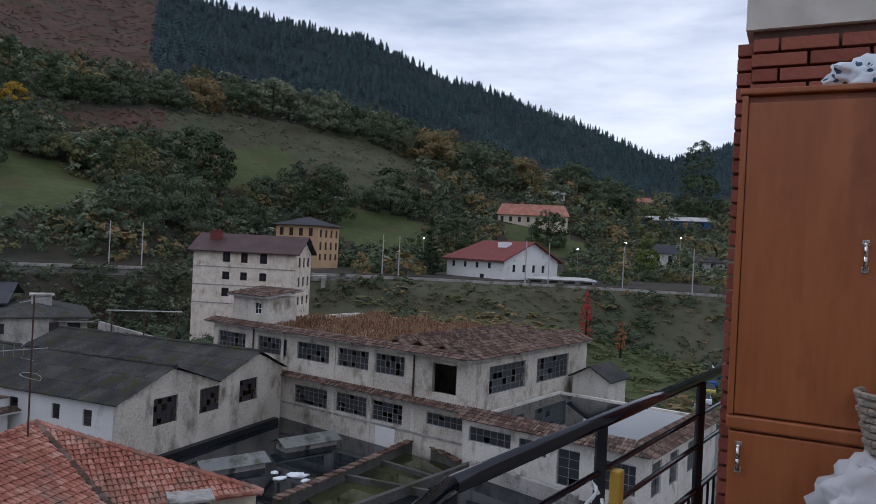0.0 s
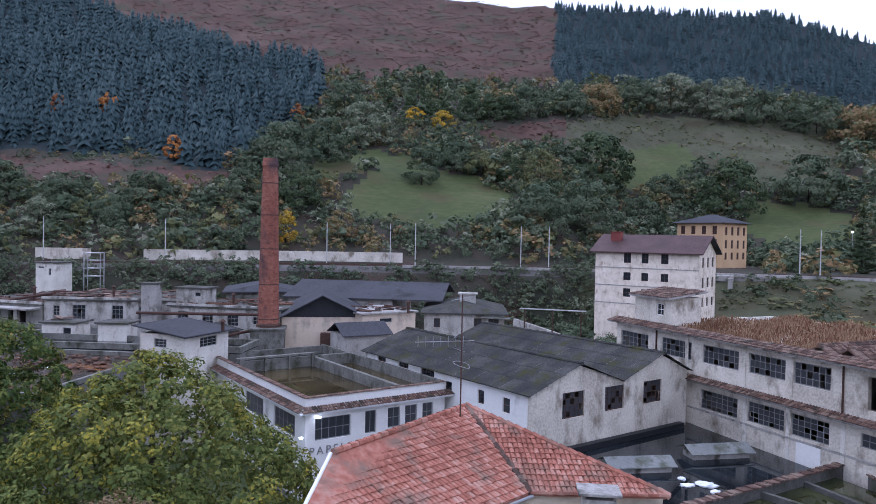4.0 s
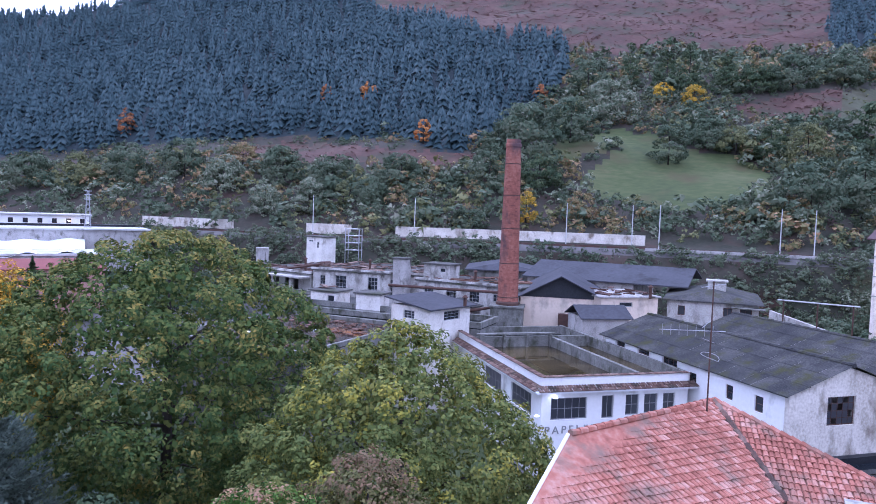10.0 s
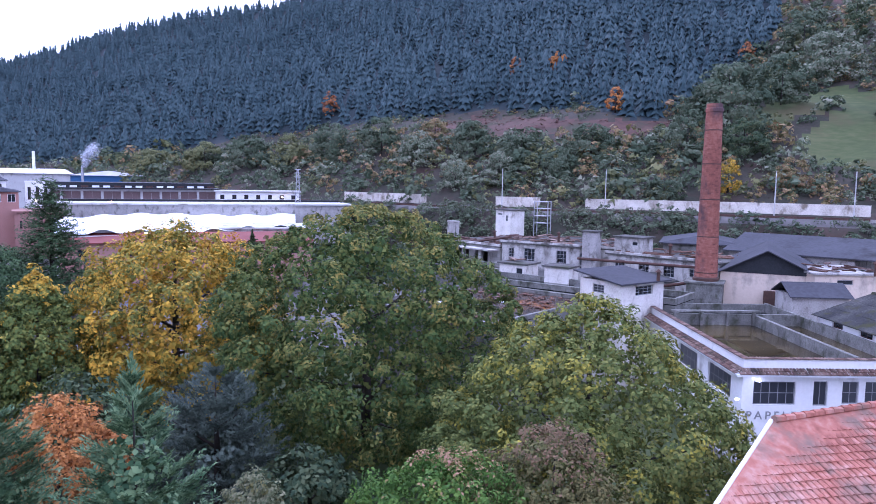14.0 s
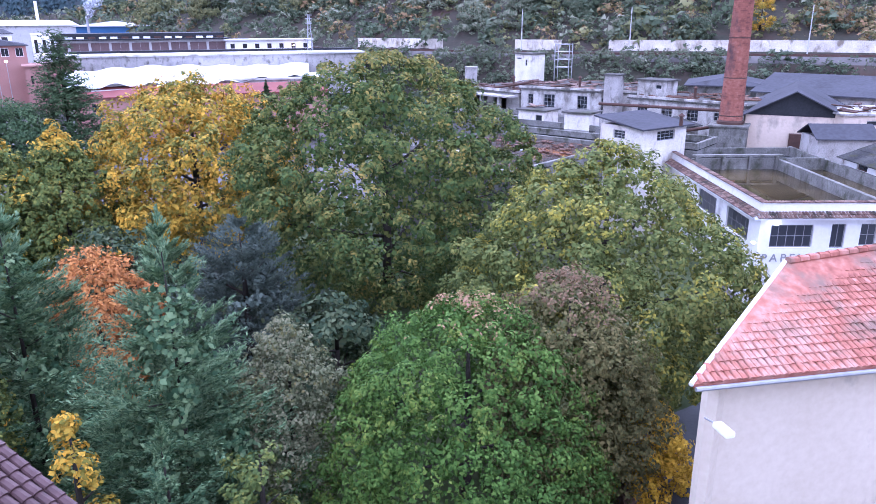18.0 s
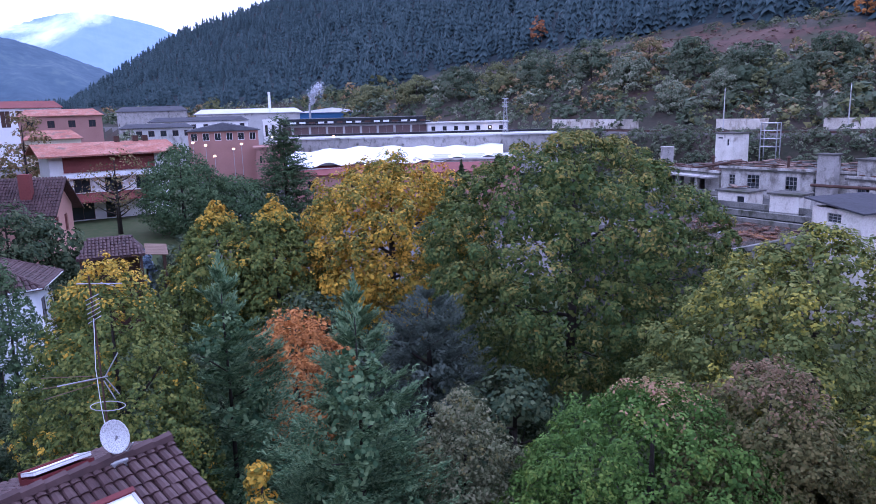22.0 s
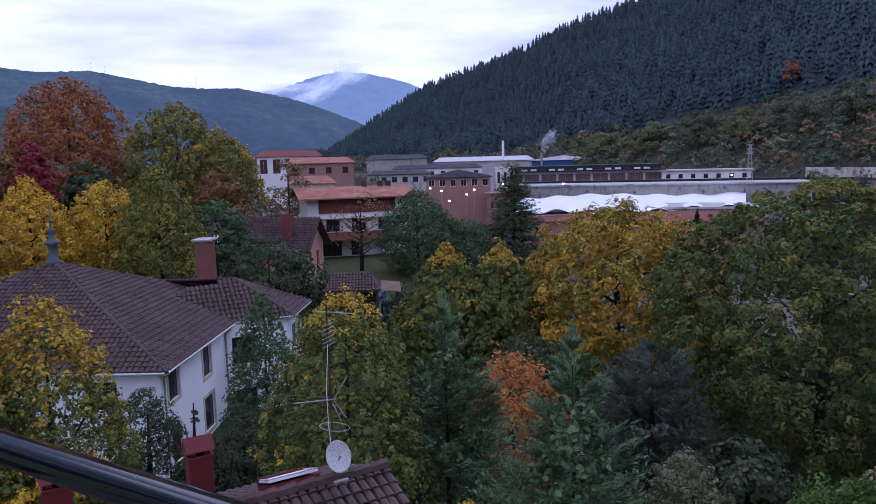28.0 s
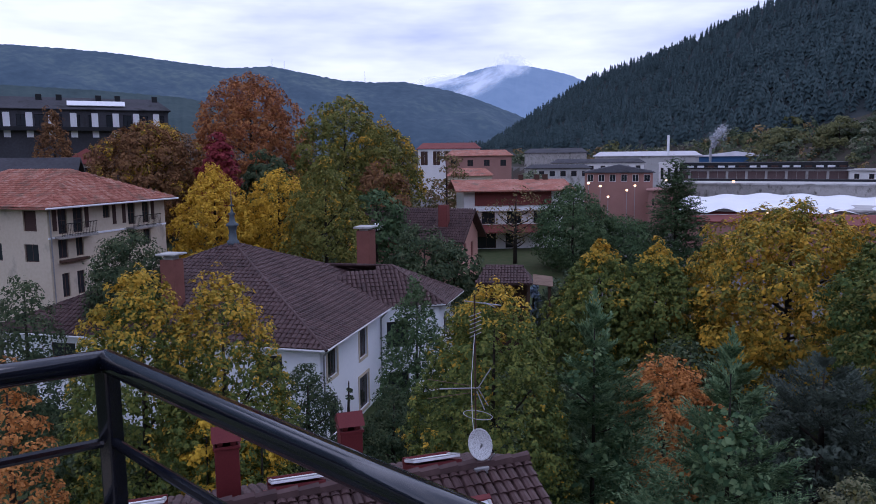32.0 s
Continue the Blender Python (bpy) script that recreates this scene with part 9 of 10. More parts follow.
bough_tree("maple_bush", "dense fresh green rounded tree with pinkish tips", "tree", 64.2, 24, 9.8, 5.8, "dome", L_GREEN, 56000, 0.72, 0.14, 6, alt_mat=L_GREEN_PALE, alt=0.3, alt_label="lighter yellow-green leaves", top_mat=leaf("pinkish_young_leaves", [(0.10, 0.075, 0.03), (0.15, 0.10, 0.05), (0.17, 0.095, 0.065)]), top_from=0.955, trunk_r=0.25, ragged=0.05)
bough_tree("smoke_bush", "brownish olive shrub with a reddish top below the lime tree", "shrub", 55.6, 26.0, 10.3, 3.5, "round", L_SMOKE, 26000, 0.6, 0.14, 7, top_mat=L_SMOKE_TOP, top_from=0.86, trunk_r=0.15)
bough_tree("smoke_bush", "brownish green shrub below the lime tree", "shrub", 52.4, 26.5, 7.6, 2.7, "egg", L_SMOKE, 13000, 0.55, 0.15, 71, trunk_r=0.12, limbs=4)
bough_tree("yellow_shrub", "bright yellow low shrub beside the lane", "shrub", 48.2, 27.5, 4.2, 1.9, "dome", L_YELLOW, 4500, 0.42, 0.17, 72, trunk_r=0.08, limbs=4)
plumed_tree("cypress", "blue-green spreading cypress with feathery branches", "conifer", 88.6, 25, 13.3, 5.4, "cone", L_CYP, 330, 9, 24, 1.3, 0.2, 0.26, 8, up=0.55, fan=0.55, width=0.26, trunk_r=0.14, tip_mat=L_CYP_TIP, tip=0.9)
plumed_tree("cypress", "blue-green spreading cypress with feathery branches", "conifer", 99.0, 29, 13.7, 5.3, "cone", L_CYP, 320, 9, 22, 1.35, 0.23, 0.26, 9, up=0.55, fan=0.55, width=0.26, trunk_r=0.14, tip_mat=L_CYP_TIP, tip=0.9)
plumed_tree("young_cypress", "small blue-green young cypress", "conifer", 90.6, 20.5, 7.9, 2.3, "cone", L_CYP, 90, 6, 30, 0.9, 0.16, 0.3, 91, up=0.35, fan=0.5, width=0.26, trunk_r=0.12)
bough_tree("copper_beech", "small orange-brown beech among the conifers", "tree", 93.6, 37, 8.9, 3.3, "round", L_ORANGE, 14000, 0.6, 0.18, 10, trunk_r=0.15)
plumed_tree("blue_pine", "grey-blue dense pine in the park", "conifer", 82.6, 37, 10.0, 4.6, "dome", L_BLUE, 230, 8, 26, 1.0, 0.21, 0.34, 11, up=0.75, fan=0.9, width=0.42, droop=0.25)
bough_tree("silver_shrub", "grey-green shrub with pale leaves and brown patches", "shrub", 79.8, 26, 8.6, 2.7, "egg", L_GREY_NEAR, 17000, 0.5, 0.14, 12, alt_mat=L_SMOKE, alt=0.25, alt_label="brownish leaves", trunk_r=0.12)
tree("yellowing_shrub", "yellow and brown low shrub by the brown roof", "shrub", 97.3, 22, 8.0, 1.0, "egg", L_OAK, 2500, 0.2, 0.0, 13, lump=0.4)
tree("yellowing_shrub", "olive low shrub beneath the cypress", "shrub", 83.0, 20.5, 6.7, 1.6, "dome", L_HORN, 4500, 0.18, 0.0, 14, lump=0.4)
tree("dark_shrub", "dark evergreen undergrowth in the park", "shrub", 75.5, 33, 6.5, 3.4, "dome", L_DARK, 7000, 0.3, 0.0, 15, lump=0.7)
tree("dark_shrub", "dark evergreen undergrowth in the park", "shrub", 104.0, 36, 8.5, 4.0, "dome", L_DARK, 8000, 0.32, 0.0, 16, lump=0.8)
tree("dark_shrub", "dark evergreen undergrowth in the park", "shrub", 92.0, 46, 7.5, 4.5, "dome", L_DARK, 8000, 0.34, 0.0, 17, lump=0.9)
tree("spruce", "tall dark spruce behind the oak", "conifer", 93.5, 95, 18.4, 5.4, "cone", L_SPRUCE, 30000, 0.34, 0.0, 18, lump=0.9, aspect=0.45, spray=1.3, per=30, lift=0.1, ragged=0.1)
plumed_tree("spruce", "small dark spruce behind the beech", "conifer", 79.6, 90, 12.6, 3.0, "cone", L_DARK, 70, 6, 18, 1.1, 0.36, 0.4, 19, up=0.1, fan=0.5, droop=0.2)
bough_tree("columnar_hornbeam", "columnar hornbeam turning yellow behind the aerial", "tree", 107.2, 28, 14.2, 3.3, "column", L_HORN, 40000, 0.52, 0.15, 20, alt_mat=L_HORN_TIP, alt=0.1, alt_label="yellow leaves", top_mat=L_HORN_TIP, top_from=0.9, top_label="yellow top leaves", flat=1.5, trunk_r=0.2)
bough_tree("columnar_hornbeam", "columnar hornbeam turning yellow before the villa", "tree", 134.9, 30, 15.0, 3.1, "column", L_HORN, 36000, 0.52, 0.16, 21, alt_mat=L_HORN_TIP, alt=0.16, alt_label="yellow leaves", top_mat=L_HORN_TIP, top_from=0.8, top_label="yellow top leaves", flat=1.5, trunk_r=0.2)
bough_tree("columnar_hornbeam", "columnar hornbeam turning yellow before the villa", "tree", 129.0, 29, 14.8, 2.7, "column", L_HORN, 32000, 0.5, 0.16, 22, alt_mat=L_HORN_TIP, alt=0.24, alt_label="yellow leaves", top_mat=L_HORN_TIP, top_from=0.78, top_label="yellow top leaves", flat=1.5, trunk_r=0.2)
tree("yellow_sapling", "bright yellow leafy sapling before the villa", "tree", 130.6, 27, 10.6, 0.9, "egg", L_YELLOW, 1800, 0.2, 0.35, 23, lump=0.35, trunk_r=0.08)
tree("yellow_sapling", "bright yellow leafy sapling before the villa", "tree", 126.4, 27, 9.2, 0.85, "dome", L_YELLOW, 1500, 0.2, 0.5, 24, lump=0.35, trunk_r=0.08)
bough_tree("dark_conifer", "slim dark bushy conifer beside the villa", "conifer", 113.6, 38, 12.8, 2.1, "egg", L_SPRUCE, 15000, 0.5, 0.17, 25, flat=1.3, trunk_r=0.12, limbs=5)
tree("dark_shrub", "dark green hedge shrub before the villa", "shrub", 122.6, 35, 9.0, 2.1, "egg", L_DARK, 16000, 0.14, 0.0, 26, lump=0.45)
tree("dark_shrub", "dark green hedge shrub before the villa", "shrub", 115.6, 34, 7.9, 2.0, "egg", L_DARK, 12000, 0.14, 0.0, 27, lump=0.45)
tree("dark_shrub", "dark green hedge shrub before the villa", "shrub", 119.2, 33, 6.0, 1.6, "dome", L_DARK, 5000, 0.22, 0.0, 28, lump=0.6)
tree("young_spruce", "tiny dark spruce at the villa wall", "conifer", 119.3, 36.5, 8.2, 0.5, "cone", L_DARK, 900, 0.2, 0.0, 29, lump=0.25)
tree("dark_shrub", "dark undergrowth below the railing", "shrub", 131.0, 24, 7.5, 3.0, "dome", L_DARK, 8000, 0.24, 0.0, 30, lump=0.7)
tree("dark_shrub", "dark undergrowth below the railing", "shrub", 139.0, 30, 8.5, 3.4, "dome", L_DARK, 8000, 0.24, 0.0, 31, lump=0.7)
tree("orange_tree", "orange-leaved tree below the balcony", "tree", 144.0, 26, 12.8, 1.6, "egg", L_ORANGE, 9000, 0.15, 0.1, 32, lump=0.4)
tree("laurel", "glossy dark laurel beside the cream house", "shrub", 142.4, 46, 12.9, 2.3, "egg", L_DARK, 11000, 0.2, 0.0, 33, lump=0.7)
tree("magnolia", "dark leafy magnolia before the cream house", "tree", 135.4, 54, 14.1, 3.0, "round", L_DARK, 13000, 0.22, 0.3, 34, lump=0.8)
bough_tree("red_oak", "tall rust-orange oak in autumn leaf", "tree", 126.3, 115, 32.2, 9.3, "round", leaf("rust_orange_oak_leaves", [(0.10, 0.038, 0.018), (0.17, 0.068, 0.024), (0.21, 0.10, 0.035)]), 30000, 1.4, 0.36, 35, trunk_r=0.5)
bough_tree("plane_tree", "tall olive-green plane tree", "tree", 119.2, 104, 28.0, 7.6, "round", L_PLANE, 22000, 1.4, 0.38, 36, alt_mat=L_OAK, alt=0.3, alt_label="yellowing leaves", trunk_r=0.5)
bough_tree("plane_tree", "tall yellow-green plane tree", "tree", 115.9, 112, 24.4, 5.8, "round", L_PLANE, 14000, 1.2, 0.38, 37, alt_mat=L_OAK, alt=0.5, alt_label="yellowing leaves", trunk_r=0.5)
bough_tree("ginkgo", "bright yellow rounded tree behind the villa", "tree", 129.2, 76, 18.6, 4.2, "egg", L_YELLOW, 18000, 0.8, 0.25, 38, trunk_r=0.25)
bough_tree("ginkgo", "bright yellow rounded tree behind the villa", "tree", 124.4, 78, 18.1, 4.2, "round", L_YELLOW, 16000, 0.8, 0.25, 39, alt_mat=L_HORN, alt=0.2, alt_label="still green leaves", trunk_r=0.25)
bough_tree("birch", "olive-green tree behind the villa roof", "tree", 120.8, 73, 19.4, 4.6, "egg", L_PLANE, 15000, 0.85, 0.27, 40, alt_mat=L_OAK, alt=0.25, alt_label="yellowing leaves", trunk_r=0.25)
bough_tree("maple", "red-brown spreading maple in the garden", "tree", 133.8, 104, 24.2, 8.4, "round", L_RUST_DARK, 20000, 1.4, 0.38, 41, alt_mat=L_OAK, alt=0.15, alt_label="yellowing leaves", trunk_r=0.35)
tree("maple", "olive and yellow maple in the garden", "tree", 133.2, 112, 24.8, 5.0, "round", L_OAK, 10000, 0.4, 0.05, 42, lump=1.5)
tree("red_maple", "small dark red maple in the garden", "tree", 128.8, 96, 22.6, 2.4, "egg", L_RED, 3500, 0.5, 0.2, 43, lump=0.9)
bough_tree("larch", "slim rust-coloured larch by the apartments", "conifer", 139.8, 118, 27.0, 3.0, "egg", L_RUST_DARK, 7000, 0.9, 0.36, 44, trunk_r=0.2, limbs=4)
tree("dark_tree", "dark evergreen between the autumn trees", "tree", 125.2, 100, 20.5, 4.0, "dome", L_DARK, 5000, 0.6, 0.0, 45, lump=1.2)
tree("dark_tree", "dark evergreen behind the villa chimney", "tree", 113.0, 64, 13.2, 4.6, "dome", L_DARK, 14000, 0.3, 0.0, 46, lump=1.0)
tree("dark_tree", "dark evergreen behind the villa wing", "tree", 110.6, 66, 11.6, 3.6, "dome", L_DARK, 6000, 0.42, 0.0, 47, lump=1.0)
tree("dark_tree", "leafy green tree behind the villa", "tree", 116.8, 78, 15.6, 4.6, "dome", L_SPRUCE, 7000, 0.45, 0.0, 48, lump=1.1)
tree("dark_tree", "dark tree beside the chalet", "tree", 101.2, 90, 15.6, 4.8, "egg", L_SPRUCE, 15000, 0.3, 0.0, 49, lump=1.2)
tree("dark_tree", "dark tree before the brick hall", "tree", 97.4, 92, 11.6, 5.2, "dome", L_SPRUCE, 14000, 0.3, 0.0, 50, lump=1.2)
tree("red_tree", "reddish brown tree among the plane trees", "tree", 116.2, 92, 18.8, 3.8, "round", L_RUST_DARK, 5000, 0.5, 0.0, 51, lump=1.1)
tree("red_tree", "bare purplish tree beside the town houses", "tree", 111.2, 120, 20.0, 5.0, "dome", L_MAROON, 3500, 0.5, 0.0, 52, lump=1.4)
tree("olive_tree", "olive-green tree in the town", "tree", 104.2, 140, 16.6, 4.4, "dome", L_GREY, 4000, 0.55, 0.0, 53, lump=1.2)
tree("blue_spruce", "small pale blue spruce", "conifer", 104.2, 68, 7.6, 1.4, "cone", surface("blue_spruce_needles", [(0.10, 0.14, 0.18), (0.17, 0.22, 0.28)], 0.4, 0.7, 0, island=0.8), 2500, 0.3, 0.0, 54, lump=0.5)
tree("green_shrub", "green shrub in the garden", "shrub", 101.8, 66, 8.6, 2.5, "dome", L_SCRUB, 4500, 0.36, 0.0, 55, lump=0.8)
tree("garden_tree", "leafless brown tree before the chalet", "tree", 105.7, 92, 15.0, 4.8, "round", L_MAROON, 900, 0.3, 0.25, 56, lump=1.6, trunk_r=0.3, limbs=22)
tree("garden_tree", "yellow shrub behind the aerial", "shrub", 108.6, 48, 9.6, 1.6, "dome", L_HORN, 3000, 0.3, 0.0, 57, lump=0.7)

# lamps that burn in the dusk
for az, r, z, m in ((89.6, 166, 13.2, warm_m), (77.3, 184, 13.9, warm_m), (83.1, 126, 10.0, warm_m), (87.2, 124, 9.6, warm_m), (94.3, 170, 13.3, warm_m), (96.6, 157, 12.6, warm_m), (97.2, 157, 11.6, warm_m), (99.2, 160, 12.4, warm_m), (100.1, 160, 13.0, warm_m), (98.6, 158, 10.2, warm_m), (-11.0, 200, 21.0, lamp_m), (-14.6, 230, 24.0, lamp_m), (-18.6, 240, 26.5, lamp_m), (1.2, 200, 22.0, lamp_m)):
    x, y, zz = at(az, r)
    t = thing("street_lamp", "lit street lamp on a slim post", "lamp", (x, y, 0), az, "street lamps")
    part("post", Soup().tube((0, 0, min(zz, z - 3)), (0, 0, z), 0.07, 0.05, 6), STEEL, t)
    part("head", Soup().bevel_box(-0.24, 0.24, -0.24, 0.24, z, z + 0.3, 0.09), m, t, "glowing lamp head")

# steam over the works
STEAM = bpy.data.materials.new("white_steam")
STEAM.use_nodes = True
sn_ = STEAM.node_tree.nodes["Principled BSDF"]
sn_.inputs["Base Color"].default_value, sn_.inputs["Roughness"].default_value, sn_.inputs["Alpha"].default_value = (0.8, 0.82, 0.86, 1), 1.0, 0.16
stk = thing("works_stack", "slim works stack with a plume of steam", "chimney", (*at(91.3, 292, 0)[:2], 0), 0)
part("stack", Soup().tube((0, 0, 5), (0, 0, 21.5), 0.5, 0.45, 10), STEEL, stk)
rgp = np.random.default_rng(77)
f_ = rgp.uniform(0, 1, 900)
puff = np.stack([0.3 * np.sin(f_ * 7), 3.4 * f_ + 0.8 * np.sin(f_ * 9), 21.5 + 7.5 * f_], 1) + rgp.normal(0, 1, (900, 3)) * (0.25 + 0.85 * f_)[:, None]
part("steam", quads_mesh("steam", leaf_cloud(puff, rgp.normal(size=(900, 3)), 1.1, rgp, 0.9), STEAM), None, stk, "thin white steam")
st2 = thing("works_stack", "short works stack on the blue hall", "chimney", (*at(94.3, 300, 0)[:2], 0), 0)
part("stack", Soup().tube((0, 0, 5), (0, 0, 27), 0.6, 0.5, 10), WHITE, st2)

# parked cars by the mill gate
def car(x, y, turn, mat, label):
    t = thing("parked_car", label, "car", (x, y, land(x, y) + 0.12), turn, "parked cars")
    part("body", Soup().bevel_box(-2.1, 2.1, -0.86, 0.86, 0.3, 0.9, 0.14), mat, t)
    part("cabin", Soup().add([(-1.6, -0.76, 0.88), (1.0, -0.76, 0.88), (1.0, 0.76, 0.88), (-1.6, 0.76, 0.88), (-1.1, -0.62, 1.45), (0.4, -0.62, 1.45), (0.4, 0.62, 1.45), (-1.1, 0.62, 1.45)], [(0, 1, 5, 4), (1, 2, 6, 5), (2, 3, 7, 6), (3, 0, 4, 7), (4, 5, 6, 7)]), PANE, t)
    for wx in (-1.3, 1.3):
        for wy in (-0.8, 0.8):
            part("wheel", Soup().tube((wx, wy - 0.1, 0.3), (wx, wy + 0.1, 0.3), 0.3, seg=14), BITUMEN, t)


BLUEP = surface("blue_car_paint", [(0.02, 0.09, 0.3), (0.03, 0.12, 0.36)], 2, 0.25, 0)
YELLOWP = surface("yellow_car_paint", [(0.5, 0.4, 0.05), (0.55, 0.45, 0.07)], 2, 0.3, 0)
SILVERP = surface("silver_car_paint", [(0.42, 0.43, 0.45), (0.5, 0.51, 0.53)], 2, 0.3, 0, metal=0.4)
for az, r, m, lab in ((-20.7, 91, SILVERP, "silver parked car beside the mill road"), (-20.8, 97, WHITE, "white parked car beside the mill road"), (-21.1, 103, YELLOWP, "yellow parked van beside the mill road"), (-21.2, 109, BLUEP, "blue parked car beside the mill road"), (-21.4, 116, BLUEP, "blue parked car beside the mill road"), (-21.7, 123, WHITE, "white parked car beside the mill road")):
    x, y, _ = at(az, r)
    car(x, y, 72, m, lab)
solo("mill_road", Soup().prism([(17, 36), (27, 34), (37, 60), (27, 64)], -0.1, 0.06), ASPHALT, "grey road beside the mill", "road", kind="structure")
left, right = [at(-20.2 - 0.6 * k / 14, 66 + 4.6 * k) for k in range(15)], [at(-25.6 + 1.8 * k / 14, 66 + 4.6 * k) for k in range(15)]
solo("mill_road", ribbon([(x, y, z + 0.1) for x, y, z in left], [(x, y, z + 0.1) for x, y, z in right], 0.3), ASPHALT, "grey road climbing past the mill", "road", kind="structure")

# ---- houses on the far hillside ----
def hill_block(label, az0, az1, low, eave, top, mat, roof, depth=10.0, n=5, roof_over=0.8):
    """A house on the slope between two bearings, its foot, eaves and ridge at height angles."""
    r = slope_r((az0 + az1) / 2, low)
    z0, z1, z2 = (EYE + r * math.tan(radians(e)) for e in (low, eave, top))
    return block("hillside_house", label, az0, az1, r, z0 - 3, z1, mat, depth, roof, z2 - z1, grid_wins(n, z0 + (z1 - z0) * 0.45, z0 + (z1 - z0) * 0.85, 0.34), "house", roof_over)


hill_block("pale hillside house with a long red roof", -4.6, -10.1, 2.1, 3.1, 4.05, CREAM, TILE_OR, 14, 8)
hill_block("white hillside house among trees", -7.6, -9.8, 4.45, 4.85, 5.15, PLASTER_WHITE, CONCRETE_PALE, 8, 4)
hill_block("white cottage on the hillside", -15.2, -16.4, 4.0, 4.45, 4.8, PLASTER_WHITE, TILE_OR, 8, 3)
hill_block("long grey warehouse with a pale roof on the hillside", -15.4, -20.8, 2.3, 3.1, 3.45, BLUE, CONCRETE_PALE, 14, 3)
hill_block("white house with a grey gabled roof", -15.6, -18.4, -0.6, 0.6, 1.3, PLASTER, SLATE, 9, 3)
hill_block("low grey sheds beside the railway", -19.6, -22.4, -0.7, 0.1, 0.5, CONCRETE_PALE, FIBRE, 8, 3)
block("carport", "low open carport with a pale ribbed roof by the railway", -7.2, -12.4, 168, 10, 13.6, CONCRETE, 8, CONCRETE_PALE, 0.6, grid_wins(4, 11.5, 13.2, 0.7), "carport")
plumed_tree("dark_tree", "dark fir beside the farmhouse", "conifer", 0.6, 182, 27.5, 4.4, "cone", L_DARK, 70, 6, 16, 1.6, 0.5, 0.4, 601, up=0.15)
tree("dark_tree", "dark bush beside the farmhouse", "tree", -10.4, 176, 15.6, 2.4, "dome", L_DARK, 2500, 0.4, 0.0, 602, lump=0.7)
tree("yellow_tree", "olive-yellow tree by the street lamp", "tree", -16.2, 232, 26.5, 3.8, "dome", L_HORN, 4000, 0.55, 0.0, 603, lump=1.3)
tree("red_shrub", "slender bright red autumn shrub on the bank", "shrub", -11.9, 116, 13.6, 0.9, "egg", leaf("scarlet_leaves", [(0.16, 0.018, 0.02), (0.26, 0.03, 0.03)]), 3200, 0.15, 0.05, 604, lump=0.3)
tree("red_shrub", "small rust shrub on the grassy bank", "shrub", -14.6, 112, 9.6, 0.8, "egg", L_RUST, 900, 0.24, 0.05, 605, lump=0.35)
# bushes between the mill and the railway
mb = {"green": [], "grey": []}
for _ in range(1150):
    az = rng.uniform(16, 75)
    r = rail_at(az) - 6 - 46 * rng.random() ** 1.3
    x, y, z = at(az, r)
    if 28 < az < 44 and r < 112:
        continue
    h = (rng.uniform(2.2, 5.6) if z < 7 else rng.uniform(1.4, 3.6)) * (0.55 if 22 < az < 46 else 1)
    mb["grey" if rng.random() < 0.2 else "green"].append((x, y, z - 0.3, h, h * rng.uniform(0.8, 1.3)))
plant("mill_bushes", "leafy green bushes between the mill and the railway", mb["green"], FINE_BUSH, L_SCRUB, 21)
plant("mill_bushes", "pale leafy bushes between the mill and the railway", mb["grey"], FINE_BUSH, L_GREY, 22)

# rough grass and brambles on the bank below the railway
tufts = {"green": [], "brown": []}
for _ in range(3800):
    az = rng.uniform(-24, 26)
    r = rng.uniform(84, rail_at(az) - 6)
    if 4 < az < 22 and r < 132:
        continue
    x, y, z = at(az, r)
    h = rng.uniform(0.2, 0.55) * (3.0 if rng.random() < 0.08 else 1)
    tufts["brown" if noise.noise(Vector((x, y, 3)) * 0.06) > 0.18 else "green"].append((x, y, z - 0.1, h, h * rng.uniform(2.0, 3.4)))
L_BLADE = leaf("meadow_grass_blades", [(0.036, 0.044, 0.017), (0.048, 0.056, 0.022), (0.064, 0.060, 0.030)], 0.5, 0.05)
plant("bank_grass", "rough green grass and brambles on the bank", tufts["green"], TUFT, L_BLADE, 31)
plant("bank_grass", "brown withered grass and bracken on the bank", tufts["brown"], TUFT, L_MAROON, 32)

# ---- clutter on the mill roofs ----
def roof_clutter(at_xy, turn, L, D, z, n, seed):
    """Loose boards, slabs and weeds lying on a flat roof."""
    rg_ = np.random.default_rng(seed)
    so = Soup()
    for k in range(n):
        x, y, a = rg_.uniform(0.4, L - 0.4), rg_.uniform(0.4, D - 0.4), rg_.uniform(0, 3.1)
        u, w = rg_.uniform(0.3, 1.4), rg_.uniform(0.08, 0.4)
        c, s = math.cos(a), math.sin(a)
        so.slab([(x + c * i * u - s * j * w, y + s * i * u + c * j * w, z + 0.1 + rg_.uniform(0, 0.25)) for i, j in ((-1, -1), (1, -1), (1, 1), (-1, 1))], 0.09)
    ob = solo("roof_debris", so, (RUBBLE, TILE_OLD, RUST)[seed % 3], "loose boards and broken slabs on the mill roof", "debris", kind="stuff")
    ob.matrix_world = pose(*at_xy, 0, 0, 0, turn)


for k, (p, tn, L, D, z) in enumerate((((-84.8, 49.1), 32, 15.5, 14.0, 10.78), ((-99.0, 46.2), 14, 13.5, 16.0, 9.98), ((-70.6, 55.8), 19, 14.0, 9.0, 10.48), ((-74.6, 42.9), 27, 3.6, 3.0, 9.38), ((-47.4, 62.6), 66, 6.9, 7.0, 10.58))):
    roof_clutter(p, tn, L, D, z, int(L * D * 0.35), 700 + k)


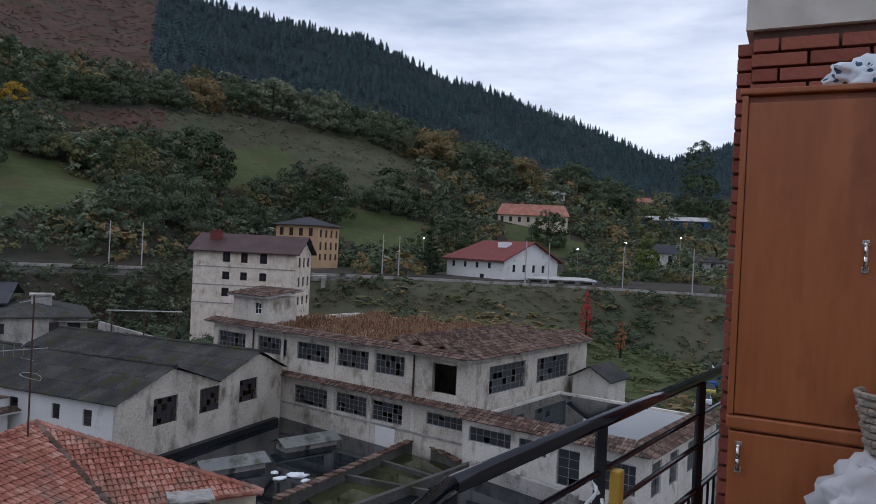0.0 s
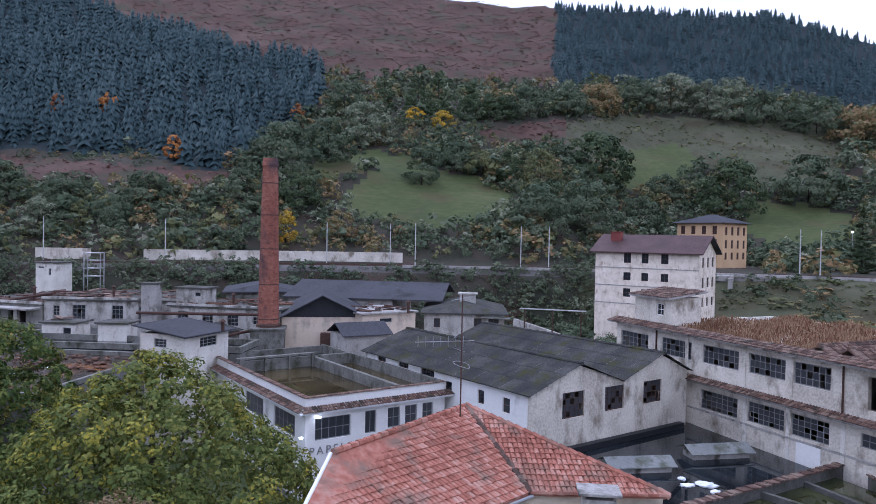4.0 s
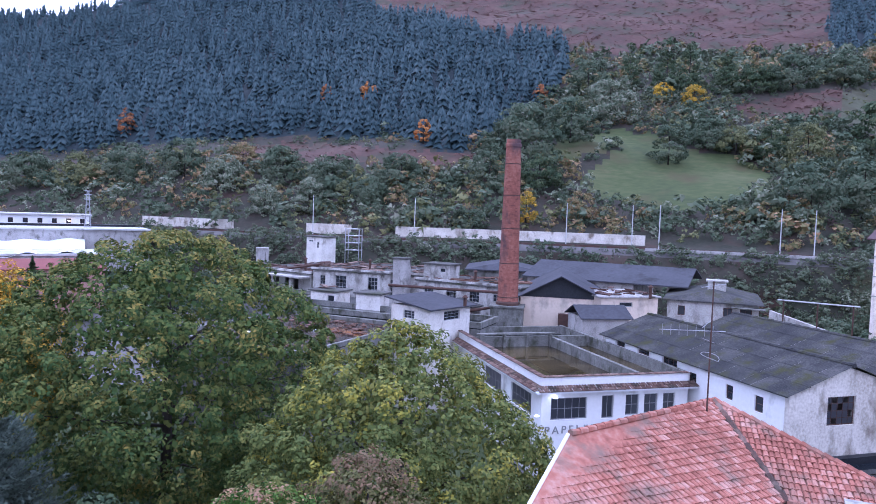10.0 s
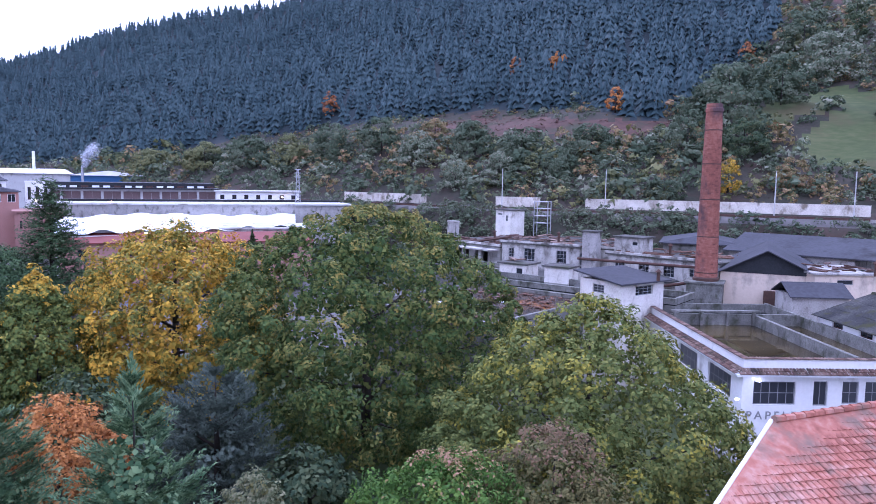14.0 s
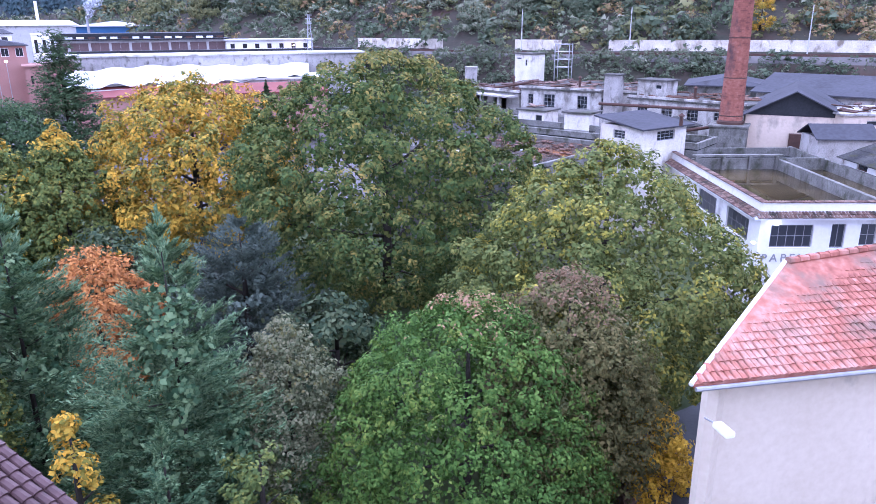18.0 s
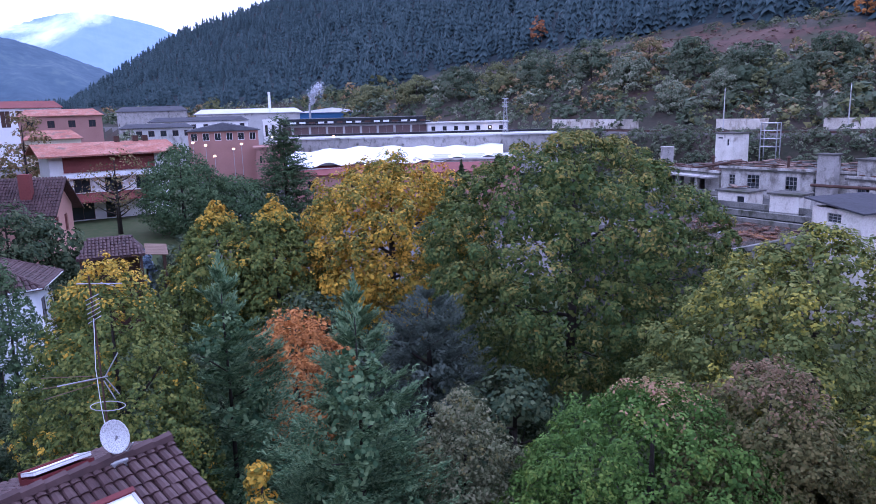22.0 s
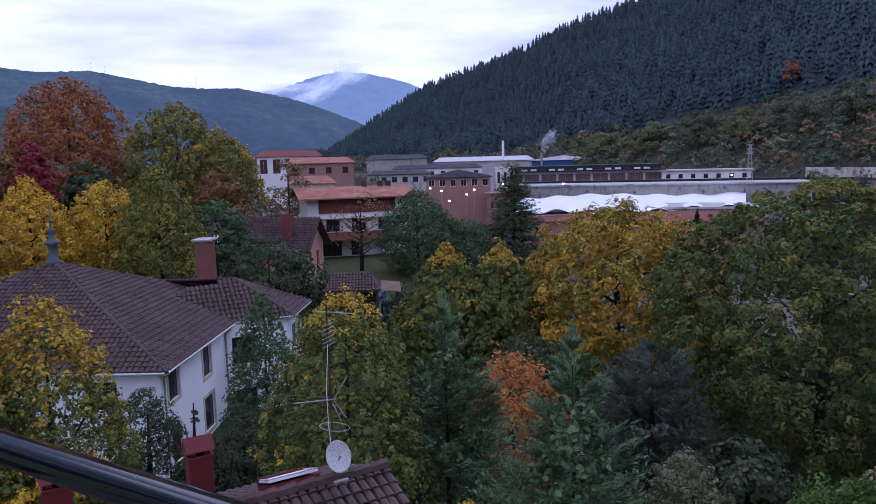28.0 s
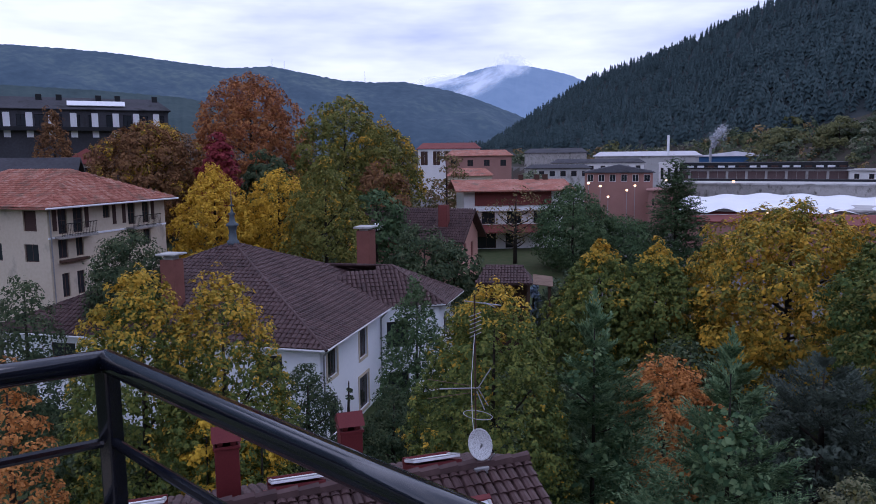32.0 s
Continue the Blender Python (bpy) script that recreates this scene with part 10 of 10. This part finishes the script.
def vent(x, y, z, h, mat):
    t = thing("roof_vent", "rusty ventilation pipe on the mill roof", "vent pipe", (x, y, z), 0, "vent pipes on the mill")
    part("pipe", Soup().tube((0, 0, 0), (0, 0, h), 0.16, 0.16, 10), mat, t)
    part("cowl", Soup().lathe([(0.3, h), (0.3, h + 0.05), (0.05, h + 0.28)], 10), mat, t)


for x, y, z, h in ((-80.0, 55.0, 10.7, 1.4), (-76.0, 58.5, 10.7, 1.0), (-92.0, 52.0, 9.9, 1.6), (-65.0, 60.5, 10.4, 1.3), (-60.5, 61.5, 10.4, 0.9), (-88.0, 56.0, 9.9, 0.9), (-44.0, 66.5, 10.5, 1.2), (-49.5, 44.8, 10.3, 0.8)):
    vent(x, y, z, h, RUST)
for a, b in (((-99.5, 48.0, 9.0), (-84.5, 50.2, 11.4)), ((-72.8, 53.0, 9.6), (-56.8, 57.0, 10.2)), ((-60.0, 44.5, 7.4), (-57.0, 56.0, 8.6))):
    solo("steam_pipe", Soup().tube(a, b, 0.17, seg=10), RUST, "rusty steam pipe between the mill buildings", "pipe")
for k, (x, y, tn, L, D, z) in enumerate(((-58.5, 46.5, 100, 4.6, 3.2, 8.0), (-62.5, 44.6, 30, 5.5, 3.5, 7.6), (-57.8, 51.0, 95, 4.0, 3.0, 8.7), (-79.0, 44.0, 30, 9.0, 4.0, 7.2))):
    q = building("lean_to", "low sooty lean-to with a mossy sheet roof", "outbuilding", (x, y), tn, (L, D), z, PLASTER_RUIN, {"S": [(L * 0.2, L * 0.45, z - 1.4, z - 0.5, 2, 2)]}, closed=False, seed=k)
    part("roof", Soup().slab([(-0.3, -0.3, z), (L + 0.3, -0.3, z), (L + 0.3, D + 0.3, z + 0.55), (-0.3, D + 0.3, z + 0.55)], 0.1), FIBRE, q)

# plastic scraps drifting in the basin
for k, (x, y, q) in enumerate(((4.5, 9.5, 1.5), (7.5, 7.2, 1.2), (4.8, 6.0, 0.9), (8.8, 10.6, 0.8))):
    ob = solo("plastic_scrap", lumpy(q, 60 + k, (1.0, 0.3, 0.06), 0.4, 3, 2.5), PLASTIC, "pale foam streak on the wet roof deck", "foam", "foam streaks on the roof deck", smooth=True)
    ob.matrix_world = pose(-63.2, 21.8, 0, 0, 0, 24) @ pose(x, y, 7.36, 0, 0, 12 * k)
for k, (x, y, q) in enumerate(((-8.6, 47.6, 0.75), (-9.6, 46.8, 0.5), (-7.9, 46.6, 0.4), (-10.2, 48.0, 0.35))):
    ob = solo("plastic_scrap", lumpy(q, 40 + k, (1.0, 0.7, 0.22), 0.45, 3, 2.5), PLASTIC, "white plastic scrap floating in the flooded basin", "plastic scrap", "plastic scraps in the basin", smooth=True)
    ob.matrix_world = pose(x, y, 3.66, 0, 0, 40 * k)
# open shed and yard walls behind the twin-gabled shed
for p, q, h in (((-40.0, 84.0), (-56.0, 92.0), 3.4), ((-34.0, 88.0), (-47.0, 101.0), 4.2)):
    d = Vector((q[0] - p[0], q[1] - p[1])).normalized()
    solo("yard_wall", Soup().prism([p, q, (q[0] - d.y * 0.3, q[1] + d.x * 0.3), (p[0] - d.y * 0.3, p[1] + d.x * 0.3)], 0, h + 2.5), PLASTER_RUIN, "stained old yard wall behind the sheds", "wall", kind="structure")
gr = block("garage_row", "low white workshop with broken openings and a mossy roof", 32.2, 25.8, 86, 0, 10.0, PLASTER_RUIN, 12, FIBRE, 1.2, lambda ln: [(ln * 0.12, ln * 0.2, 8.2, 9.3, 1, 1, RUST, PANE), (ln * 0.62, ln * 0.72, 8.4, 9.4, 2, 1, RUST, PANE), (ln * 0.8, ln * 0.93, 8.0, 9.4, 2, 1, RUST, PANE)], "outbuilding")
part("roof_cabin", Soup().box(4.2, 6.2, 3.0, 5.0, 10.4, 12.0).box(4.0, 6.4, 2.8, 5.2, 12.0, 12.15), PLASTER_RUIN, gr)
part("canopy", Soup().box(6.8, 10.2, -1.4, -0.02, 9.5, 9.62), CONCRETE_DARK, gr)
bs2 = block("back_shed", "low dark-roofed shed behind the chimney", 47.6, 42.2, 99, 0, 11.3, CONCRETE_DARK, 10, SLATE, 1.0, None, "factory building")
# pale pipes on trestles in the overgrown yard
for k, (a, b, z) in enumerate((((-35.5, 77.5), (-28.0, 79.5), 10.8),)):
    pp = thing("pipe_bridge", "pale pipe on rusty trestles in the overgrown yard", "pipe", (0, 0, 0), 0, "pipe bridges")
    part("pipe", Soup().tube((*a, z), (*b, z), 0.07, seg=8), CONCRETE_PALE, pp)
    for f in (0.08, 0.5, 0.92):
        x, y = a[0] + (b[0] - a[0]) * f, a[1] + (b[1] - a[1]) * f
        part("trestle", Soup().tube((x, y, 0), (x, y, z), 0.08, seg=6), RUST, pp)
# lattice masts on the far ridge
for az, r, h in ((117.6, 1900, 26), (124.6, 1890, 20), (123.7, 1890, 18)):
    zt = EYE + r * math.tan(radians(table([(114.6, 5.9), (117, 5.85), (119.4, 6.0), (122, 6.5), (124.7, 7.0)])(az)))
    pylon(az, r, zt, zt + h)
